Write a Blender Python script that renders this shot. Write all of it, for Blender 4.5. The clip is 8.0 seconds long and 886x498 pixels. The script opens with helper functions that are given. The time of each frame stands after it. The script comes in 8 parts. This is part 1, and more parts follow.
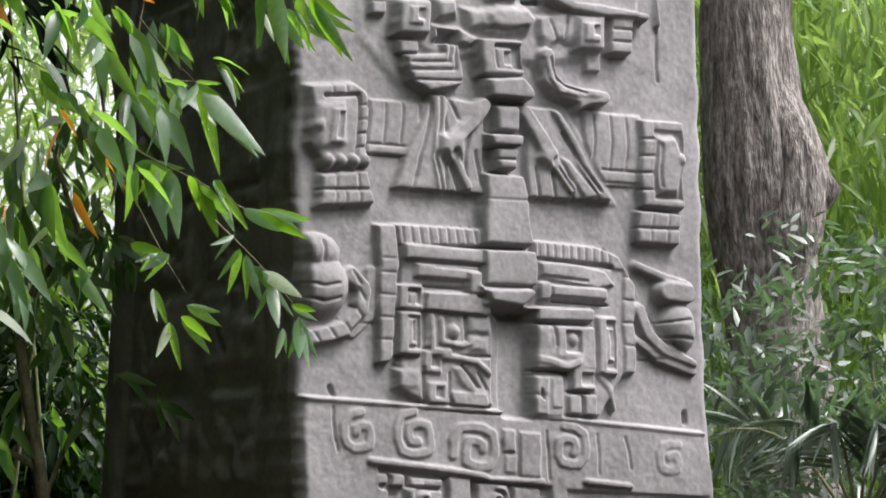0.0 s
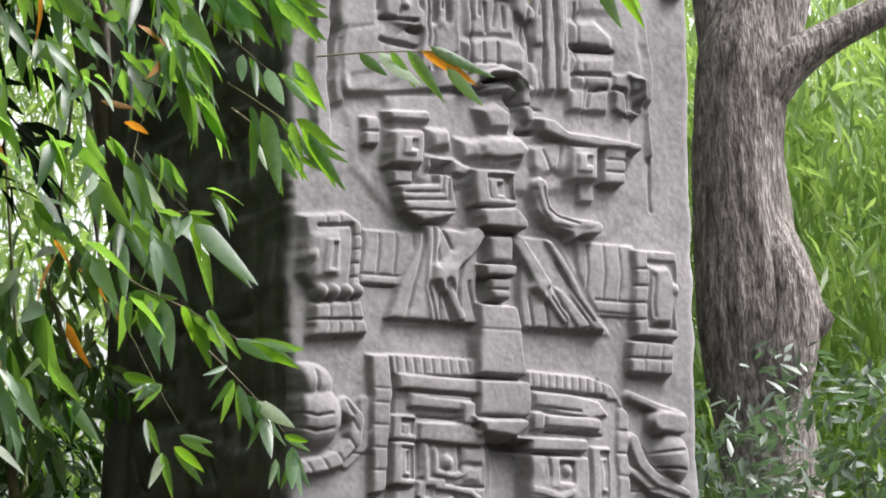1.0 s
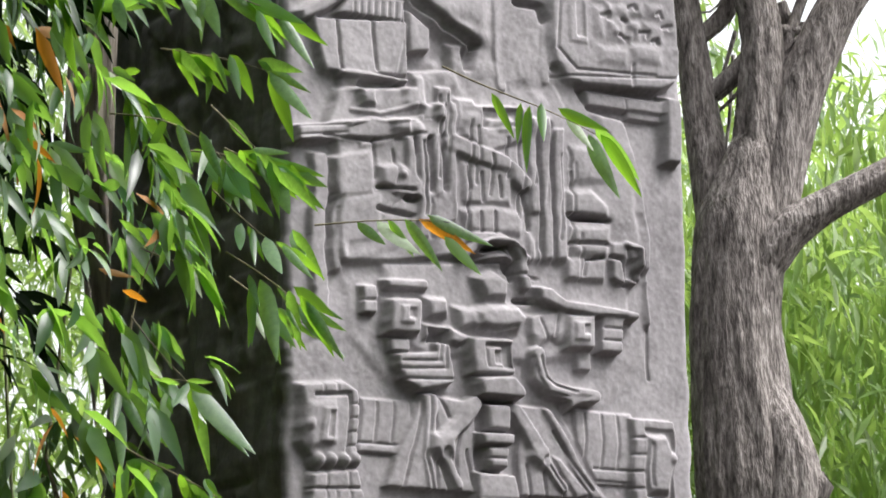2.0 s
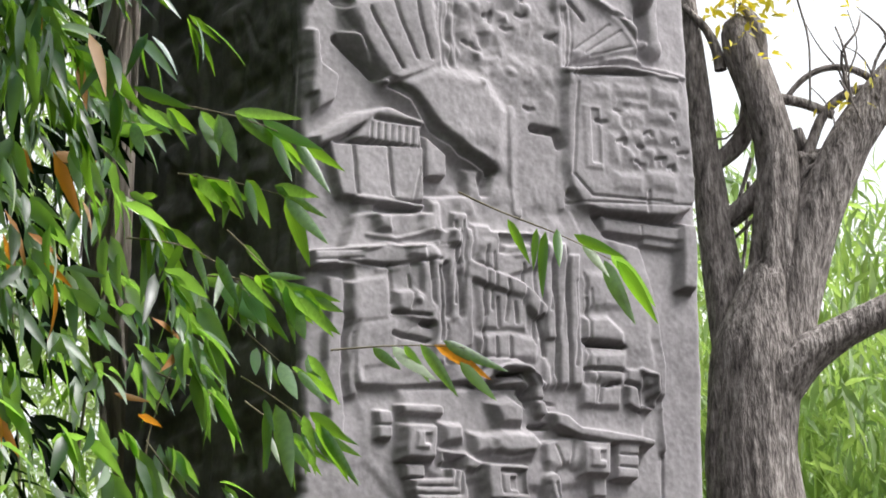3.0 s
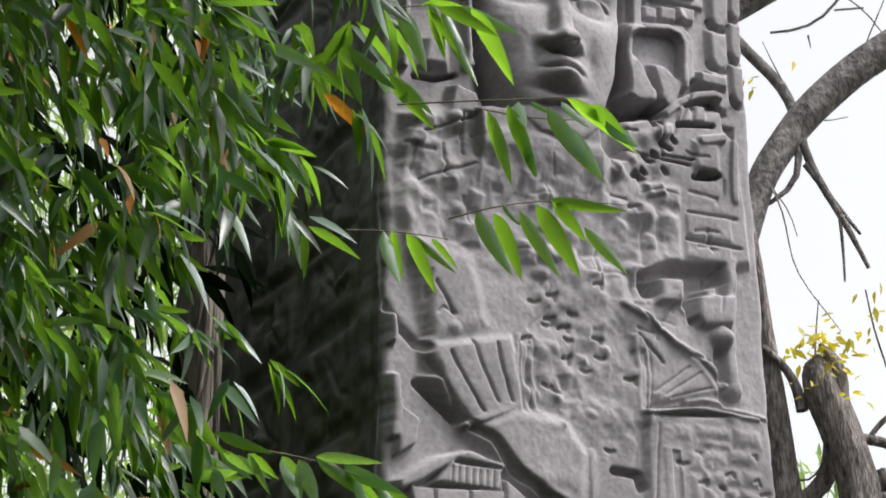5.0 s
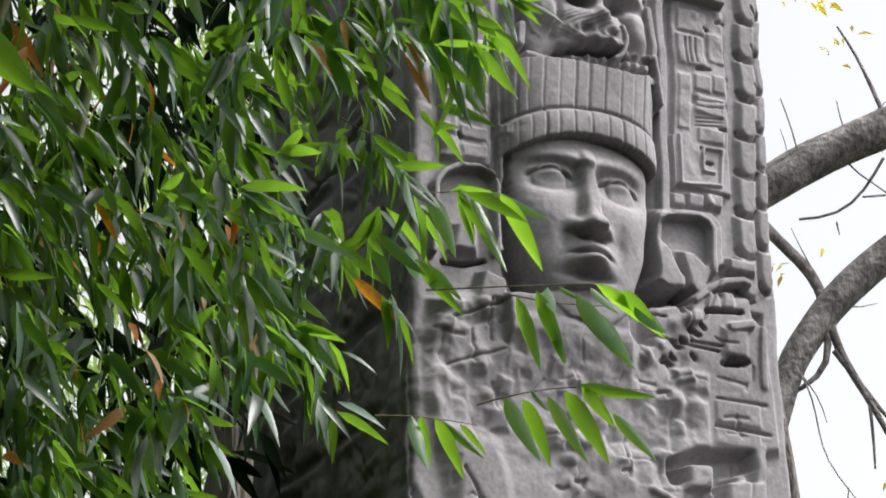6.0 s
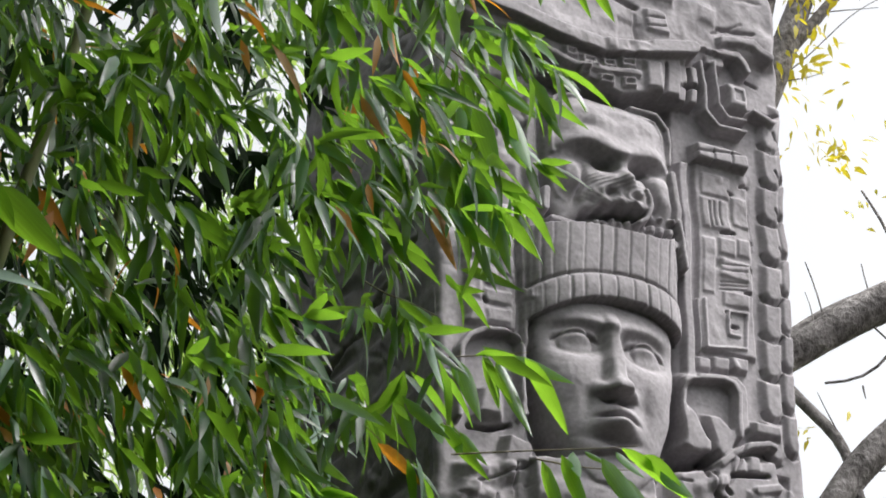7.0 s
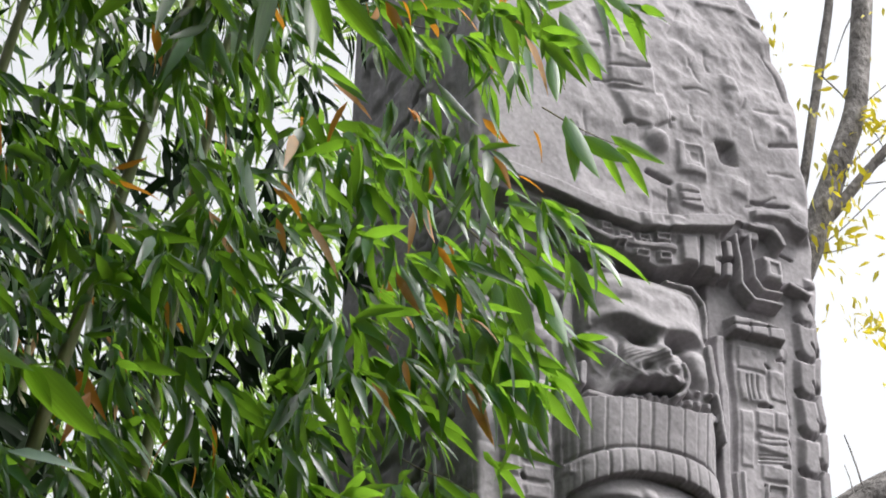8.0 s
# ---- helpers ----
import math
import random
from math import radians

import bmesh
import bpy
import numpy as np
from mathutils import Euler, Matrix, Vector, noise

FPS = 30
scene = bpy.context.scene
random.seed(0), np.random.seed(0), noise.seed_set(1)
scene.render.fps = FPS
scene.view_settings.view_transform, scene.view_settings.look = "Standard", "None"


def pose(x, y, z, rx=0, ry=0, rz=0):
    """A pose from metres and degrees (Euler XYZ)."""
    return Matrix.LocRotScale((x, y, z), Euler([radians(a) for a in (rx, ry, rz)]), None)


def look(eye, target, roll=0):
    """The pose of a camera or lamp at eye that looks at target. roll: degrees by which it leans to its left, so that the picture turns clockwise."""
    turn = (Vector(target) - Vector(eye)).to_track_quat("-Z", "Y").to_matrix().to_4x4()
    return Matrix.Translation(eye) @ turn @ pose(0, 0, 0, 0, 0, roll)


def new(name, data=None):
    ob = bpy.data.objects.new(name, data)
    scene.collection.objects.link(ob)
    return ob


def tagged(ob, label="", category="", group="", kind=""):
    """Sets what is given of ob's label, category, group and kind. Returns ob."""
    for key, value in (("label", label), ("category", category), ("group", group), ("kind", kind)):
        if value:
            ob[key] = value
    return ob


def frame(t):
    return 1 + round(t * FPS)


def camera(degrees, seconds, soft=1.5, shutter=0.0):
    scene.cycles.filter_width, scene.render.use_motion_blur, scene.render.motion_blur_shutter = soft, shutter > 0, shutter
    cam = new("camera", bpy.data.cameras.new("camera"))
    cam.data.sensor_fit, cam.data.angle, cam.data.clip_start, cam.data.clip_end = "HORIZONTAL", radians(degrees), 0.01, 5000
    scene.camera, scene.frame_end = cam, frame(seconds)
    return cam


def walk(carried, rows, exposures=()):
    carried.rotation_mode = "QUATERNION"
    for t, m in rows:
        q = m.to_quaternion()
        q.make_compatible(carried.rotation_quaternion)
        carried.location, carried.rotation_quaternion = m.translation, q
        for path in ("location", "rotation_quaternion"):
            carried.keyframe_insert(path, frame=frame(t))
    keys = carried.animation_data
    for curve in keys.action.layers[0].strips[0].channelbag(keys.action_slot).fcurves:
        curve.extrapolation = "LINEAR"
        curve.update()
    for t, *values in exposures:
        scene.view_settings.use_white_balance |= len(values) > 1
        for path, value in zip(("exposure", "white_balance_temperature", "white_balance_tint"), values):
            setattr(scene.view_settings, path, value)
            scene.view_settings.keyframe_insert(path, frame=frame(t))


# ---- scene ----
EYE = Vector((0.0, 0.0, 1.6))
cam = camera(17.823, 8.0, soft=1.7, shutter=0.2)
# seconds, yaw to the right, pitch up, lean to the left: the camera turns where it stands
ROWS = [
    (0.0, 0.000, 6.000, -0.600), (0.5, 0.066, 7.418, -0.521), (1.0, 0.166, 8.636, -0.634),
    (1.5, 0.257, 10.369, -0.696), (1.7, 0.275, 11.088, -0.700), (2.8, 0.015, 14.102, -0.400),
    (3.0, -0.054, 14.595, -0.391), (3.5, -0.213, 16.326, -0.518), (4.0, -0.524, 18.002, -0.553),
    (4.2, -0.856, 18.664, -0.575), (5.3, -1.932, 22.644, -0.247), (5.5, -2.069, 23.353, -0.195),
    (6.0, -2.350, 25.321, 0.052), (6.5, -2.609, 27.180, 0.358), (7.0, -2.930, 28.645, 0.255),
    (7.5, -3.368, 30.329, 0.221), (8.0, -3.796, 32.220, 0.073),
]


def turned(yaw, pitch, lean):
    a, e = radians(yaw), radians(pitch)
    ahead = Vector((math.cos(e) * math.sin(a), math.cos(e) * math.cos(a), math.sin(e)))
    return look(EYE, EYE + ahead, lean)


walk(cam, [(t, turned(y, p, r)) for t, y, p, r in ROWS], [(0.0, 0.22), (1.5, 0.3), (3.0, 0.1), (3.5, 0.03), (4.0, -0.12), (5.5, -0.22), (6.5, -0.16), (8.0, -0.12)])

# ---- light: a bright, hazy sky and a weak veiled sun high at the right, in front of the stone
SUN_AZ, SUN_EL = 99.0, 57.0
world = bpy.data.worlds.new("sky")
scene.world = world
world.use_nodes = True
wn, wl = world.node_tree.nodes, world.node_tree.links
wn.clear()
sky = wn.new("ShaderNodeTexSky")
sky.sky_type, sky.sun_disc = "NISHITA", False
sky.sun_elevation, sky.sun_rotation = radians(SUN_EL), radians(SUN_AZ)
sky.air_density, sky.dust_density = 1.0, 6.0
haze = wn.new("ShaderNodeHueSaturation")
haze.inputs["Saturation"].default_value = 0.12
air = wn.new("ShaderNodeBackground")
air.inputs["Strength"].default_value = 0.36
wo = wn.new("ShaderNodeOutputWorld")
wl.new(sky.outputs[0], haze.inputs["Color"])
wl.new(haze.outputs[0], air.inputs["Color"])
wl.new(air.outputs[0], wo.inputs["Surface"])

sun_data = bpy.data.lights.new("sun", "SUN")
sun_data.energy, sun_data.angle, sun_data.color = 3.4, radians(16), (1.0, 0.97, 0.95)
sun = new("sun", sun_data)
a, e = radians(SUN_AZ), radians(SUN_EL)
toward = Vector((math.cos(e) * math.sin(a), math.cos(e) * math.cos(a), math.sin(e)))
sun.matrix_world = look(toward * 50, (0, 0, 0))


# ---- materials
def material(name):
    m = bpy.data.materials.new(name)
    m.use_nodes = True
    return m, m.node_tree.nodes, m.node_tree.links, m.node_tree.nodes["Principled BSDF"]


def textured(name, dark, mid, light, scale, fine, bump, rough, stretch=(1, 1, 1), depth=0.01):
    """A two-scale mottled surface with fine relief, in object metres."""
    m, n, l, b = material(name)
    co, mp = n.new("ShaderNodeTexCoord"), n.new("ShaderNodeMapping")
    mp.inputs["Scale"].default_value = stretch
    l.new(co.outputs["Object"], mp.inputs["Vector"])
    big, small = n.new("ShaderNodeTexNoise"), n.new("ShaderNodeTexNoise")
    for tex, s, d in ((big, scale, 5), (small, fine, 8)):
        tex.inputs["Scale"].default_value, tex.inputs["Detail"].default_value = s, d
        l.new(mp.outputs[0], tex.inputs["Vector"])
    add = n.new("ShaderNodeMix")
    add.inputs[0].default_value = 0.45
    l.new(big.outputs[0], add.inputs[2])
    l.new(small.outputs[0], add.inputs[3])
    ramp = n.new("ShaderNodeValToRGB")
    els = ramp.color_ramp.elements
    els[0].position, els[0].color = 0.32, (*dark, 1)
    els[1].position, els[1].color = 0.68, (*light, 1)
    els.new(0.5).color = (*mid, 1)
    l.new(add.outputs[0], ramp.inputs[0])
    l.new(ramp.outputs[0], b.inputs["Base Color"])
    bp = n.new("ShaderNodeBump")
    bp.inputs["Strength"].default_value, bp.inputs["Distance"].default_value = bump, depth
    l.new(add.outputs[0], bp.inputs["Height"])
    l.new(bp.outputs[0], b.inputs["Normal"])
    b.inputs["Roughness"].default_value = rough
    b.inputs["Specular IOR Level"].default_value = 0.25
    return m


def leafy(name, base, under, through_col, rough=0.38, veins=(14, 14, 14), pale=None, thin=0.45):
    """A leaf blade: waxy, a little translucent, each blade its own shade."""
    m, n, l, b = material(name)
    geo, inf = n.new("ShaderNodeNewGeometry"), n.new("ShaderNodeObjectInfo")
    add, frac = n.new("ShaderNodeMath"), n.new("ShaderNodeMath")
    add.operation, frac.operation = "ADD", "FRACT"
    l.new(geo.outputs["Random Per Island"], add.inputs[0])
    l.new(inf.outputs["Random"], add.inputs[1])
    l.new(add.outputs[0], frac.inputs[0])
    ramp = n.new("ShaderNodeValToRGB")
    els = ramp.color_ramp.elements
    # pale end: some blades whitened, for pale backs and for painted sky sheen
    els[0].color, els[1].color = (*base, 1), (*(pale or under), 1)
    els.new(0.35).color = (*(0.6 * a + 0.4 * b for a, b in zip(base, under)), 1)
    els.new(0.80).color = (*under, 1)
    l.new(frac.outputs[0], ramp.inputs[0])
    co, nz = n.new("ShaderNodeTexCoord"), n.new("ShaderNodeTexNoise")
    nz.inputs["Scale"].default_value, nz.inputs["Detail"].default_value = 1, 4
    vm = n.new("ShaderNodeMapping")
    vm.inputs["Scale"].default_value = veins
    l.new(co.outputs["Object"], vm.inputs["Vector"])
    l.new(vm.outputs[0], nz.inputs["Vector"])
    mix = n.new("ShaderNodeMix")
    mix.data_type, mix.blend_type = "RGBA", "MULTIPLY"
    mix.inputs[0].default_value = 0.35
    l.new(ramp.outputs[0], mix.inputs[6])
    l.new(nz.outputs[0], mix.inputs[7])
    l.new(mix.outputs[2], b.inputs["Base Color"])
    b.inputs["Roughness"].default_value = rough + 0.06
    b.inputs["Specular IOR Level"].default_value = 0.55
    tr, ms = n.new("ShaderNodeBsdfTranslucent"), n.new("ShaderNodeMixShader")
    glow = n.new("ShaderNodeMix")
    glow.data_type, glow.blend_type = "RGBA", "MULTIPLY"
    glow.inputs[0].default_value, glow.inputs[6].default_value = 0.6, (*through_col, 1)
    l.new(nz.outputs[0], glow.inputs[7])
    l.new(glow.outputs[2], tr.inputs["Color"])
    ms.inputs[0].default_value = thin
    l.new(b.outputs[0], ms.inputs[1])
    l.new(tr.outputs[0], ms.inputs[2])
    l.new(ms.outputs[0], n["Material Output"].inputs["Surface"])
    return m


STONE = textured("carved_stone", (0.192, 0.181, 0.190), (0.262, 0.248, 0.260), (0.345, 0.327, 0.342), 2.6, 55, 0.28, 0.9, depth=0.005)
BARK = textured("furrowed_bark", (0.034, 0.030, 0.028), (0.185, 0.165, 0.155), (0.40, 0.37, 0.35), 30, 75, 1.0, 0.92, (1, 1, 0.3), 0.04)
PALE_BARK = textured("grey_bark", (0.055, 0.050, 0.048), (0.18, 0.168, 0.162), (0.37, 0.35, 0.34), 9, 34, 1.0, 0.92, (1, 1, 0.8), 0.04)
FIBRE = textured("peeling_fibre", (0.12, 0.10, 0.085), (0.38, 0.335, 0.29), (0.60, 0.55, 0.49), 9, 30, 0.9, 0.95, (2.5, 2.5, 0.15), 0.03)
SOIL = textured("leaf_littered_soil", (0.014, 0.011, 0.008), (0.034, 0.027, 0.019), (0.065, 0.05, 0.034), 1.5, 30, 0.8, 0.95, depth=0.03)
LEAF = leafy("bamboo_leaf", (0.004, 0.022, 0.013), (0.040, 0.118, 0.046), (0.31, 0.62, 0.04), 0.26, pale=(0.36, 0.48, 0.42))
LEAF_HANG = leafy("veined_bamboo_leaf", (0.024, 0.085, 0.032), (0.09, 0.19, 0.09), (0.44, 0.86, 0.05), 0.28, (1.5, 55, 1), (0.26, 0.36, 0.27), 0.5)
LEAF_PALE = leafy("pale_backed_leaf", (0.028, 0.08, 0.036), (0.20, 0.31, 0.19), (0.42, 0.80, 0.09), 0.28, pale=(0.68, 0.73, 0.62))
# near-black copy of the bamboo leaf: deep shade put into its colour
LEAF_SHADE = leafy("shade_dark_leaf", (0.008, 0.022, 0.008), (0.022, 0.042, 0.016), (0.01, 0.03, 0.003), 0.55)
LEAF_SHADE.node_tree.nodes["Principled BSDF"].inputs["Specular IOR Level"].default_value = 0.1
# far leaves: bright highlights and dark gaps put into the colour range
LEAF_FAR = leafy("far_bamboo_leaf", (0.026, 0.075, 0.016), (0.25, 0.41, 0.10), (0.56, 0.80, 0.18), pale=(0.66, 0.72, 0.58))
LEAF_BUSH = leafy("shrub_leaf", (0.04, 0.066, 0.045), (0.25, 0.30, 0.25), (0.12, 0.21, 0.08), 0.26, pale=(0.46, 0.53, 0.49))
LEAF_DRY = leafy("dry_leaf", (0.55, 0.20, 0.02), (0.42, 0.26, 0.12), (0.95, 0.40, 0.03), 0.55)
LEAF_YELLOW = leafy("yellow_leaf", (0.42, 0.42, 0.03), (0.66, 0.55, 0.05), (0.95, 0.80, 0.04), 0.5)
CULM = textured("bamboo_culm", (0.06, 0.08, 0.03), (0.14, 0.16, 0.07), (0.25, 0.24, 0.14), 4, 30, 0.3, 0.5, (1, 1, 0.3))
TWIG = textured("thin_twig", (0.09, 0.08, 0.05), (0.18, 0.16, 0.10), (0.28, 0.25, 0.17), 12, 60, 0.3, 0.8)


# ---- mesh helpers
def mesh_of(name, verts, faces, mat, smooth=True):
    """One mesh from arrays of vertices and of faces with three or four corners each."""
    me = bpy.data.meshes.new(name)
    verts, faces = np.asarray(verts, np.float32), np.asarray(faces, np.int32)
    k = faces.shape[1]
    me.vertices.add(len(verts))
    me.vertices.foreach_set("co", verts.ravel())
    me.loops.add(faces.size)
    me.loops.foreach_set("vertex_index", faces.ravel())
    me.polygons.add(len(faces))
    me.polygons.foreach_set("loop_start", np.arange(len(faces), dtype=np.int32) * k)
    me.polygons.foreach_set("loop_total", np.full(len(faces), k, np.int32))
    me.update(calc_edges=True)
    me.materials.append(mat)
    if smooth:
        me.polygons.foreach_set("use_smooth", np.ones(len(faces), bool))
    me.validate()
    return me


def grid_faces(nu, nv, start=0, flip=False):
    i, j = np.meshgrid(np.arange(nu - 1), np.arange(nv - 1))
    q = (start + j * nu + i).ravel()
    f = np.stack([q, q + 1, q + nu + 1, q + nu], 1)
    return f[:, ::-1] if flip else f


def part(name, me, parent, label=""):
    ob = new(name, me)
    ob.parent = parent
    return tagged(ob, label)


# ---- the carved stone: its front face is a relief over u (across, metres) and v (height)
THETA = radians(29.0)
CORNER = np.array([-0.4531, 8.6, 0.0])
ACROSS = np.array([math.cos(THETA), math.sin(THETA), 0.0])
OUT = np.array([math.sin(THETA), -math.cos(THETA), 0.0])
UP = np.array([0.0, 0.0, 1.0])
V0, V1 = 1.55, 8.75
STEP = 0.004
rng = np.random.default_rng(7)


def width_at(v):
    return np.interp(v, [0, 1.9, 2.1, 4.0, 6.0, 7.6, 8.0, 8.3, 8.55, 8.95], [1.54, 1.53, 1.512, 1.508, 1.45, 1.45, 1.42, 1.35, 1.28, 1.0])


def depth_at(v):
    return np.interp(v, [0, 1.8, 2.6, 4.0, 6.5, 8.95], [1.58, 1.56, 1.45, 1.40, 1.29, 1.12])


def soft_noise(nu, nv, cell):
    """Smooth random relief, -1..1, with features of about that many cells."""
    gu, gv = int(nu / cell) + 3, int(nv / cell) + 3
    g = rng.uniform(-1, 1, (gv, gu))
    x, y = np.arange(nu) / cell, np.arange(nv) / cell
    i, j = x.astype(int), y.astype(int)
    fx, fy = x - i, y - j
    fx, fy = fx * fx * (3 - 2 * fx), fy * fy * (3 - 2 * fy)
    a = g[np.ix_(j, i)] * (1 - fx) + g[np.ix_(j, i + 1)] * fx
    b = g[np.ix_(j + 1, i)] * (1 - fx) + g[np.ix_(j + 1, i + 1)] * fx
    return a * (1 - fy)[:, None] + b * fy[:, None]


def blurred(h, n):
    for _ in range(n):
        p = np.pad(h, 1, mode="edge")
        h = (p[:-2, 1:-1] + p[2:, 1:-1] + p[1:-1, :-2] + p[1:-1, 2:] + 4 * h) / 8
    return h


class Relief:
    """A carved surface: shapes are raised from or cut into a ground of heights."""

    def __init__(self, u0, u1, v0, v1, step):
        self.u = np.linspace(u0, u1, int(round((u1 - u0) / step)) + 1)
        self.v = np.linspace(v0, v1, int(round((v1 - v0) / step)) + 1)
        self.h = np.zeros((len(self.v), len(self.u)))

    def window(self, ua, ub, va, vb):
        i0, i1 = np.searchsorted(self.u, [ua, ub])
        j0, j1 = np.searchsorted(self.v, [va, vb])
        return (slice(j0, j1), slice(i0, i1)), *np.meshgrid(self.u[i0:i1], self.v[j0:j1])

    def put(self, where, prof, d, mode):
        if mode == "add":
            self.h[where] += d * prof
        elif mode == "max":
            self.h[where] = np.maximum(self.h[where], d * prof)
        else:
            self.h[where] = self.h[where] * (1 - prof) + d * prof

    def poly(self, d, *pts, soft=0.008, mode="add"):
        """A flat shape with that outline (u, v, u, v, ...) and worn edges."""
        p = np.array(pts, float).reshape(-1, 2)
        m = soft + 0.01
        where, uu, vv = self.window(p[:, 0].min() - m, p[:, 0].max() + m, p[:, 1].min() - m, p[:, 1].max() + m)
        dist, inside = np.full(uu.shape, 9.0), np.zeros(uu.shape, bool)
        for (ax, ay), (bx, by) in zip(p, np.roll(p, -1, 0)):
            ex, ey = bx - ax, by - ay
            s = np.clip(((uu - ax) * ex + (vv - ay) * ey) / (ex * ex + ey * ey + 1e-12), 0, 1)
            dist = np.minimum(dist, np.hypot(uu - ax - s * ex, vv - ay - s * ey))
            inside ^= ((ay > vv) != (by > vv)) & (uu < ex * (vv - ay) / (ey if abs(ey) > 1e-9 else 1e-9) + ax)
        s = np.clip(np.where(inside, dist, -dist) / soft + 0.35, 0, 1)
        self.put(where, s * s * (3 - 2 * s), d, mode)

    def line(self, d, w, *pts, mode="add", closed=False):
        """A rounded band (d > 0) or a groove (d < 0) of width w along the points."""
        p = np.array(pts, float).reshape(-1, 2)
        if closed:
            p = np.vstack([p, p[:1]])
        m = w / 2 + 0.012
        where, uu, vv = self.window(p[:, 0].min() - m, p[:, 0].max() + m, p[:, 1].min() - m, p[:, 1].max() + m)
        dist = np.full(uu.shape, 9.0)
        for (ax, ay), (bx, by) in zip(p, p[1:]):
            ex, ey = bx - ax, by - ay
            s = np.clip(((uu - ax) * ex + (vv - ay) * ey) / (ex * ex + ey * ey + 1e-12), 0, 1)
            dist = np.minimum(dist, np.hypot(uu - ax - s * ex, vv - ay - s * ey))
        s = np.clip((w / 2 - dist) / max(0.005, w * 0.22) + 0.3, 0, 1)
        self.put(where, s * s * (3 - 2 * s), d, mode)

    def dome(self, d, u, v, ru, rv, turn=0.0, mode="max", power=0.6):
        """A rounded boss, d high at its middle."""
        r = max(ru, rv)
        where, uu, vv = self.window(u - r, u + r, v - r, v + r)
        c, s = math.cos(radians(turn)), math.sin(radians(turn))
        x, y = (c * (uu - u) + s * (vv - v)) / ru, (c * (vv - v) - s * (uu - u)) / rv
        self.put(where, np.clip(1 - x * x - y * y, 0, 1) ** power, d, mode)

    def box(self, d, u, v, w, h, turn=0.0, soft=0.012, mode="add"):
        """A raised block centred at u, v."""
        c, s = math.cos(radians(turn)), math.sin(radians(turn))
        pts = [(u + c * x - s * y, v + s * x + c * y) for x, y in ((-w / 2, -h / 2), (w / 2, -h / 2), (w / 2, h / 2), (-w / 2, h / 2))]
        self.poly(d, *[k for q in pts for k in q], soft=soft, mode=mode)

    def frame_box(self, d, u, v, w, h, band, turn=0.0):
        """A squared ring, as round a glyph."""
        self.box(d, u, v, w, h, turn)
        self.box(-0.8 * d, u, v, w - 2 * band, h - 2 * band, turn, 0.008)

    def scroll(self, d, u, v, r, w, start=0.0, turns=1.4, way=1):
        """A squared-off spiral band."""
        pts = []
        n = int(turns * 12)
        for i in range(n + 1):
            k = i / n
            ang = radians(start) + way * k * turns * 2 * math.pi
            rr = r * (1 - 0.78 * k) / max(abs(math.cos(ang)), abs(math.sin(ang))) ** 0.6
            pts += [u + rr * math.cos(ang), v + rr * math.sin(ang)]
        self.line(d, w, *pts)


front = Relief(0.0, 1.5, V0, V1, STEP)


# ---- the carving, band by band, from the foot up: heights in metres over the ground of the face
def rubble(n, low, high, small, large, u0, u1, v0, v1, squared):
    """Worn, broken carving: eroded ground with softened knobs and hollows."""
    where, uu, vv = front.window(u0, u1, v0, v1)
    rows, cols = uu.shape
    wear = 0.7 * soft_noise(cols, rows, 13) + 0.25 * soft_noise(cols, rows, 6) + soft_noise(cols, rows, 26)
    fade = np.clip(np.minimum(np.minimum(uu - u0, u1 - uu), np.minimum(vv - v0, v1 - vv)) / 0.04, 0, 1)
    front.h[where] += 0.22 * (high - low) * fade * np.clip(wear, -1.1, 0.9)
    for _ in range(int(n * 0.6)):
        u, v, s = rng.uniform(u0, u1), rng.uniform(v0, v1), rng.uniform(small, large) * 1.3
        if rng.uniform() < squared:
            front.box(rng.uniform(low, high) * 0.8, u, v, s, s * rng.uniform(0.6, 1.4), rng.uniform(-12, 12), 0.022, "add")
        else:
            front.dome(rng.uniform(0.3 * low, high), u, v, s * 0.8, s * rng.uniform(0.5, 1.2), rng.uniform(-40, 40), "add", 1.4)


def cracks(n, deep, u0, u1, v0, v1):
    """Short joints and breaks between worn blocks, mostly level or upright."""
    for _ in range(n):
        u, v, run = rng.uniform(u0, u1), rng.uniform(v0, v1), rng.uniform(0.03, 0.09)
        a = rng.choice([0.0, 0.0, 1.5, 1.6, 0.9]) + rng.normal(0, 0.15)
        du, dv = run * math.cos(a), run * math.sin(a)
        front.line(-deep * rng.uniform(0.5, 1.2), rng.uniform(0.009, 0.014), u, v, u + du + rng.normal(0, 0.006), v + dv + rng.normal(0, 0.006), u + 2 * du, v + 2 * dv)


def bump(x, y, x0, y0, rx, ry, p=2.0):
    return np.exp(-np.abs((x - x0) / rx) ** p - np.abs((y - y0) / ry) ** p)


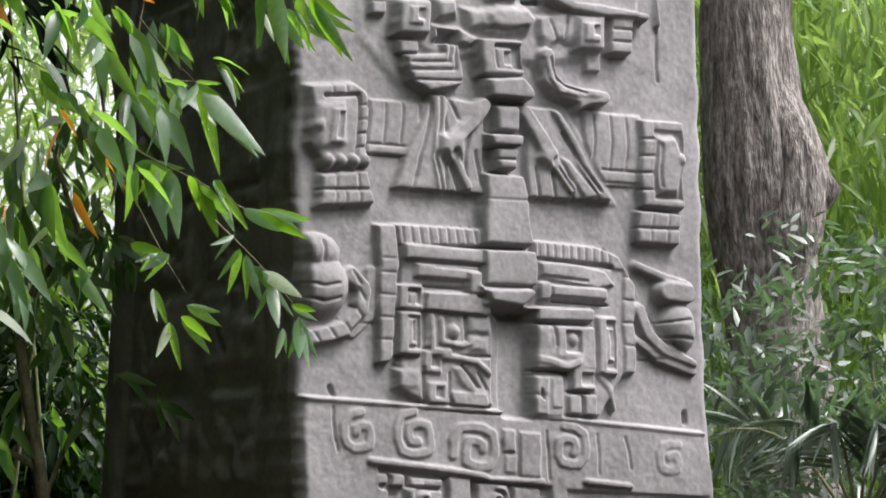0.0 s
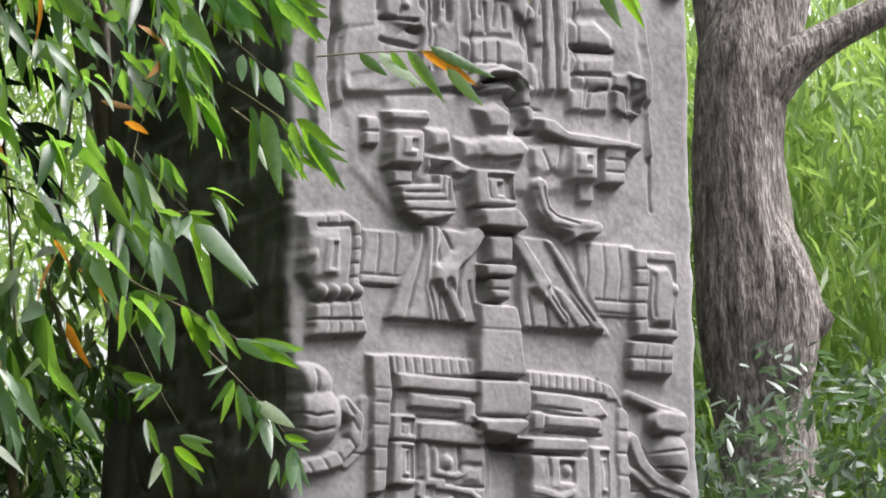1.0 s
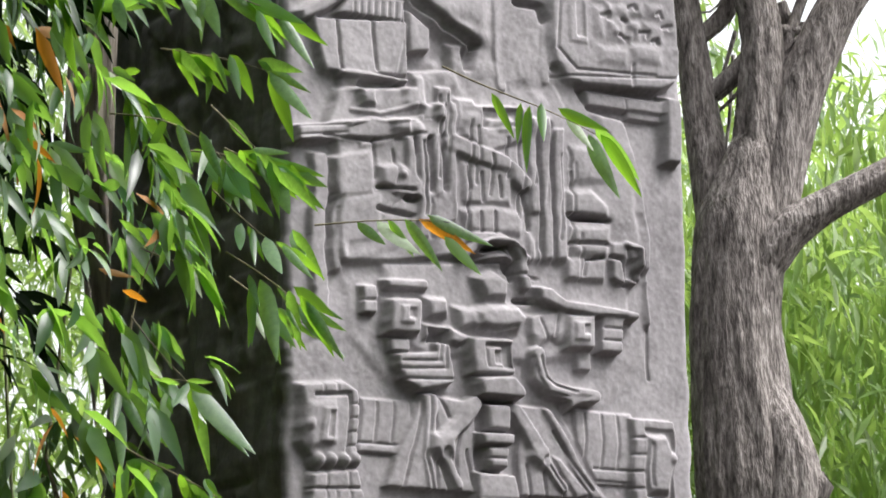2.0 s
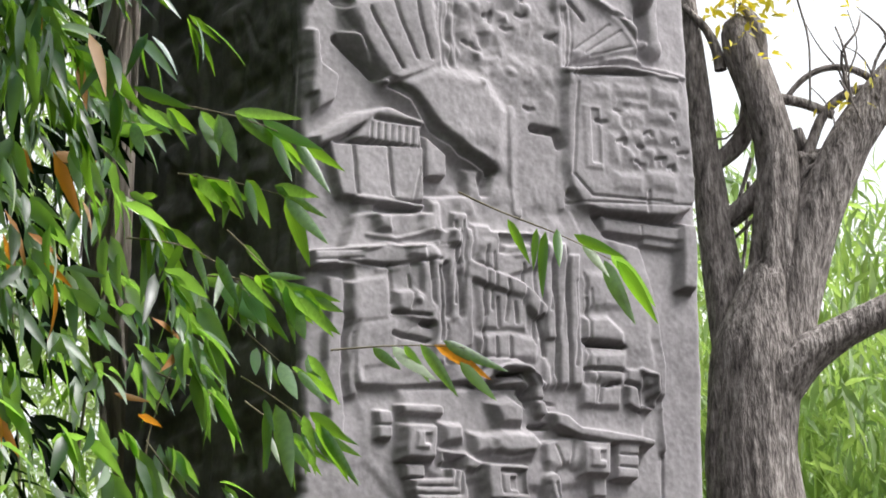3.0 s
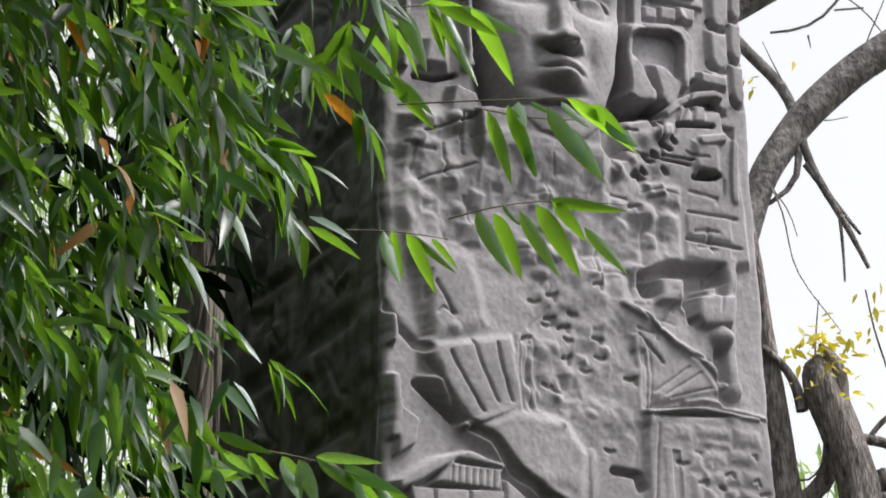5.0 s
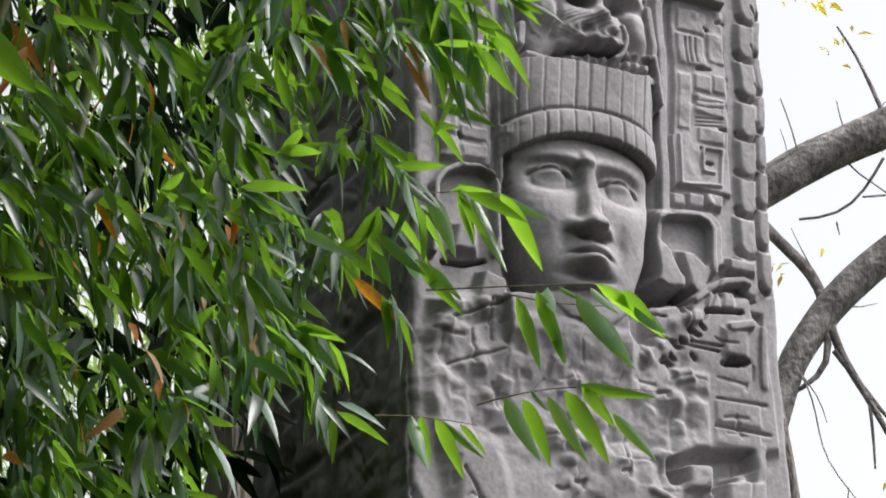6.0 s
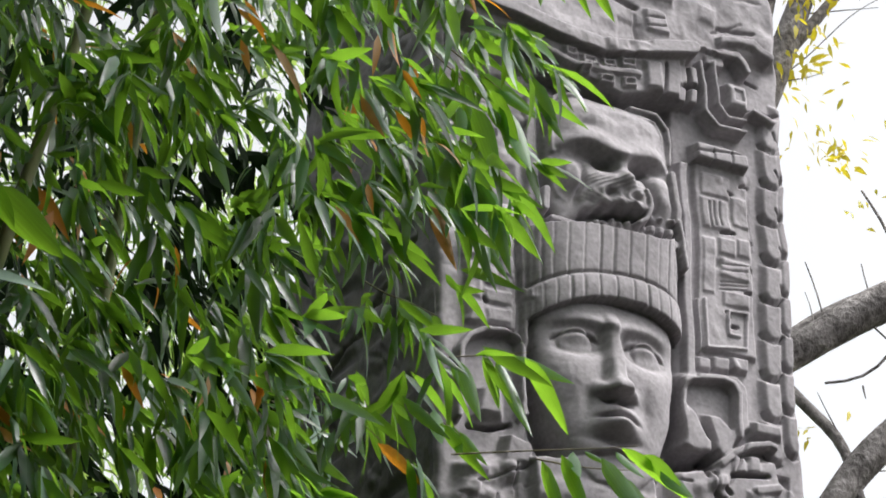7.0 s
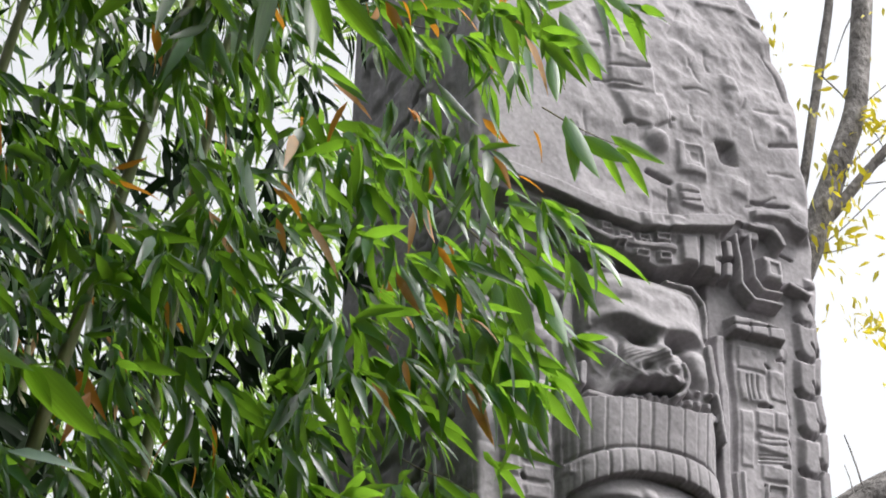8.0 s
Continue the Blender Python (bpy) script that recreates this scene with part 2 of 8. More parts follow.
def carve_face(u0=0.648, hw=0.290):
    """A large calm face in the round: sloping forehead, heavy lids, long nose, full closed mouth."""
    where, uu, vv = front.window(0.33, 0.97, 5.50, 6.30)
    jaw = np.interp(vv, [5.50, 5.56, 5.66, 5.80, 6.0, 6.3], [0.30, 0.55, 0.74, 0.90, 1.0, 1.0])
    x = (uu - u0) / hw
    xr = np.abs(x) / jaw
    ax = np.abs(uu - u0)
    h = 0.02 + 0.115 * np.clip(1 - xr ** 2.6, 0, 1) ** 0.55
    h -= 0.055 * np.clip((vv - 6.09) / 0.13, 0, 1) ** 1.3
    h -= 0.02 * np.clip((5.64 - vv) / 0.1, 0, 1)
    # ridged brow over hollow sockets
    arch = 6.098 - 1.2 * (ax - 0.12) ** 2
    h += 0.014 * np.exp(-((vv - arch) / 0.022) ** 2) * np.clip((0.25 - ax) / 0.06, 0, 1)
    h -= 0.054 * bump(ax, vv, 0.148, 6.032, 0.104, 0.066, 2.6) + 0.016 * bump(ax, vv, 0.050, 6.035, 0.022, 0.05)
    # heavy half-closed lids
    eye = ((ax - 0.150) / 0.064) ** 2 + ((vv - 6.010 + 0.10 * (ax - 0.150)) / 0.056) ** 2
    h += (0.036 + 0.72 * (vv - 6.018)) * np.clip(1 - eye, 0, 1) ** 0.5
    rim = vv - 6.048 + 3.6 * (ax - 0.14) ** 2
    near = np.clip((0.095 - np.abs(ax - 0.145)) / 0.02, 0, 1)
    h += near * (0.014 * np.exp(-((rim - 0.016) / 0.010) ** 2) - 0.012 * np.exp(-(rim / 0.007) ** 2))
    h -= 0.005 * near * np.exp(-((vv - 5.968 - 3.0 * (ax - 0.145) ** 2) / 0.012) ** 2)
    # long nose, broad at the wings and cut off sharply below
    k = np.clip((6.125 - vv) / 0.31, 0, 1)
    un = u0 - 0.012
    flat = np.exp(-np.abs((uu - un) / (0.025 + 0.020 * k)) ** 4.5)
    cut = np.clip((vv - 5.798) / 0.014, 0, 1)
    h += (0.018 + 0.062 * k ** 1.2) * flat * cut * np.clip((6.15 - vv) / 0.04, 0, 1)
    h += 0.022 * bump(uu, vv, un, 5.832, 0.040, 0.030) * cut
    h += 0.046 * bump(np.abs(uu - un), vv, 0.058, 5.826, 0.030, 0.026) * cut
    h -= 0.022 * bump(np.abs(uu - un), vv, 0.030, 5.790, 0.030, 0.010)
    h += 0.012 * bump(ax, vv, 0.16, 5.88, 0.075, 0.07) - 0.012 * bump(ax, vv, 0.115, 5.775, 0.025, 0.06)
    # full mouth with drooping corners over a deep hollow
    um = uu - u0 + 0.012
    h += 0.018 * bump(um, vv, 0, 5.735, 0.105, 0.065)
    h += 0.036 * bump(um, vv + 1.6 * um * um, 0, 5.752, 0.074, 0.022) + 0.062 * bump(um, vv + 0.6 * um * um, 0, 5.700, 0.070, 0.027)
    h -= 0.038 * bump(um, vv + 1.2 * um * um, 0, 5.729, 0.074, 0.0080, 4) + 0.040 * bump(um, vv, 0, 5.650, 0.085, 0.018)
    h += 0.016 * bump(um, vv, 0, 5.600, 0.07, 0.035)
    front.h[where] = np.where(xr < 1, np.maximum(h, 0.02), front.h[where])
    # deep hollows beside and beneath the jaw
    hollow = np.clip((1.30 - xr) / 0.08, 0, 1) * (xr >= 1) * np.clip((6.0 - vv) / 0.08, 0, 1) * np.clip((vv - 5.54) / 0.03, 0, 1)
    front.h[where] = front.h[where] * (1 - hollow) - 0.11 * hollow
    # the breast piece, which swells out and closes off the chin
    where, uu, vv = front.window(0.30, 0.90, 5.20, 5.70)
    top = np.interp(uu, [0.32, 0.45, 0.62, 0.74, 0.86], [5.556, 5.578, 5.618, 5.626, 5.585]) + 0.003 * np.sin(uu * 71)
    rise = np.clip((vv - 5.24) / (top - 5.24), 0, 1)
    sides = np.clip((uu - 0.322) / 0.012, 0, 1) * np.clip((0.86 - uu) / 0.05, 0, 1)
    swell = 0.112 - 0.016 * rise ** 4 + 0.5 * (front.h[where] - 0.055) * (1 - rise)
    keep = sides * np.clip((top - vv) / 0.010, 0, 1) * np.clip(rise * 1.8, 0, 1)
    front.h[where] = front.h[where] * (1 - keep) + swell * keep


def carve_cap(u, v0, v1, hw, d, slats):
    """A tall banded cap: upright plaques over a row of blocks, curved round the brow."""
    where, uu, vv = front.window(u - hw, u + hw, v0 - 0.13, v1 + 0.06)
    x = (uu - u) / hw
    low = v0 + 0.028 * x - 0.085 * x * x
    top = v1 + 0.035 * x
    k = (vv - low) / (top - low)
    h = d * np.clip(1 - np.abs(x) ** 2.8, 0, 1) ** 0.5 + 0.02
    h += 0.014 * np.clip(1 - ((k - 0.15) / 0.18) ** 2, 0, 1) ** 0.5 - 0.013 * bump(0 * x, k, 0, 0.34, 1, 0.022)
    h += 0.010 * np.clip((k - 0.40) / 0.5, 0, 1)
    ang = np.arcsin(np.clip(x, -1, 1)) / math.pi * slats
    ang += 0.10 * np.sin(5.0 * ang + 9.0 * (k > 0.34))
    joint = np.abs(ang - np.round(ang)) * math.pi / slats * hw
    h -= (0.009 + 0.003 * np.sin(3.7 * np.round(ang))) * np.exp(-(joint / 0.0038) ** 2)
    h += 0.003 * np.sin(7.1 * np.round(ang - 0.5)) * (k > 0.34)
    front.h[where] = np.where((k > 0) & (k < 1), h, front.h[where])


def carve_beast():
    """A snarling beast mask: swollen folded brow, pits of eyes, broad snout, curled lip and fangs."""
    u0, v0, hw, hh = 0.684, 6.770, 0.272, 0.285
    where, uu, vv = front.window(0.38, 1.0, 6.47, 7.08)
    x, y = (uu - u0) / hw, (vv - v0) / hh
    r = np.abs(x) ** 4 + np.abs(y) ** 6
    h = 0.022 + 0.060 * np.clip(1 - r, 0, 1) ** 0.45
    # smooth swollen forehead, then one heavy wavy brow that overhangs the eyes
    h += 0.034 * bump(uu, vv, 0.665, 6.930, 0.19, 0.085, 2.6) - 0.014 * bump(uu, vv, 0.71, 6.965, 0.05, 0.025) - 0.012 * bump(uu, vv, 0.58, 6.905, 0.05, 0.02)
    brow = 6.822 + 0.016 * np.sin((uu - 0.46) * 19.0) - 0.35 * (uu - 0.69) ** 2
    t = (vv - brow) / 0.05
    h += 0.050 * np.where(t > 0, np.exp(-t * t), np.exp(-(t / 0.45) ** 2)) * bump(uu, vv, 0.69, 6.82, 0.23, 0.3, 6)
    h -= 0.026 * np.exp(-((vv - brow + 0.050) / 0.018) ** 2) * bump(uu, vv, 0.70, 6.78, 0.19, 0.3, 6) * (1 - bump(uu, vv, 0.712, 6.77, 0.034, 0.3, 4))
    h -= 0.050 * bump(uu, vv, 0.640, 6.760, 0.030, 0.020) + 0.050 * bump(uu, vv, 0.800, 6.768, 0.030, 0.020)
    # ridge between the eyes, wrinkled muzzle as wide as the brow, lobed cheeks set off by furrows
    h += 0.045 * bump(uu, vv, 0.712, 6.745, 0.032, 0.06, 3)
    muzzle = bump(uu, vv, 0.680, 6.655, 0.145, 0.070, 4.0)
    h += 0.056 * muzzle + 0.016 * bump(uu, vv, 0.700, 6.690, 0.055, 0.03)
    h += 0.003 * np.sin(uu * 170 + 12 * np.sin(vv * 40)) * muzzle
    h -= 0.034 * bump(uu, vv, 0.640, 6.632, 0.020, 0.014) + 0.034 * bump(uu, vv, 0.755, 6.640, 0.020, 0.014)
    h += 0.040 * bump(uu, vv, 0.488, 6.690, 0.040, 0.055, 3.4) + 0.044 * bump(uu, vv, 0.882, 6.690, 0.042, 0.075, 3.4)
    h -= 0.030 * np.exp(-((uu - 0.538 - 0.3 * (vv - 6.67)) / 0.010) ** 2) * bump(uu, vv, 0.54, 6.66, 0.1, 0.07, 4)
    h -= 0.030 * np.exp(-((uu - 0.830 + 0.2 * (vv - 6.67)) / 0.010) ** 2) * bump(uu, vv, 0.83, 6.68, 0.1, 0.07, 4)
    # ragged lip over a dark mouth with a row of teeth
    lip = 6.568 + 0.18 * (uu - 0.66) - 1.1 * (uu - 0.66) ** 2 + 0.006 * np.sin(uu * 95)
    span = bump(uu, vv, 0.68, 6.57, 0.155, 0.3, 6)
    h += span * (0.020 * np.exp(-((vv - lip - 0.030) / 0.016) ** 2) - 0.080 * np.exp(-((vv - lip) / 0.014) ** 2))
    h += span * 0.018 * np.exp(-((vv - lip + 0.030) / 0.014) ** 2) * (0.6 + 0.4 * np.sign(np.sin(uu * 190)))
    rows, cols = uu.shape
    h += 0.004 * soft_noise(cols, rows, 14) + 0.0018 * soft_noise(cols, rows, 6)
    front.h[where] = np.where(r < 1, np.maximum(h, 0.015), front.h[where])


# banded foot with scrolls
front.poly(0.035, -0.014, 2.053, 1.46, 1.961, 1.515, 1.529, -0.035, 1.548, mode="set")
front.line(0.045, 0.017, -0.013, 2.055, 0.714, 2.017, 1.453, 1.957, mode="set")
front.scroll(0.011, 0.203, 1.945, 0.066, 0.03, 90, 1.2, 1)
front.scroll(0.012, 0.398, 1.940, 0.075, 0.03, 100, 1.5, 1)
front.scroll(0.012, 0.605, 1.897, 0.085, 0.032, 190, 1.5, -1)
front.scroll(0.012, 0.935, 1.905, 0.072, 0.03, 100, 1.4, -1)
front.scroll(0.007, 1.318, 1.869, 0.055, 0.03, 60, 1.2, 1)
front.poly(0.05, 0.698, 1.965, 0.744, 1.962, 0.741, 1.891, 0.694, 1.894, mode="set")
front.poly(0.05, 0.758, 1.958, 0.834, 1.953, 0.829, 1.81, 0.754, 1.815, mode="set")
front.poly(0.045, 0.703, 1.885, 0.747, 1.882, 0.746, 1.824, 0.702, 1.827, mode="set")
front.line(-0.02, 0.007, 0.859, 1.957, 0.864, 1.804)
front.line(-0.02, 0.007, 0.109, 2.026, 0.126, 1.889)
front.line(-0.012, 0.009, 1.046, 1.949, 1.045, 1.823)
front.line(-0.012, 0.009, 1.151, 1.941, 1.167, 1.841)
front.line(0.055, 0.022, 0.234, 1.863, 0.501, 1.835, 0.62, 1.817, 0.65, 1.803, 0.832, 1.798, mode="set")
front.poly(0.005, 0.265, 1.845, 0.648, 1.799, 0.871, 1.784, 0.877, 1.537, 0.262, 1.544, mode="set")
front.poly(0.04, 0.253, 1.825, 0.295, 1.822, 0.295, 1.788, 0.252, 1.791, mode="set")
front.poly(0.04, 0.305, 1.826, 0.353, 1.822, 0.352, 1.781, 0.304, 1.784, mode="set")
front.poly(0.04, 0.252, 1.78, 0.294, 1.777, 0.294, 1.715, 0.252, 1.718, mode="set")
front.poly(0.04, 0.368, 1.814, 0.486, 1.806, 0.485, 1.778, 0.368, 1.786, mode="set")
front.poly(0.04, 0.356, 1.78, 0.481, 1.771, 0.48, 1.712, 0.356, 1.721, mode="set")
front.poly(0.04, 0.505, 1.813, 0.584, 1.808, 0.583, 1.713, 0.504, 1.719, mode="set")
front.poly(0.04, 0.604, 1.797, 0.718, 1.789, 0.717, 1.711, 0.603, 1.72, mode="set")
front.poly(0.04, 0.732, 1.786, 0.83, 1.779, 0.829, 1.712, 0.731, 1.719, mode="set")
front.scroll(0.02, 0.406, 1.742, 0.045, 0.017, 90, 1.2, 1)
front.scroll(0.02, 0.673, 1.742, 0.037, 0.015, 90, 1.2, -1)
front.line(0.06, 0.021, 0.993, 1.799, 1.155, 1.784, mode="set")
front.poly(0.02, 0.924, 1.773, 1.455, 1.751, 1.47, 1.529, 0.919, 1.536, mode="set")
front.dome(0, 1.4, 2.006, 0.021, 0.026)
front.line(-0.03, 0.019, 1.405, 2.025, 1.404, 1.995)
front.line(-0.03, 0.015, 0.12, 2.089, 0.131, 2.066)

# side volutes
front.dome(0.09, 0.05, 2.499, 0.088, 0.064)
front.line(-0.02, 0.011, 0.01, 2.521, 0.019, 2.461)
front.line(-0.02, 0.011, 0.058, 2.532, 0.053, 2.463)
front.dome(0.11, 0.068, 2.394, 0.101, 0.103)
front.line(-0.02, 0.009, -0.019, 2.415, 0.047, 2.391, 0.104, 2.402)
front.line(-0.02, 0.009, -0.01, 2.364, 0.056, 2.345, 0.113, 2.359)
front.line(0.05, 0.056, 0.173, 2.434, 0.217, 2.392, 0.21, 2.322, 0.162, 2.269, 0.094, 2.249, 0.008, 2.233, mode="set")
front.line(-0.015, 0.007, 0.171, 2.446, 0.201, 2.406)
front.line(-0.015, 0.007, 0.19, 2.395, 0.22, 2.354)
front.line(-0.015, 0.007, 0.181, 2.339, 0.212, 2.298)
front.line(-0.015, 0.007, 0.137, 2.297, 0.167, 2.257)
front.line(-0.015, 0.007, 0.085, 2.279, 0.115, 2.238)
front.line(-0.015, 0.007, 0.031, 2.265, 0.062, 2.224)
front.line(0.02, 0.037, 0.246, 2.449, 0.259, 2.379, 0.245, 2.308, 0.186, 2.254, mode="set")
front.line(-0.012, 0.007, 0.207, 2.287, 0.281, 2.284)
front.line(0.05, 0.034, 1.219, 2.501, 1.316, 2.468, 1.415, 2.444, mode="set")
front.line(0.075, 0.075, 1.32, 2.42, 1.397, 2.413, mode="set")
front.dome(0.1, 1.376, 2.302, 0.071, 0.09)
front.line(-0.02, 0.009, 1.304, 2.317, 1.403, 2.329)
front.line(-0.02, 0.009, 1.303, 2.271, 1.405, 2.265)
front.line(0.05, 0.049, 1.226, 2.358, 1.257, 2.281, 1.31, 2.227, 1.419, 2.184, mode="set")
front.line(-0.015, 0.007, 1.28, 2.337, 1.343, 2.243, 1.431, 2.202)
front.line(0.035, 0.03, 1.212, 2.263, 1.298, 2.2, 1.433, 2.161, mode="set")
front.line(-0.012, 0.007, 1.229, 2.192, 1.309, 2.199)

# fringed apron and the two masks
front.poly(0.05, 0.258, 2.597, 0.324, 2.597, 0.335, 2.484, 0.316, 2.168, 0.269, 2.162, 0.264, 2.464, mode="set")
front.line(-0.012, 0.007, 0.272, 2.491, 0.323, 2.489)
front.line(-0.012, 0.007, 0.272, 2.447, 0.323, 2.445)
front.line(-0.012, 0.007, 0.271, 2.377, 0.322, 2.375)
front.line(-0.012, 0.007, 0.271, 2.307, 0.321, 2.305)
front.line(-0.012, 0.007, 0.27, 2.237, 0.321, 2.235)
front.poly(0.045, 0.323, 2.601, 0.624, 2.597, 0.627, 2.54, 0.338, 2.534, mode="set")
front.line(-0.018, 0.007, 0.347, 2.591, 0.35, 2.538)
front.line(-0.018, 0.007, 0.379, 2.593, 0.382, 2.54)
front.line(-0.018, 0.007, 0.41, 2.594, 0.414, 2.541)
front.line(-0.018, 0.007, 0.442, 2.596, 0.446, 2.543)
front.line(-0.018, 0.007, 0.474, 2.597, 0.478, 2.544)
front.line(-0.018, 0.007, 0.507, 2.599, 0.51, 2.545)
front.line(-0.018, 0.007, 0.539, 2.6, 0.542, 2.547)
front.line(-0.018, 0.007, 0.571, 2.602, 0.575, 2.548)
front.line(-0.018, 0.007, 0.604, 2.603, 0.607, 2.55)
front.poly(0.045, 0.826, 2.57, 1.062, 2.558, 1.147, 2.532, 1.21, 2.437, 1.207, 2.148, 1.151, 2.147, 1.148, 2.407, 1.116, 2.498, 0.825, 2.512, mode="set")
front.line(-0.018, 0.007, 0.84, 2.567, 0.839, 2.516)
front.line(-0.018, 0.007, 0.869, 2.565, 0.868, 2.514)
front.line(-0.018, 0.007, 0.899, 2.564, 0.898, 2.513)
front.line(-0.018, 0.007, 0.928, 2.562, 0.927, 2.511)
front.line(-0.018, 0.007, 0.958, 2.561, 0.957, 2.51)
front.line(-0.018, 0.007, 0.987, 2.56, 0.986, 2.508)
front.line(-0.018, 0.007, 1.017, 2.558, 1.016, 2.507)
front.line(-0.018, 0.007, 1.047, 2.557, 1.046, 2.505)
front.line(-0.018, 0.007, 1.076, 2.555, 1.075, 2.504)
front.line(-0.018, 0.007, 1.106, 2.554, 1.105, 2.502)
front.line(-0.014, 0.007, 1.154, 2.463, 1.21, 2.459)
front.line(-0.014, 0.007, 1.152, 2.389, 1.208, 2.385)
front.line(-0.014, 0.007, 1.151, 2.315, 1.207, 2.312)
front.line(-0.014, 0.007, 1.149, 2.242, 1.205, 2.238)
front.poly(0.03, 0.346, 2.529, 0.668, 2.528, 0.667, 2.035, 0.442, 2.038, 0.349, 2.082, mode="set")
front.poly(0.065, 0.348, 2.539, 0.636, 2.531, 0.635, 2.481, 0.347, 2.49, mode="set")
front.poly(0.06, 0.389, 2.479, 0.614, 2.472, 0.613, 2.426, 0.389, 2.434, mode="set")
front.line(-0.03, 0.009, 0.427, 2.407, 0.618, 2.403)
front.line(-0.02, 0.007, 0.453, 2.47, 0.614, 2.463)
front.poly(0.085, 0.569, 2.457, 0.616, 2.455, 0.615, 2.384, 0.568, 2.386, mode="set")
front.poly(0.075, 0.42, 2.39, 0.594, 2.389, 0.66, 2.338, 0.648, 2.313, 0.415, 2.33, mode="set")
front.poly(0.06, 0.329, 2.412, 0.416, 2.409, 0.415, 2.328, 0.328, 2.332, mode="set")
front.poly(0.035, 0.36, 2.399, 0.412, 2.397, 0.411, 2.347, 0.359, 2.349, soft=0.008, mode="set")
front.poly(0.055, 0.363, 2.384, 0.395, 2.383, 0.394, 2.348, 0.363, 2.349, mode="set")
front.poly(0.065, 0.33, 2.328, 0.412, 2.324, 0.411, 2.187, 0.328, 2.191, mode="set")
front.poly(0.04, 0.362, 2.312, 0.406, 2.31, 0.405, 2.208, 0.361, 2.21, soft=0.008, mode="set")
front.poly(0.06, 0.356, 2.306, 0.395, 2.305, 0.394, 2.217, 0.355, 2.219, mode="set")
front.poly(0.04, 0.378, 2.297, 0.394, 2.296, 0.393, 2.23, 0.377, 2.23, soft=0.008, mode="set")
front.poly(0.05, 0.428, 2.327, 0.48, 2.325, 0.479, 2.214, 0.427, 2.216, mode="set")
front.line(-0.015, 0.007, 0.452, 2.312, 0.455, 2.224)
front.poly(0.045, 0.435, 2.326, 0.677, 2.319, 0.67, 2.03, 0.438, 2.038, 0.341, 2.081, 0.342, 2.169, 0.434, 2.189, soft=0.02, mode="set")
front.line(0.062, 0.019, 0.446, 2.311, 0.448, 2.205, 0.508, 2.203, mode="set")
front.line(0.062, 0.019, 0.481, 2.302, 0.481, 2.234, 0.553, 2.222, 0.589, 2.237, mode="set")
front.dome(0.075, 0.522, 2.265, 0.031, 0.036)
front.poly(0.062, 0.578, 2.314, 0.659, 2.311, 0.658, 2.261, 0.577, 2.265, soft=0.02, mode="set")
front.poly(0.06, 0.582, 2.254, 0.647, 2.251, 0.646, 2.205, 0.582, 2.208, soft=0.02, mode="set")
front.line(-0.02, 0.009, 0.569, 2.316, 0.572, 2.236)
front.line(-0.02, 0.009, 0.515, 2.194, 0.66, 2.19)
front.poly(0.062, 0.417, 2.207, 0.484, 2.204, 0.483, 2.133, 0.416, 2.137, mode="set")
front.poly(0.04, 0.446, 2.192, 0.478, 2.191, 0.478, 2.152, 0.446, 2.153, soft=0.008, mode="set")
front.line(0.062, 0.021, 0.488, 2.189, 0.538, 2.186, 0.608, 2.174, 0.652, 2.139, mode="set")
front.poly(0.055, 0.329, 2.15, 0.408, 2.146, 0.407, 2.083, 0.328, 2.087, soft=0.02, mode="set")
front.line(-0.025, 0.009, 0.421, 2.153, 0.426, 2.044)
front.poly(0.058, 0.435, 2.109, 0.501, 2.106, 0.498, 2.039, 0.433, 2.043, mode="set")
front.poly(0.04, 0.463, 2.094, 0.493, 2.092, 0.491, 2.057, 0.461, 2.059, soft=0.008, mode="set")
front.line(-0.02, 0.007, 0.514, 2.137, 0.515, 2.039)
front.poly(0.058, 0.522, 2.155, 0.562, 2.159, 0.609, 2.086, 0.592, 2.068, 0.545, 2.109, soft=0.015, mode="set")
front.line(-0.03, 0.009, 0.558, 2.163, 0.618, 2.093)
front.poly(0.056, 0.521, 2.081, 0.646, 2.075, 0.643, 2.029, 0.519, 2.036, mode="set")
front.line(-0.02, 0.007, 0.615, 2.139, 0.646, 2.087)

# right mask
front.poly(0.03, 0.825, 2.51, 1.164, 2.486, 1.161, 2.143, 1.065, 2.008, 0.824, 2.005, 0.807, 2.18, mode="set")
front.poly(0.055, 0.839, 2.501, 0.99, 2.496, 1.086, 2.477, 1.128, 2.433, 1.053, 2.421, 0.843, 2.45, mode="set")
front.line(-0.02, 0.009, 0.85, 2.454, 1.014, 2.442)
front.poly(0.065, 0.836, 2.436, 0.878, 2.435, 0.877, 2.377, 0.835, 2.378, mode="set")
front.poly(0.07, 0.879, 2.428, 1.09, 2.421, 1.089, 2.381, 0.878, 2.389, mode="set")
front.line(-0.03, 0.009, 0.896, 2.375, 1.102, 2.367)
front.poly(0.08, 0.785, 2.356, 1.036, 2.353, 1.035, 2.309, 0.784, 2.309, mode="set")
front.poly(0.07, 0.79, 2.299, 1.045, 2.296, 1.042, 2.156, 0.797, 2.151, 0.78, 2.213, mode="set")
front.poly(0.075, 0.795, 2.291, 0.865, 2.288, 0.864, 2.234, 0.794, 2.237, soft=0.025, mode="set")
front.line(-0.03, 0.009, 0.887, 2.296, 0.89, 2.231)
front.poly(0.075, 0.89, 2.294, 0.987, 2.291, 0.985, 2.189, 0.888, 2.193, mode="set")
front.poly(0.05, 0.924, 2.28, 0.983, 2.277, 0.981, 2.208, 0.923, 2.211, soft=0.008, mode="set")
front.dome(0.075, 0.954, 2.252, 0.029, 0.034)
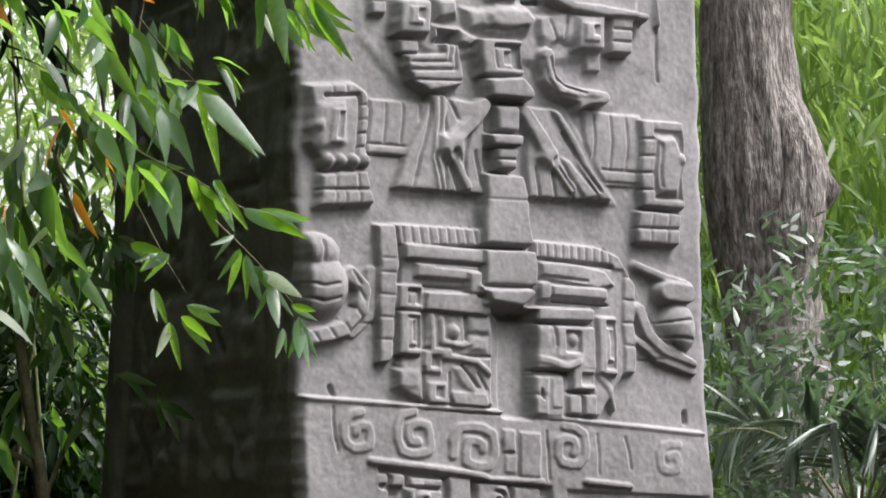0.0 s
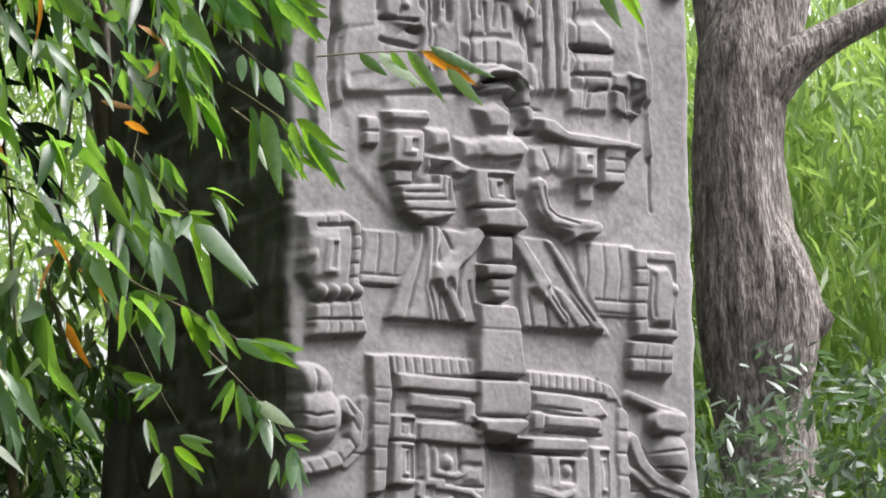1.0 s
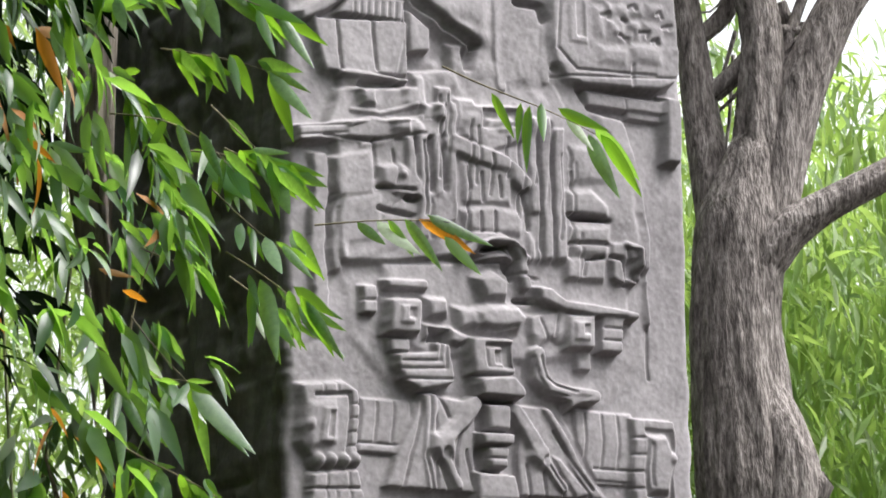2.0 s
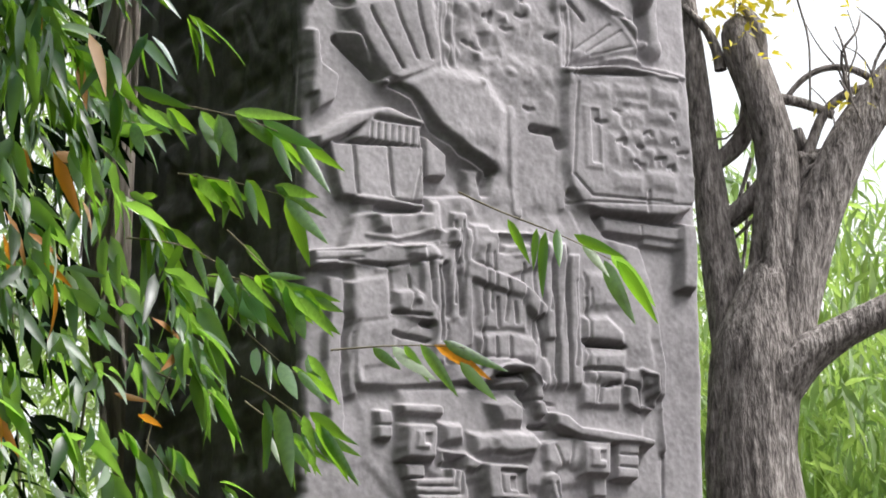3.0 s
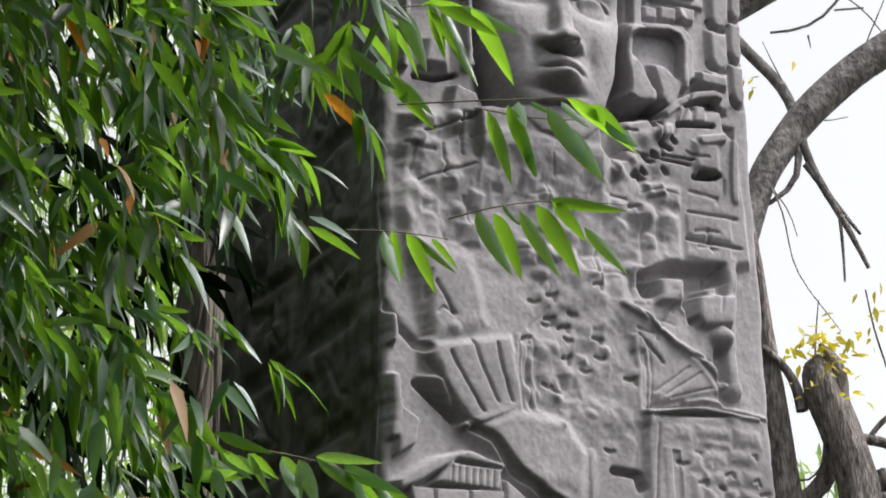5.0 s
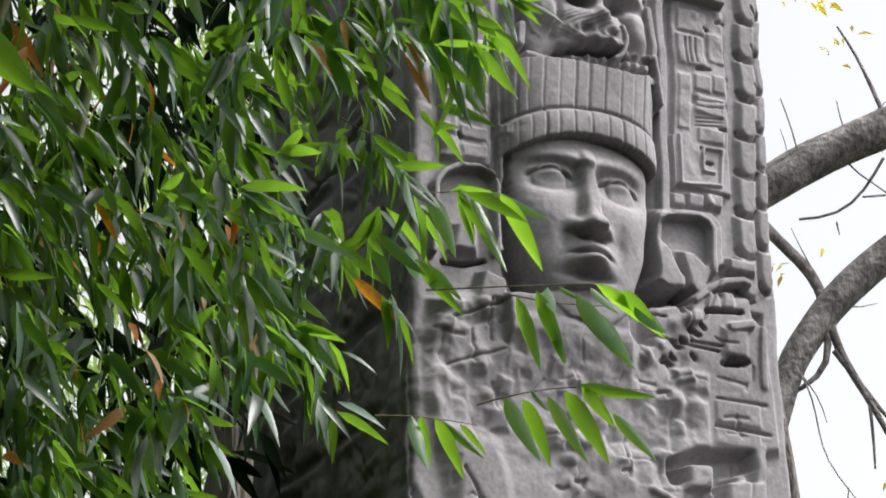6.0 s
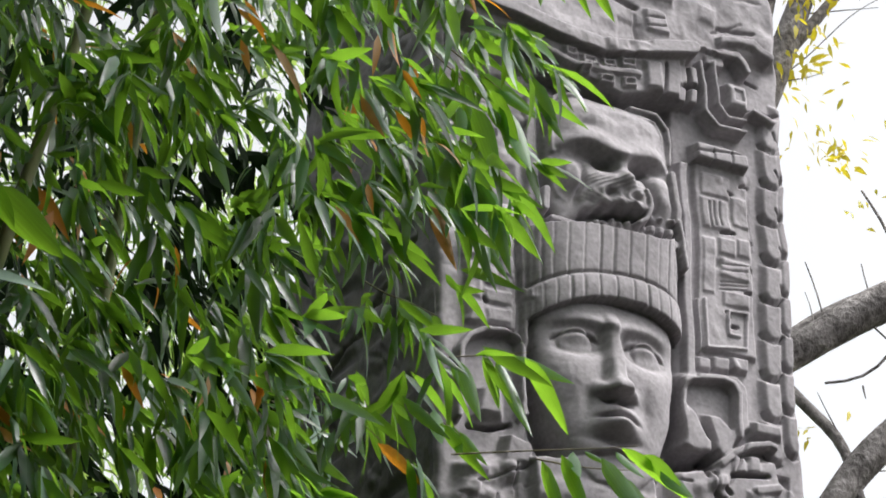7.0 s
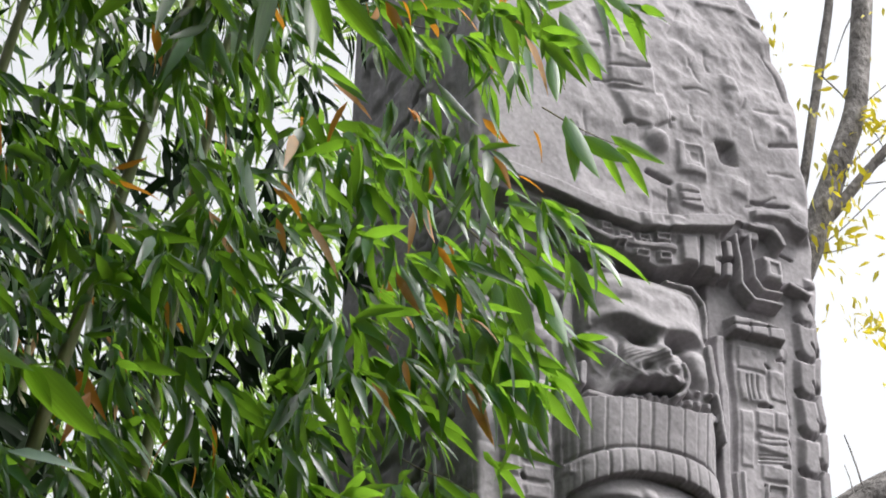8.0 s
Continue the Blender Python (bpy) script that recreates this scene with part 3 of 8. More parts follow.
front.line(-0.03, 0.007, 1.039, 2.329, 1.04, 2.184)
front.poly(0.062, 1.055, 2.332, 1.132, 2.329, 1.128, 2.139, 1.051, 2.143, mode="set")
front.poly(0.04, 1.088, 2.317, 1.126, 2.316, 1.123, 2.158, 1.084, 2.16, soft=0.008, mode="set")
front.poly(0.058, 1.078, 2.295, 1.116, 2.294, 1.114, 2.184, 1.076, 2.186, mode="set")
front.poly(0.04, 1.1, 2.287, 1.117, 2.287, 1.115, 2.195, 1.098, 2.196, soft=0.008, mode="set")
front.line(0.08, 0.024, 0.778, 2.212, 0.819, 2.188, 0.875, 2.179, 0.927, 2.162, 0.969, 2.181, mode="set")
front.line(-0.035, 0.011, 0.814, 2.154, 0.897, 2.152, 0.98, 2.143)
front.poly(0.05, 0.811, 2.136, 0.923, 2.135, 0.916, 2.005, 0.813, 2.007, mode="set")
front.poly(0.06, 0.809, 2.134, 0.867, 2.131, 0.865, 2.077, 0.807, 2.08, mode="set")
front.poly(0.058, 0.877, 2.131, 0.923, 2.129, 0.917, 2.032, 0.872, 2.034, mode="set")
front.poly(0.058, 0.812, 2.069, 0.861, 2.067, 0.858, 2.009, 0.808, 2.012, mode="set")
front.line(-0.025, 0.009, 0.839, 2.09, 0.849, 2.062)
front.poly(0.068, 0.951, 2.163, 1.039, 2.158, 1.037, 2.086, 0.949, 2.09, mode="set")
front.poly(0.045, 0.983, 2.147, 1.034, 2.145, 1.033, 2.105, 0.983, 2.107, soft=0.008, mode="set")
front.poly(0.058, 0.937, 2.079, 0.987, 2.076, 0.982, 2.011, 0.933, 2.014, mode="set")
front.poly(0.058, 0.996, 2.08, 1.047, 2.077, 1.041, 2.008, 0.991, 2.011, mode="set")
front.line(-0.02, 0.007, 0.943, 2.085, 1.048, 2.081)
front.line(0.04, 0.021, 1.067, 2.14, 1.108, 2.095, 1.118, 2.032, mode="set")
front.poly(-0.03, 0.715, 2.317, 0.823, 2.313, 0.812, 1.995, 0.706, 2.001, soft=0.02, mode="set")
front.poly(-0.06, 0.691, 2.345, 0.823, 2.342, 0.823, 2.305, 0.715, 2.306, mode="set")

# feathered panels and belt heads
front.poly(0.025, 0.249, 2.99, 0.466, 2.989, 0.464, 2.813, 0.247, 2.816, mode="set")
front.line(-0.02, 0.007, 0.302, 2.978, 0.301, 2.854)
front.line(-0.02, 0.007, 0.362, 2.982, 0.36, 2.857)
front.line(-0.02, 0.007, 0.422, 2.987, 0.42, 2.861)
front.line(-0.016, 0.009, 0.247, 2.847, 0.46, 2.845)
front.line(-0.016, 0.009, 0.247, 2.815, 0.446, 2.812)
front.poly(0.025, 1.029, 3.002, 1.257, 3.001, 1.252, 2.761, 1.025, 2.765, mode="set")
front.line(-0.02, 0.007, 1.068, 2.989, 1.064, 2.811)
front.line(-0.02, 0.007, 1.135, 2.994, 1.131, 2.815)
front.line(-0.02, 0.007, 1.196, 2.998, 1.192, 2.818)
front.line(-0.016, 0.009, 1.101, 2.813, 1.248, 2.81)
front.line(-0.016, 0.009, 1.1, 2.772, 1.241, 2.769)
front.poly(0.055, 0.026, 3.019, 0.185, 3.037, 0.235, 3.009, 0.241, 2.783, 0.082, 2.766, 0.032, 2.837, soft=0.02, mode="set")
front.line(-0.03, 0.013, 0.078, 2.984, 0.196, 2.995, 0.202, 2.833, 0.194, 2.803)
front.line(-0.018, 0.007, 0.107, 3.021, 0.107, 2.996)
front.line(-0.018, 0.007, 0.155, 3.03, 0.155, 3.003)
front.line(-0.015, 0.009, 0.204, 2.962, 0.239, 2.965)
front.line(-0.015, 0.009, 0.203, 2.918, 0.238, 2.92)
front.line(-0.015, 0.009, 0.203, 2.874, 0.238, 2.876)
front.line(-0.015, 0.009, 0.202, 2.83, 0.238, 2.832)
front.poly(0.075, 0.043, 2.957, 0.139, 2.971, 0.157, 2.833, 0.067, 2.815, 0.031, 2.878, soft=0.025, mode="set")
front.poly(0.085, 0.091, 2.943, 0.141, 2.943, 0.141, 2.834, 0.09, 2.835, mode="set")
front.poly(0.065, 0.115, 2.935, 0.138, 2.934, 0.137, 2.85, 0.114, 2.85, soft=0.008, mode="set")
front.dome(0.095, 0.057, 2.887, 0.025, 0.037)
front.dome(0.085, 0.092, 2.782, 0.027, 0.032)
front.dome(0.085, 0.134, 2.784, 0.027, 0.032)
front.dome(0.085, 0.177, 2.786, 0.027, 0.032)
front.dome(0.085, 0.216, 2.789, 0.027, 0.032)
front.poly(0.06, 0.068, 2.744, 0.231, 2.764, 0.257, 2.652, 0.055, 2.635, soft=0.018, mode="set")
front.line(-0.022, 0.009, 0.064, 2.692, 0.242, 2.701)
front.line(-0.015, 0.007, 0.122, 2.747, 0.113, 2.642)
front.line(-0.015, 0.007, 0.191, 2.755, 0.198, 2.65)
front.line(-0.02, 0.007, 0.15, 2.689, 0.15, 2.64)
front.poly(0.065, 1.235, 2.986, 1.403, 2.985, 1.395, 2.692, 1.229, 2.695, mode="set")
front.poly(0.04, 1.279, 2.966, 1.39, 2.965, 1.384, 2.72, 1.274, 2.722, soft=0.008, mode="set")
front.poly(0.06, 1.278, 2.98, 1.401, 2.98, 1.401, 2.949, 1.277, 2.95, mode="set")
front.line(-0.018, 0.009, 1.237, 2.919, 1.276, 2.921)
front.line(-0.018, 0.009, 1.236, 2.863, 1.275, 2.865)
front.line(-0.018, 0.009, 1.234, 2.807, 1.274, 2.809)
front.line(-0.018, 0.009, 1.233, 2.751, 1.272, 2.753)
front.poly(0.085, 1.278, 2.931, 1.357, 2.932, 1.378, 2.878, 1.395, 2.841, 1.365, 2.737, 1.282, 2.732, soft=0.03, mode="set")
front.line(-0.02, 0.009, 1.296, 2.901, 1.299, 2.762)
front.dome(0.1, 1.374, 2.852, 0.029, 0.034)
front.poly(0.06, 1.216, 2.684, 1.385, 2.68, 1.382, 2.572, 1.214, 2.576, mode="set")
front.line(-0.02, 0.009, 1.215, 2.626, 1.384, 2.626)
front.line(-0.016, 0.007, 1.271, 2.673, 1.268, 2.577)
front.line(-0.016, 0.007, 1.332, 2.676, 1.33, 2.579)

# raised ground of the breast
front.poly(0.055, 0.115, 4.705, 0.197, 4.527, 0.362, 4.379, 0.444, 4.286, 0.673, 4.17, 0.65, 4.095, 0.42, 4.064, 0.419, 4.008, 0.155, 3.974, 0.116, 3.84, 0.156, 3.771, 0.14, 3.623, 0.133, 3.37, 0.315, 3.414, 0.641, 3.473, 0.85, 3.456, 0.934, 3.389, 1.148, 3.324, 1.336, 3.292, 1.332, 3.598, 1.295, 3.826, 1.233, 3.994, 1.083, 4.011, 1.038, 4.087, 0.952, 4.134, 0.98, 4.849, soft=0.02, mode="set")
front.poly(0.055, 0.149, 5.086, 0.305, 5.502, 1.305, 5.698, 1.293, 5.184, 1.27, 5.013, 1.259, 4.683, 0.981, 4.582, 0.478, 4.489, 0.289, 4.442, 0.146, 4.701, soft=0.03, mode="set")
front.poly(0.05, 0.059, 5.501, 0.356, 5.602, 0.75, 5.553, 1.134, 5.714, 1.417, 5.77, 1.443, 5.385, 1.448, 5.174, 0.951, 5.028, 0.122, 4.887, 0.038, 5.13, soft=0.04, mode="set")

# central field with staffs
front.line(-0.026, 0.009, 1.232, 3.994, 1.294, 3.826, 1.332, 3.597, 1.331, 3.122)
front.box(0.08, 0.195, 3.516, 0.055, 0.217, mode="set")
front.box(0.073, 0.311, 3.767, 0.161, 0.074, mode="set")
front.box(0.073, 0.426, 3.71, 0.045, 0.267, mode="set")
front.box(0.073, 0.477, 3.716, 0.033, 0.267, mode="set")
front.line(-0.026, 0.009, 0.499, 3.845, 0.496, 3.584)
front.box(0.084, 0.529, 3.782, 0.058, 0.467, mode="set")
front.box(0, 0.394, 3.805, 0.074, 0.069, mode="set")
front.box(0.08, 0.349, 3.687, 0.085, 0.092, soft=0.02, mode="set")
front.dome(0.103, 0.363, 3.692, 0.038, 0.041)
front.line(0.095, 0.022, 0.385, 3.678, 0.452, 3.682, mode="set")
front.box(-0.01, 0.46, 3.634, 0.088, 0.078, mode="set")
front.box(0.08, 0.608, 3.81, 0.071, 0.357, soft=0.02, mode="set")
front.box(0.05, 0.694, 3.916, 0.08, 0.086, mode="set")
front.line(-0.039, 0.019, 0.577, 3.845, 0.615, 3.811, 0.583, 3.742)
front.line(-0.039, 0.015, 0.582, 3.705, 0.644, 3.674)
front.poly(0.088, 0.644, 3.84, 0.774, 3.817, 0.804, 3.726, 0.792, 3.612, 0.645, 3.597, soft=0.025, mode="set")
front.line(-0.033, 0.009, 0.668, 3.754, 0.671, 3.676)
front.line(-0.033, 0.009, 0.704, 3.758, 0.707, 3.679)
front.line(-0.033, 0.009, 0.746, 3.763, 0.749, 3.684)
front.line(-0.033, 0.009, 0.778, 3.766, 0.78, 3.687)
front.line(0.095, 0.045, 0.64, 3.524, 0.733, 3.53, 0.796, 3.49, 0.815, 3.427, mode="set")
front.line(-0.065, 0.017, 0.644, 3.506, 0.742, 3.511, 0.798, 3.465, 0.803, 3.419)
front.dome(0.103, 0.745, 3.445, 0.08, 0.056)
front.box(0.076, 0.856, 3.575, 0.032, 0.319, soft=0.015, mode="set")
front.box(0.076, 0.904, 3.58, 0.043, 0.32, soft=0.015, mode="set")
front.box(0.076, 0.957, 3.585, 0.043, 0.321, soft=0.015, mode="set")
front.line(-0.039, 0.013, 0.883, 3.719, 0.89, 3.625)
front.line(-0.039, 0.013, 0.896, 3.588, 0.901, 3.523)
front.poly(0.084, 0.988, 3.709, 1.075, 3.728, 1.139, 3.649, 1.116, 3.608, 0.99, 3.63, soft=0.025, mode="set")
front.box(0.076, 1.08, 3.498, 0.141, 0.199, soft=0.025, mode="set")
front.dome(0.088, 1.045, 3.494, 0.042, 0.022)
front.dome(0.088, 1.128, 3.502, 0.038, 0.022)
front.dome(0.095, 1.081, 3.468, 0.017, 0.041)
front.box(0.073, 1.193, 3.474, 0.07, 0.167, mode="set")
front.box(0.058, 1.203, 3.478, 0.035, 0.137, soft=0.008, mode="set")
front.poly(0.08, 1.225, 3.506, 1.277, 3.435, 1.222, 3.411, mode="set")
front.line(0.099, 0.049, 0.886, 3.358, 0.991, 3.331, 1.119, 3.295, 1.25, 3.297, mode="set")
rubble(24, -0.02, 0.022, 0.022, 0.052, 0.633, 1.047, 3.385, 3.881, 0.5)
rubble(26, -0.014, 0.018, 0.03, 0.075, 0.208, 0.66, 3.418, 3.836, 0.6)
rubble(16, -0.014, 0.018, 0.026, 0.056, 1.035, 1.314, 3.384, 3.912, 0.5)

# breast: staffs, a small hand, a profile and plain strips
front.poly(0.06, 0.158, 3.772, 0.302, 3.809, 0.506, 3.864, 0.908, 3.974, 1.104, 3.952, 1.257, 3.759, 1.286, 3.512, 0.948, 3.448, 0.842, 3.558, 0.611, 3.569, 0.188, 3.394, soft=0.03, mode="set")
front.poly(0.075, 0.135, 3.748, 0.274, 3.780, 0.276, 3.637, 0.141, 3.610, soft=0.02, mode="set")
front.line(-0.03, 0.012, 0.140, 3.624, 0.141, 3.371)
front.poly(0.07, 0.159, 3.613, 0.298, 3.641, 0.312, 3.497, 0.166, 3.462, soft=0.02, mode="set")
front.poly(0.095, 0.288, 3.730, 0.375, 3.744, 0.451, 3.691, 0.447, 3.632, 0.356, 3.643, 0.293, 3.672, soft=0.025, mode="set")
front.line(-0.05, 0.018, 0.394, 3.634, 0.484, 3.630)
front.dome(0.115, 0.369, 3.705, 0.03, 0.03)
front.line(-0.03, 0.012, 0.293, 3.660, 0.414, 3.660)
front.poly(-0, 0.419, 3.866, 0.481, 3.879, 0.482, 3.789, 0.424, 3.778, soft=0.012, mode="set")
front.poly(0.09, 0.391, 3.842, 0.424, 3.846, 0.425, 3.680, 0.392, 3.676, soft=0.01, mode="set")
front.poly(0.09, 0.432, 3.875, 0.473, 3.881, 0.475, 3.511, 0.434, 3.507, soft=0.01, mode="set")
front.poly(0.09, 0.489, 3.958, 0.522, 3.962, 0.524, 3.517, 0.491, 3.513, soft=0.01, mode="set")
front.poly(0.09, 0.534, 3.964, 0.572, 3.969, 0.573, 3.577, 0.536, 3.573, soft=0.01, mode="set")
front.line(-0.03, 0.008, 0.486, 3.904, 0.489, 3.515)
front.line(-0.03, 0.008, 0.534, 3.957, 0.535, 3.593)
front.line(-0.03, 0.008, 0.456, 3.825, 0.458, 3.584)
front.poly(0.085, 0.463, 3.658, 0.555, 3.678, 0.572, 3.578, 0.494, 3.514, soft=0.02, mode="set")
front.poly(0.085, 0.600, 3.965, 0.818, 3.985, 0.839, 3.873, 0.701, 3.818, 0.596, 3.861, soft=0.015, mode="set")
front.poly(0.045, 0.665, 3.962, 0.801, 3.973, 0.805, 3.912, 0.673, 3.895, soft=0.01, mode="set")
front.poly(0.07, 0.688, 3.929, 0.786, 3.935, 0.786, 3.904, 0.688, 3.891, soft=0.012, mode="set")
front.line(0.1, 0.06, 0.562, 3.831, 0.650, 3.808, 0.755, 3.784, 0.823, 3.726, mode="set")
front.poly(0.08, 0.591, 3.777, 0.777, 3.763, 0.783, 3.650, 0.599, 3.638, soft=0.02, mode="set")
front.line(-0.028, 0.01, 0.620, 3.762, 0.626, 3.688)
front.line(-0.028, 0.01, 0.670, 3.747, 0.676, 3.655)
front.line(-0.028, 0.01, 0.735, 3.739, 0.741, 3.672)
front.poly(0.085, 0.580, 3.616, 0.701, 3.642, 0.827, 3.626, 0.816, 3.550, 0.617, 3.543, soft=0.03, mode="set")
front.line(-0.03, 0.01, 0.616, 3.610, 0.622, 3.544)
front.line(-0.03, 0.01, 0.662, 3.616, 0.668, 3.549)
front.line(-0.03, 0.01, 0.714, 3.622, 0.720, 3.555)
front.poly(0.085, 0.841, 3.950, 0.880, 3.955, 0.891, 3.634, 0.853, 3.629, soft=0.01, mode="set")
front.poly(0.085, 0.888, 3.956, 0.927, 3.962, 0.937, 3.452, 0.898, 3.447, soft=0.01, mode="set")
front.poly(0.085, 0.936, 3.924, 0.979, 3.930, 0.988, 3.457, 0.945, 3.452, soft=0.01, mode="set")
front.line(-0.035, 0.009, 0.887, 3.938, 0.897, 3.467)
front.line(-0.035, 0.009, 0.935, 3.944, 0.944, 3.472)
front.line(-0.04, 0.012, 0.832, 3.705, 0.849, 3.576)
front.poly(0.09, 0.987, 3.720, 1.083, 3.732, 1.148, 3.682, 1.152, 3.640, 0.995, 3.638, soft=0.03, mode="set")
front.line(-0.05, 0.016, 1.014, 3.630, 1.090, 3.635, 1.156, 3.635)
front.poly(0.085, 0.998, 3.605, 1.155, 3.615, 1.145, 3.511, 1.010, 3.504, soft=0.03, mode="set")
front.line(-0.035, 0.012, 1.088, 3.470, 1.093, 3.505, 1.128, 3.509)
front.poly(0.075, 1.007, 3.878, 1.116, 3.873, 1.181, 3.766, 1.005, 3.748, soft=0.03, mode="set")
front.poly(0.08, 1.219, 3.555, 1.272, 3.557, 1.283, 3.461, 1.328, 3.452, 1.318, 3.436, 1.257, 3.445, soft=0.012, mode="set")

# collar: framed block, hooked scrolls, scalloped fringe and two profile heads
front.poly(0.012, 0.169, 3.414, 1.332, 3.487, 1.310, 3.199, 1.156, 3.007, 0.867, 2.999, 0.699, 2.996, 0.464, 3.021, 0.333, 3.054, 0.212, 3.186, soft=0.03, mode="set")
front.poly(0.035, 0.316, 3.426, 1.261, 3.513, 1.239, 3.284, 1.065, 3.173, 0.852, 3.135, 0.643, 3.152, 0.501, 3.120, 0.359, 3.197, soft=0.03, mode="set")
front.poly(0.08, 0.313, 3.368, 0.468, 3.376, 0.469, 3.342, 0.320, 3.337, mode="set")
front.poly(0.1, 0.314, 3.307, 0.438, 3.312, 0.440, 3.193, 0.316, 3.189, soft=0.02, mode="set")
front.poly(0.115, 0.350, 3.280, 0.402, 3.282, 0.403, 3.224, 0.351, 3.223, mode="set")
front.poly(0.085, 0.378, 3.277, 0.406, 3.278, 0.407, 3.242, 0.379, 3.241, soft=0.008, mode="set")
front.poly(0.06, 0.235, 3.345, 0.290, 3.347, 0.292, 3.253, 0.236, 3.252, mode="set")
front.line(-0.02, 0.008, 0.236, 3.295, 0.291, 3.297)
front.poly(0.085, 0.446, 3.324, 0.534, 3.323, 0.545, 3.265, 0.463, 3.248, soft=0.03, mode="set")
front.poly(0.08, 0.559, 3.301, 0.633, 3.297, 0.650, 3.244, 0.579, 3.219, soft=0.03, mode="set")
front.poly(0.075, 0.453, 3.239, 0.551, 3.231, 0.629, 3.203, 0.592, 3.172, 0.531, 3.184, 0.462, 3.189, soft=0.02, mode="set")
front.poly(0.105, 0.627, 3.293, 0.677, 3.320, 0.791, 3.321, 0.832, 3.283, 0.802, 3.234, 0.678, 3.221, 0.632, 3.238, soft=0.045, mode="set")
front.poly(0.1, 0.637, 3.401, 0.716, 3.428, 0.767, 3.397, 0.759, 3.333, 0.663, 3.323, soft=0.035, mode="set")
front.line(-0.02, 0.012, 0.655, 3.238, 0.722, 3.234, 0.780, 3.251)
front.line(0.1, 0.036, 0.606, 3.471, 0.673, 3.530, 0.751, 3.528, 0.814, 3.467, 0.830, 3.385, mode="set")
front.line(-0.05, 0.014, 0.676, 3.494, 0.760, 3.511, 0.798, 3.467, 0.794, 3.407)
front.line(-0.05, 0.02, 0.803, 3.337, 0.860, 3.343)
front.dome(0.065, 0.876, 3.223, 0.04, 0.045)
front.dome(0.065, 0.959, 3.241, 0.04, 0.045)
front.dome(0.065, 1.034, 3.245, 0.04, 0.045)
front.dome(0.065, 0.551, 3.204, 0.04, 0.045)
front.poly(0.07, 0.834, 3.294, 0.972, 3.322, 0.993, 3.249, 0.898, 3.208, 0.845, 3.225, soft=0.02, mode="set")
front.line(-0.02, 0.008, 0.882, 3.284, 0.912, 3.222)
front.line(-0.02, 0.008, 0.950, 3.301, 0.940, 3.234)
front.poly(0.11, 0.857, 3.390, 0.915, 3.389, 0.968, 3.352, 1.076, 3.348, 1.255, 3.335, 1.255, 3.301, 1.076, 3.302, 0.947, 3.314, 0.866, 3.341, soft=0.015, mode="set")
front.poly(0.1, 0.973, 3.307, 1.084, 3.310, 1.085, 3.191, 0.973, 3.188, soft=0.02, mode="set")
front.poly(0.115, 0.993, 3.280, 1.053, 3.282, 1.054, 3.219, 0.994, 3.218, mode="set")
front.poly(0.085, 1.029, 3.274, 1.055, 3.275, 1.055, 3.241, 1.029, 3.240, soft=0.008, mode="set")
front.poly(0.085, 1.107, 3.311, 1.198, 3.314, 1.198, 3.191, 1.107, 3.189, mode="set")
front.line(-0.02, 0.008, 1.120, 3.272, 1.194, 3.273)
front.line(-0.02, 0.008, 1.120, 3.231, 1.194, 3.232)
front.poly(0.05, 1.030, 3.194, 1.088, 3.195, 1.088, 3.128, 1.030, 3.127, mode="set")
front.poly(0.075, 1.159, 3.562, 1.217, 3.565, 1.230, 3.448, 1.269, 3.441, 1.265, 3.425, 1.197, 3.429, 1.168, 3.445, mode="set")
front.poly(0.07, 0.988, 3.498, 1.145, 3.505, 1.145, 3.429, 0.989, 3.423, soft=0.02, mode="set")
front.line(-0.025, 0.01, 1.058, 3.443, 1.066, 3.495, 1.105, 3.500)
front.line(-0.035, 0.014, 0.994, 3.640, 1.118, 3.636)
front.poly(0.11, 0.612, 3.203, 0.769, 3.207, 0.770, 3.084, 0.613, 3.080, soft=0.014, mode="set")
front.poly(0.075, 0.661, 3.184, 0.757, 3.187, 0.757, 3.106, 0.662, 3.104, soft=0.008, mode="set")
front.poly(0.105, 0.665, 3.173, 0.727, 3.174, 0.727, 3.105, 0.665, 3.104, soft=0.01, mode="set")
front.poly(0.08, 0.696, 3.161, 0.729, 3.162, 0.729, 3.118, 0.696, 3.118, soft=0.006, mode="set")
front.poly(0.125, 0.625, 3.076, 0.757, 3.088, 0.803, 3.048, 0.807, 3.012, 0.768, 2.994, 0.634, 3.008, soft=0.02, mode="set")
front.poly(0.085, 0.358, 3.132, 0.493, 3.145, 0.492, 3.192, 0.545, 3.200, 0.559, 3.047, 0.494, 3.030, 0.430, 3.017, 0.373, 3.051, 0.353, 3.096, mode="set")
front.line(-0.022, 0.008, 0.369, 3.108, 0.505, 3.117, 0.517, 3.183)
front.line(-0.022, 0.008, 0.369, 3.083, 0.524, 3.094, 0.537, 3.178)
front.line(-0.022, 0.008, 0.383, 3.052, 0.546, 3.060)
front.poly(-0.03, 0.470, 3.222, 0.552, 3.222, 0.552, 3.175, 0.483, 3.179, soft=0.01, mode="set")
front.poly(0.07, 0.340, 3.179, 0.412, 3.181, 0.412, 3.138, 0.341, 3.136, mode="set")
front.line(0.09, 0.055, 0.872, 3.166, 0.878, 3.093, 0.914, 3.059, 0.993, 3.044, 1.079, 3.041, mode="set")
front.line(-0.022, 0.008, 0.853, 3.155, 0.864, 3.088, 0.902, 3.042, 1.006, 3.029)
front.line(-0.022, 0.008, 0.878, 3.157, 0.889, 3.090, 0.927, 3.066, 1.006, 3.051)
front.poly(0.08, 0.974, 3.048, 1.063, 3.041, 1.038, 3.016, 0.987, 2.990, soft=0.015, mode="set")

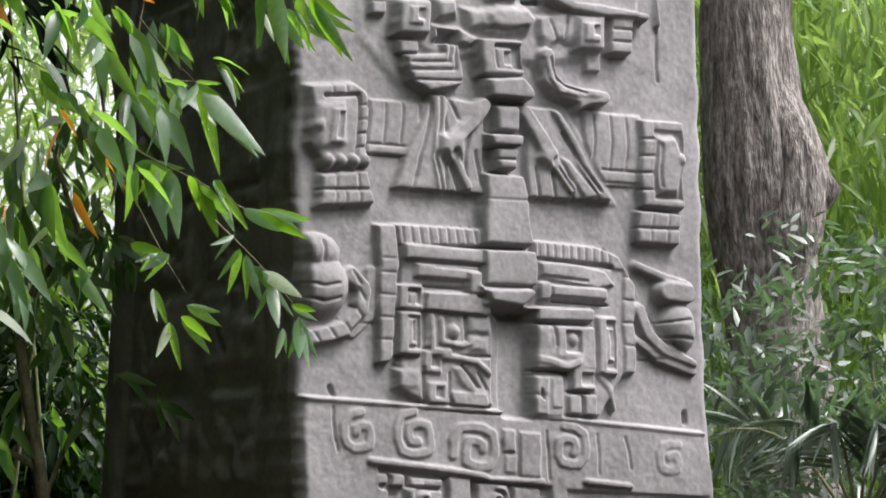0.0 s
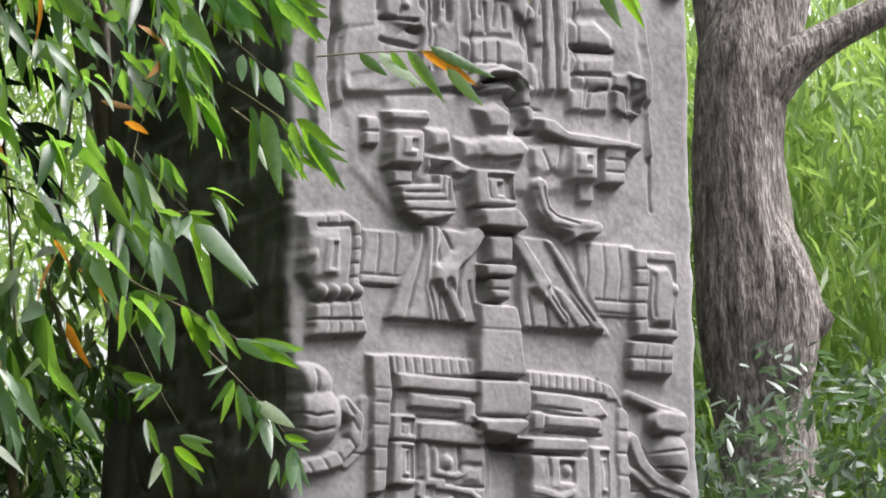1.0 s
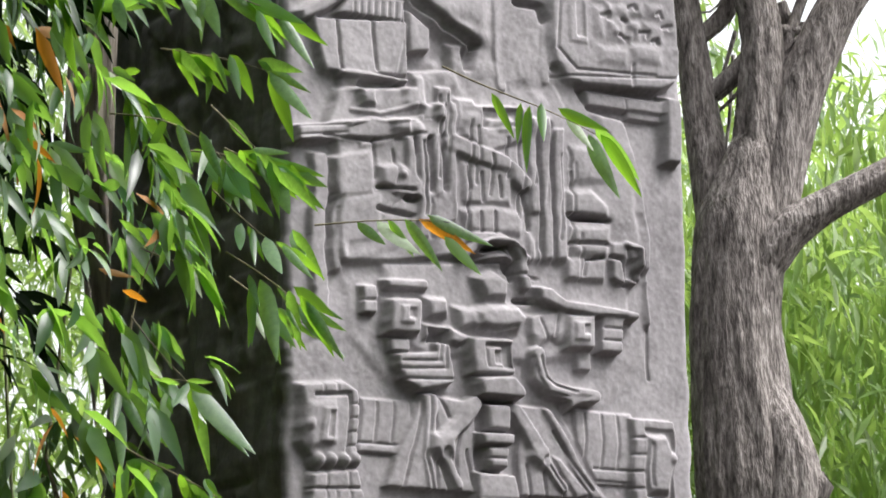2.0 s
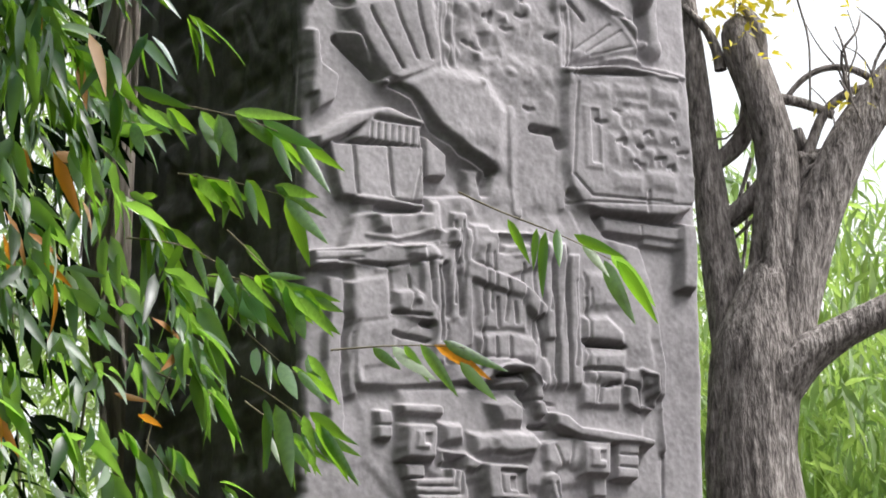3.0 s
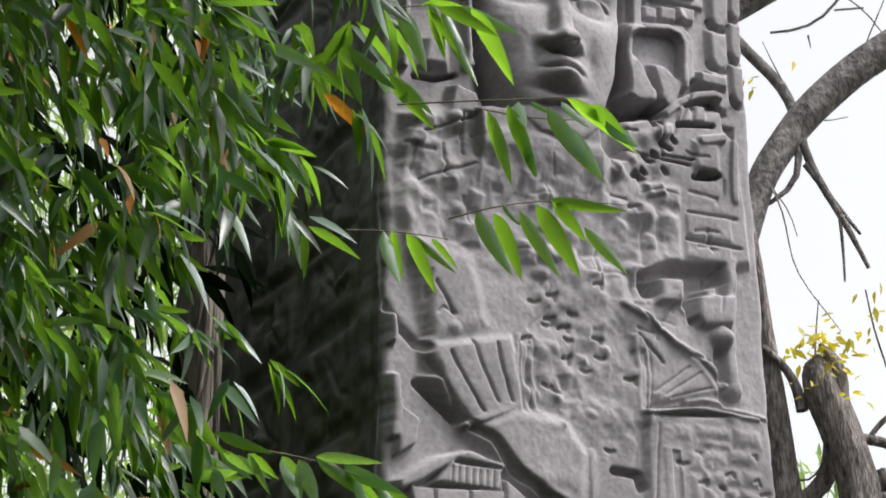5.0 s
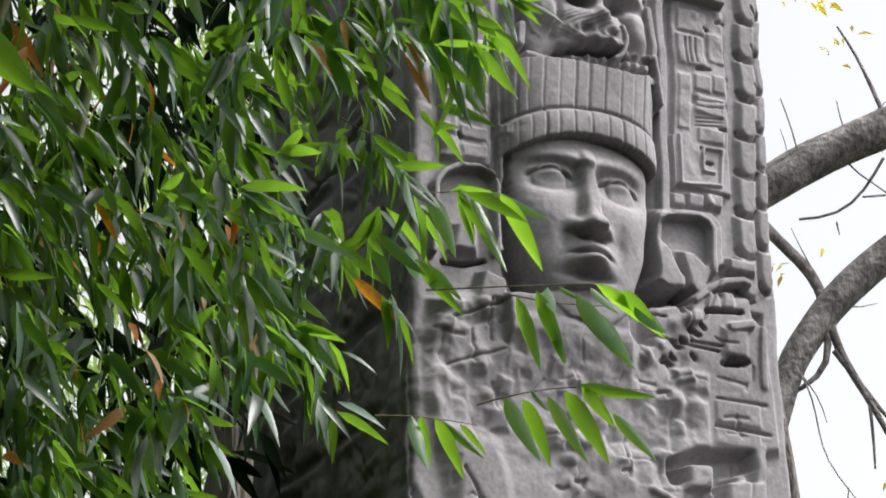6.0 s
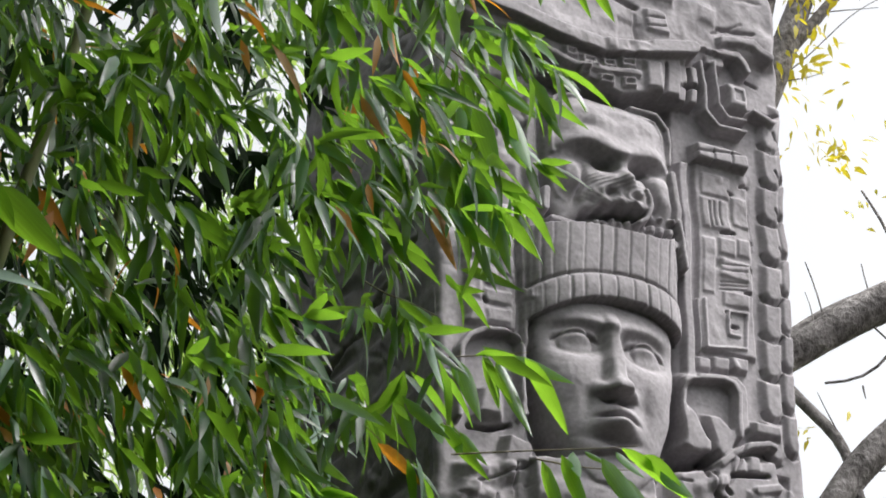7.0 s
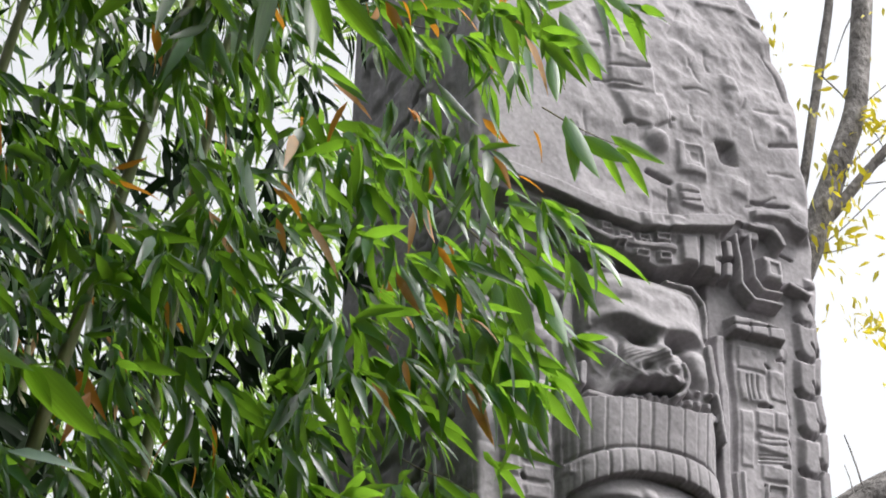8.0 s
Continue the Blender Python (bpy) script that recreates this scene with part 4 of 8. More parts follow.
# kilt of flaring strips, hands over it, and the hanging cloth
front.poly(0.01, 0.369, 2.789, 0.463, 3.016, 0.868, 3.011, 0.953, 3.027, 1.158, 2.696, 0.683, 2.693, 0.331, 2.689, soft=0.012, mode="set")
front.poly(0.05, 0.457, 3.014, 0.640, 2.997, 0.651, 2.705, 0.325, 2.711, mode="set")
front.poly(0.05, 0.798, 3.000, 0.918, 2.999, 1.122, 2.705, 0.804, 2.705, mode="set")
front.line(-0.022, 0.01, 0.457, 3.006, 0.431, 2.843, 0.387, 2.711)
front.line(-0.022, 0.01, 0.485, 3.012, 0.515, 2.850, 0.507, 2.709)
front.line(-0.022, 0.01, 0.514, 3.011, 0.551, 2.933)
front.line(-0.022, 0.01, 0.516, 2.823, 0.547, 2.712)
front.line(-0.022, 0.01, 0.592, 2.937, 0.574, 2.714)
front.line(-0.022, 0.01, 0.617, 2.840, 0.635, 2.711)
front.poly(0.065, 0.453, 3.011, 0.505, 3.016, 0.487, 2.810, 0.505, 2.708, 0.468, 2.705, mode="set")
front.line(-0.02, 0.009, 0.481, 3.006, 0.471, 2.809, 0.488, 2.710)
front.line(-0.022, 0.01, 0.835, 2.802, 0.842, 2.704)
front.line(-0.022, 0.01, 0.896, 2.788, 0.901, 2.701)
front.line(-0.022, 0.01, 0.951, 2.783, 0.968, 2.705)
front.poly(0.07, 0.885, 2.993, 0.916, 2.989, 1.110, 2.706, 1.062, 2.706, mode="set")
front.poly(0.065, 0.920, 2.843, 0.958, 2.828, 1.053, 2.721, 1.006, 2.706, mode="set")
front.line(-0.02, 0.009, 0.927, 2.917, 1.064, 2.735)
front.line(0.09, 0.055, 0.630, 2.987, 0.583, 2.931, 0.523, 2.872, mode="set")
front.poly(0.1, 0.477, 2.885, 0.558, 2.890, 0.569, 2.821, 0.518, 2.799, 0.472, 2.837, soft=0.03, mode="set")
front.line(0.075, 0.03, 0.529, 2.830, 0.576, 2.726, mode="set")
front.line(0.085, 0.055, 0.782, 2.975, 0.824, 2.915, 0.876, 2.846, mode="set")
front.poly(0.095, 0.835, 2.866, 0.902, 2.860, 0.928, 2.794, 0.871, 2.799, 0.829, 2.833, soft=0.03, mode="set")
front.line(0.075, 0.034, 0.896, 2.822, 0.956, 2.739, mode="set")
front.line(-0.02, 0.008, 0.911, 2.804, 0.958, 2.734)
front.poly(0.09, 0.636, 2.773, 0.776, 2.771, 0.807, 2.542, 0.622, 2.545, soft=0.01, mode="set")
front.poly(0.09, 0.622, 2.531, 0.813, 2.532, 0.820, 2.417, 0.623, 2.415, soft=0.01, mode="set")
front.line(-0.012, 0.006, 0.633, 2.689, 0.785, 2.689)
front.poly(0.12, 0.598, 2.411, 0.796, 2.417, 0.810, 2.387, 0.755, 2.336, 0.627, 2.351, soft=0.03, mode="set")
front.poly(0.095, 0.668, 2.990, 0.755, 2.994, 0.755, 2.907, 0.669, 2.907, mode="set")
front.poly(0.115, 0.633, 2.898, 0.764, 2.901, 0.760, 2.858, 0.649, 2.856, mode="set")
front.poly(0.1, 0.675, 2.853, 0.753, 2.855, 0.749, 2.783, 0.679, 2.785, mode="set")
front.line(-0.02, 0.008, 0.679, 2.817, 0.753, 2.817)

# rope bar and shield
front.line(0.084, 0.064, 0.013, 3.806, 0.181, 3.834, 0.341, 3.851, 0.505, 3.877, mode="set")
front.line(-0.018, 0.007, 0.023, 3.826, 0.181, 3.849)
front.line(-0.018, 0.007, 0.023, 3.797, 0.181, 3.823)
rubble(16, -0.01, 0.04, 0.03, 0.067, 0.168, 0.537, 3.852, 4.048, 0.35)
front.box(0.042, 0.102, 3.475, 0.057, 0.568, mode="set")
front.poly(0.061, 0.076, 4.195, 0.415, 4.223, 0.416, 4.04, 0.192, 4.024, 0.112, 4.023, mode="set")
front.line(-0.034, 0.009, 0.165, 4.198, 0.172, 4.031)
front.line(-0.034, 0.009, 0.291, 4.206, 0.298, 4.047)
front.line(0.076, 0.019, 0.169, 4.023, 0.398, 4.022, mode="set")
front.poly(0.073, 0.208, 4.291, 0.403, 4.289, 0.406, 4.217, 0.163, 4.217, mode="set")
front.line(-0.022, 0.007, 0.22, 4.274, 0.22, 4.214)
front.line(-0.022, 0.007, 0.244, 4.275, 0.244, 4.214)
front.line(-0.022, 0.007, 0.269, 4.275, 0.268, 4.215)
front.line(-0.022, 0.007, 0.294, 4.276, 0.293, 4.215)
front.line(-0.022, 0.007, 0.318, 4.276, 0.318, 4.215)
front.line(-0.022, 0.007, 0.343, 4.276, 0.342, 4.216)
front.line(-0.022, 0.007, 0.368, 4.277, 0.367, 4.216)
front.line(-0.022, 0.007, 0.393, 4.277, 0.392, 4.217)
front.poly(0.084, 0.021, 4.209, 0.161, 4.304, 0.284, 4.345, 0.412, 4.306, 0.407, 4.286, 0.239, 4.296, 0.121, 4.212, 0.031, 4.164, soft=0.02, mode="set")
front.poly(0.058, 0.045, 4.464, 0.114, 4.429, 0.106, 4.341, 0.034, 4.293, mode="set")
front.box(0.058, 0.031, 4.462, 0.044, 0.227, soft=0.02, mode="set")
front.poly(0.103, 0.275, 4.41, 0.421, 4.505, 0.633, 4.493, 0.726, 4.381, 0.699, 4.185, 0.646, 4.154, 0.5, 4.224, 0.367, 4.329, soft=0.07, mode="set")
front.poly(0.095, 0.126, 4.579, 0.374, 4.619, 0.429, 4.509, 0.275, 4.427, 0.193, 4.514, soft=0.04, mode="set")
front.line(-0.036, 0.009, 0.177, 4.578, 0.275, 4.441)
front.line(-0.036, 0.009, 0.251, 4.6, 0.325, 4.473)
front.line(-0.036, 0.009, 0.318, 4.61, 0.379, 4.501)
front.line(0.106, 0.026, 0.273, 4.424, 0.429, 4.505, mode="set")
front.line(-0.054, 0.024, 0.122, 4.557, 0.245, 4.451, 0.368, 4.384, 0.451, 4.29, 0.555, 4.228, 0.676, 4.174)
front.poly(0.065, 0.413, 4.269, 0.5, 4.205, 0.498, 4.129, 0.419, 4.119, mode="set")
front.box(0.058, 0.601, 4.088, 0.053, 0.172, soft=0.02, mode="set")
rubble(26, -0.02, 0.03, 0.026, 0.056, 0.514, 0.973, 3.894, 4.28, 0.35)
front.line(0.073, 0.037, 0.744, 4.392, 0.755, 4.046, mode="set")
front.line(0.065, 0.03, 0.929, 4.559, 0.923, 4.089, mode="set")
front.poly(0.058, 0.747, 4.573, 0.935, 4.602, 0.916, 4.071, 0.743, 4.049, soft=0.04, mode="set")
front.line(-0.06, 0.026, 0.827, 4.346, 0.915, 4.342, 0.924, 4.295)

# shield of glyphs
front.poly(0.101, 0.94, 4.554, 1.384, 4.605, 1.423, 4.587, 1.438, 4.525, 1.454, 4.164, 1.431, 4.125, 1.366, 4.094, 1.053, 4.077, 0.988, 4.096, 0.946, 4.151, 0.932, 4.236, soft=0.025, mode="set")
front.line(0.119, 0.022, 0.947, 4.558, 1.178, 4.597, 1.383, 4.588, mode="set")
front.box(0.11, 1.036, 4.334, 0.071, 0.221, mode="set")
front.box(0.092, 1.048, 4.34, 0.036, 0.189, soft=0.008, mode="set")
front.line(-0.018, 0.007, 0.945, 4.102, 1.437, 4.15)
front.line(-0.018, 0.009, 0.988, 4.518, 0.959, 4.201, 1.033, 4.133, 1.346, 4.15)
front.box(0.114, 1.077, 4.5, 0.063, 0.048, soft=0.028, mode="set")
front.box(0.114, 1.199, 4.517, 0.137, 0.038, soft=0.028, mode="set")
front.box(0.114, 1.197, 4.476, 0.137, 0.02, soft=0.028, mode="set")
front.box(0.114, 1.33, 4.513, 0.104, 0.056, soft=0.028, mode="set")
front.box(0.114, 1.122, 4.407, 0.054, 0.056, soft=0.028, mode="set")
front.box(0.114, 1.203, 4.431, 0.084, 0.04, soft=0.028, mode="set")
front.box(0.114, 1.309, 4.44, 0.092, 0.044, soft=0.028, mode="set")
front.box(0.114, 1.119, 4.307, 0.04, 0.099, soft=0.028, mode="set")
front.box(0.114, 1.193, 4.358, 0.086, 0.04, soft=0.028, mode="set")
front.box(0.114, 1.271, 4.372, 0.046, 0.05, soft=0.028, mode="set")
front.box(0.114, 1.341, 4.371, 0.064, 0.048, soft=0.028, mode="set")
front.box(0.114, 1.187, 4.282, 0.068, 0.069, soft=0.028, mode="set")
front.box(0.114, 1.258, 4.296, 0.041, 0.06, soft=0.028, mode="set")
front.box(0.114, 1.335, 4.297, 0.078, 0.06, soft=0.028, mode="set")
front.box(0.114, 1.172, 4.193, 0.112, 0.059, soft=0.028, mode="set")
front.box(0.114, 1.305, 4.216, 0.119, 0.063, soft=0.028, mode="set")
front.line(-0.019, 0.013, 1.129, 4.442, 1.151, 4.44, 1.148, 4.43)
front.line(-0.019, 0.013, 1.126, 4.33, 1.164, 4.343, 1.161, 4.323)
front.line(-0.019, 0.013, 1.215, 4.328, 1.236, 4.325, 1.233, 4.319)
front.line(-0.019, 0.013, 1.277, 4.291, 1.315, 4.295, 1.31, 4.278)
front.line(-0.019, 0.013, 1.347, 4.361, 1.365, 4.369, 1.371, 4.352)
front.line(-0.019, 0.013, 1.332, 4.267, 1.351, 4.274, 1.354, 4.26)
front.line(-0.019, 0.013, 1.245, 4.372, 1.266, 4.385, 1.269, 4.368)
front.line(-0.019, 0.013, 1.343, 4.452, 1.361, 4.454, 1.365, 4.441)
front.line(-0.019, 0.013, 1.197, 4.271, 1.215, 4.269, 1.226, 4.263)
front.line(-0.019, 0.013, 1.372, 4.32, 1.409, 4.329, 1.403, 4.317)
rubble(40, -0.015, 0.014, 0.015, 0.037, 1.141, 1.453, 4.173, 4.6, 0.5)
front.box(0.053, 1.239, 4.05, 0.316, 0.055, mode="set")
front.box(0.031, 1.326, 4.015, 0.155, 0.032, mode="set")
front.box(0.079, 1.423, 3.976, 0.071, 0.237, soft=0.02, mode="set")
front.line(-0.012, 0.007, 1.239, 4.072, 1.242, 4.025)
front.poly(0.044, 0.957, 4.079, 1.044, 4.08, 1.09, 4.018, 1.171, 3.931, 1.082, 3.901, 0.997, 3.987, soft=0.02, mode="set")
front.dome(0.053, 1.213, 4.652, 0.084, 0.056, turn=-25)
front.poly(0.044, 1.092, 4.66, 1.233, 4.742, 1.277, 4.699, 1.135, 4.616, soft=0.02, mode="set")

# forearm, fan and worn breast
front.poly(0.08, 0.063, 5.062, 0.295, 5.013, 0.365, 4.773, 0.154, 4.694, 0.114, 4.873, soft=0.06, mode="set")
front.poly(0.09, 0.128, 4.681, 0.295, 4.719, 0.444, 4.757, 0.463, 4.671, 0.497, 4.501, 0.27, 4.426, 0.219, 4.489, soft=0.04, mode="set")
front.line(-0.042, 0.009, 0.149, 4.638, 0.254, 4.442)
front.line(-0.042, 0.009, 0.217, 4.662, 0.323, 4.472)
front.line(-0.042, 0.009, 0.299, 4.714, 0.38, 4.513)
front.line(-0.042, 0.009, 0.384, 4.718, 0.434, 4.521)
front.dome(0.09, 0.227, 4.753, 0.063, 0.045)
front.line(-0.063, 0.028, -0.012, 4.843, 0.067, 4.739, 0.149, 4.67)
front.box(0.06, 0.015, 4.727, 0.051, 0.116, soft=0.02, mode="set")
front.line(-0.042, 0.009, 0.158, 4.902, 0.231, 4.796)
rubble(60, -0.03, 0.04, 0.022, 0.056, 0.471, 1.038, 4.495, 5.149, 0.35)
front.line(-0.031, 0.015, 0.584, 4.843, 0.601, 4.842, 0.621, 4.851, 0.616, 4.826)
front.line(-0.031, 0.015, 0.638, 4.813, 0.655, 4.82, 0.675, 4.825, 0.67, 4.805)
front.line(-0.031, 0.015, 0.484, 4.749, 0.501, 4.756, 0.521, 4.765, 0.516, 4.74)
front.line(-0.031, 0.015, 0.765, 4.987, 0.783, 4.993, 0.804, 5, 0.798, 4.977)
front.line(-0.031, 0.015, 0.938, 5.306, 0.957, 5.311, 0.978, 5.315, 0.972, 5.295)
front.line(-0.031, 0.015, 0.956, 5.429, 0.975, 5.43, 0.996, 5.445, 0.99, 5.414)
front.line(-0.031, 0.015, 0.586, 4.923, 0.604, 4.922, 0.624, 4.932, 0.619, 4.907)
front.line(-0.031, 0.015, 0.769, 4.8, 0.787, 4.801, 0.807, 4.8, 0.801, 4.785)
front.line(-0.031, 0.015, 0.645, 4.709, 0.662, 4.712, 0.683, 4.727, 0.677, 4.696)
front.line(-0.031, 0.015, 0.896, 4.676, 0.914, 4.67, 0.934, 4.681, 0.929, 4.655)
front.line(0.07, 0.026, 0.472, 4.758, 0.481, 4.504, mode="set")
front.line(0.07, 0.022, 0.524, 4.746, 0.53, 4.512, mode="set")
front.poly(0.062, 0.969, 4.859, 1.093, 4.849, 1.235, 4.738, 1.258, 4.671, 1.024, 4.622, 0.969, 4.638, soft=0.02, mode="set")
front.line(-0.025, 0.007, 1.002, 4.643, 1.145, 4.755)
front.line(-0.025, 0.007, 1.047, 4.639, 1.19, 4.741)
front.line(-0.025, 0.007, 1.069, 4.633, 1.244, 4.695)
front.line(0.068, 0.019, 0.914, 4.951, 1.055, 4.841, 1.177, 4.768, 1.251, 4.678, mode="set")
front.line(-0.028, 0.007, 0.928, 4.944, 1.058, 4.833)
front.line(0.07, 0.017, 0.94, 4.832, 0.936, 4.571, mode="set")
front.poly(0.06, 0.925, 5.088, 1.286, 5.129, 1.267, 5.011, 0.93, 4.96, mode="set")
front.box(-0.02, 1.243, 5.092, 0.114, 0.055, mode="set")
front.box(0.075, 1.08, 5.031, 0.093, 0.079, soft=0.035, mode="set")
front.line(0.065, 0.017, 0.927, 4.958, 1.11, 4.963, 1.188, 4.924, mode="set")
front.box(0.073, 1.27, 4.972, 0.099, 0.104, soft=0.035, mode="set")
front.dome(0.095, 1.303, 4.869, 0.055, 0.052)
front.poly(0.06, 1.314, 5.186, 1.373, 5.186, 1.351, 4.716, 1.292, 4.707, soft=0.02, mode="set")
front.dome(0.065, 1.329, 4.709, 0.046, 0.045)
rubble(50, -0.03, 0.035, 0.022, 0.056, 0.015, 1.048, 4.972, 5.529, 0.4)

# girdle blocks
front.box(0.068, 1.1, 5.374, 0.085, 0.075, soft=0.03, mode="set")
front.box(0.068, 1.094, 5.21, 0.093, 0.187, soft=0.03, mode="set")
front.box(0.06, 1.263, 5.291, 0.191, 0.096, mode="set")
front.box(0.06, 1.255, 5.19, 0.19, 0.063, mode="set")
front.line(-0.035, 0.011, 1.176, 5.329, 1.385, 5.339)
front.line(-0.035, 0.011, 1.169, 5.227, 1.399, 5.229)
front.box(0.068, 1.272, 5.548, 0.109, 0.114, soft=0.03, mode="set")
front.line(-0.042, 0.019, 1.214, 5.465, 1.31, 5.479)
front.line(0.075, 0.037, 1.254, 5.608, 1.34, 5.632, mode="set")
front.line(-0.042, 0.017, 1.09, 5.574, 1.113, 5.557, 1.125, 5.555)
front.line(-0.042, 0.017, 1.016, 5.517, 1.039, 5.5, 1.05, 5.498)
front.line(-0.042, 0.017, 0.972, 5.445, 0.995, 5.439, 1.006, 5.426)
front.line(-0.042, 0.011, 1.082, 5.512, 1.2, 5.509)
front.box(0.06, 1.326, 5.858, 0.137, 0.067, soft=0.03, mode="set")
rubble(60, -0.03, 0.035, 0.022, 0.056, 0.345, 1.117, 5.012, 5.632, 0.5)
rubble(40, -0.025, 0.03, 0.026, 0.064, 0.049, 0.399, 5.02, 5.534, 0.7)
front.line(-0.028, 0.009, 0.124, 5.431, 0.355, 5.539)
front.line(-0.028, 0.009, 0.21, 5.406, 0.213, 5.284)
front.line(-0.028, 0.009, 0.277, 5.523, 0.28, 5.378)
front.line(-0.028, 0.009, 0.123, 5.267, 0.318, 5.345)
front.poly(0.07, 0.246, 5.634, 0.345, 5.613, 0.344, 5.528, 0.223, 5.525, soft=0.02, mode="set")

# deep gap with a chain of rounded blocks beside the fan
front.poly(-0.07, 0.948, 5.063, 1.089, 5.129, 1.320, 5.157, 1.315, 5.089, 1.228, 5.053, 1.225, 4.928, 1.168, 4.911, 1.131, 4.983, 0.966, 4.984, soft=0.02, mode="set")
front.poly(0.11, 1.012, 5.057, 1.127, 5.069, 1.121, 4.970, 1.011, 4.959, soft=0.02, mode="set")
front.poly(0.11, 1.170, 5.019, 1.334, 5.039, 1.325, 4.918, 1.199, 4.901, 1.160, 4.939, soft=0.02, mode="set")
front.dome(0.14, 1.281, 4.874, 0.052, 0.05)

# ear ornaments
front.poly(0.035, 0.906, 5.718, 0.926, 5.996, 0.97, 6.026, 1.22, 6.061, 1.262, 6.023, 1.262, 5.856, 1.147, 5.766, 1.105, 5.671, 0.996, 5.639, soft=0.02, mode="set")
front.poly(0, 0.985, 5.781, 0.997, 5.975, 1.028, 6.013, 1.182, 6.037, 1.21, 6.011, 1.204, 5.858, 1.109, 5.773, soft=0.015, mode="set")
front.line(0.055, 0.028, 0.924, 5.74, 0.939, 5.931, 0.976, 5.987, 1.015, 6.009, 1.152, 6.029, 1.195, 6.016, 1.21, 5.981, 1.205, 5.814, mode="set")
front.poly(-0.11, 0.903, 5.797, 0.952, 5.742, 1.027, 5.722, 1.11, 5.747, 1.137, 5.717, 1.078, 5.662, 0.971, 5.648, 0.872, 5.65, mode="set")
front.poly(0.05, 0.962, 5.854, 1.003, 5.907, 1.039, 5.87, 1.08, 5.769, 1.068, 5.723, 0.991, 5.703, 0.955, 5.733, soft=0.04, mode="set")
front.poly(0.04, 1.07, 5.881, 1.132, 5.882, 1.2, 5.819, 1.166, 5.746, 1.111, 5.714, soft=0.02, mode="set")
front.line(-0.07, 0.017, 1.039, 5.87, 1.063, 5.835, 1.086, 5.781, 1.093, 5.739)
front.line(0.055, 0.028, 0.067, 5.667, 0.071, 5.928, 0.1, 5.977, 0.15, 6.005, 0.235, 6.02, 0.29, 6.006, 0.312, 5.954, 0.313, 5.718, mode="set")
front.poly(0, 0.133, 5.725, 0.133, 5.951, 0.163, 5.998, 0.265, 6.017, 0.301, 5.994, 0.303, 5.761, soft=0.015, mode="set")
front.poly(0.05, 0.124, 5.681, 0.138, 5.79, 0.192, 5.844, 0.24, 5.801, 0.246, 5.685, soft=0.04, mode="set")
front.line(-0.06, 0.019, 0.119, 5.652, 0.196, 5.654, 0.28, 5.686)

# arched niche below the ear
front.line(0.065, 0.032, 1.113, 5.693, 1.165, 5.74, 1.237, 5.781, 1.319, 5.802, 1.381, 5.783, 1.406, 5.729, 1.383, 5.411, mode="set")
front.poly(-0.03, 1.362, 5.813, 1.411, 5.807, 1.43, 5.749, 1.424, 5.616, 1.355, 5.668, 1.343, 5.754, soft=0.015, mode="set")
front.box(0.06, 1.184, 5.698, 0.058, 0.071, soft=0.02, mode="set")
front.box(0.06, 1.249, 5.711, 0.056, 0.071, soft=0.02, mode="set")
front.line(-0.075, 0.017, 1.157, 5.655, 1.229, 5.667, 1.307, 5.678)
front.line(-0.06, 0.019, 1.244, 5.484, 1.326, 5.491)
front.line(-0.03, 0.009, 1.091, 5.528, 1.157, 5.528, 1.219, 5.531)
front.line(-0.05, 0.015, 1.131, 5.6, 1.146, 5.583)
front.line(-0.05, 0.015, 1.053, 5.533, 1.068, 5.517)
front.line(-0.05, 0.015, 1.004, 5.464, 1.02, 5.448)
front.line(-0.05, 0.015, 1.085, 5.475, 1.1, 5.459)
front.line(-0.05, 0.015, 1.044, 5.652, 1.059, 5.636)
front.line(-0.05, 0.015, 1.073, 5.662, 1.088, 5.646)

# columns of glyphs beside the face
front.box(0.022, 1.196, 6.531, 0.242, 0.774, mode="set")
front.box(0.045, 1.017, 6.453, 0.045, 0.887, mode="set")
front.box(0.031, 1.166, 6.831, 0.127, 0.092, mode="set")
front.box(0.031, 1.158, 6.712, 0.122, 0.125, mode="set")
front.box(0.031, 1.273, 6.743, 0.077, 0.121, mode="set")
front.box(0.031, 1.2, 6.585, 0.076, 0.067, mode="set")
front.box(0.031, 1.275, 6.595, 0.059, 0.072, mode="set")
front.box(0.031, 1.234, 6.499, 0.132, 0.076, mode="set")
front.box(0.031, 1.238, 6.376, 0.111, 0.061, mode="set")
front.box(0.031, 1.121, 6.496, 0.055, 0.227, mode="set")
front.line(-0.035, 0.013, 1.177, 6.641, 1.233, 6.65)
front.line(-0.035, 0.013, 1.283, 6.859, 1.325, 6.874)
front.line(-0.035, 0.013, 1.313, 6.636, 1.333, 6.636)
front.line(-0.035, 0.013, 1.281, 6.412, 1.311, 6.414)
front.line(-0.035, 0.013, 1.197, 6.319, 1.206, 6.298)
front.line(-0.035, 0.013, 1.219, 6.264, 1.239, 6.264)
front.line(-0.035, 0.013, 1.312, 6.525, 1.321, 6.503)
front.line(-0.035, 0.013, 1.225, 6.82, 1.24, 6.814)
front.line(-0.012, 0.006, 1.173, 6.438, 1.289, 6.456)
front.line(-0.012, 0.006, 1.173, 6.424, 1.288, 6.442)
front.line(-0.012, 0.006, 1.172, 6.408, 1.287, 6.425)
front.line(-0.012, 0.006, 1.176, 6.507, 1.292, 6.525)
front.line(-0.012, 0.006, 1.175, 6.483, 1.291, 6.501)
front.line(-0.014, 0.007, 1.133, 6.756, 1.131, 6.656)
front.line(-0.014, 0.007, 1.153, 6.761, 1.151, 6.661)
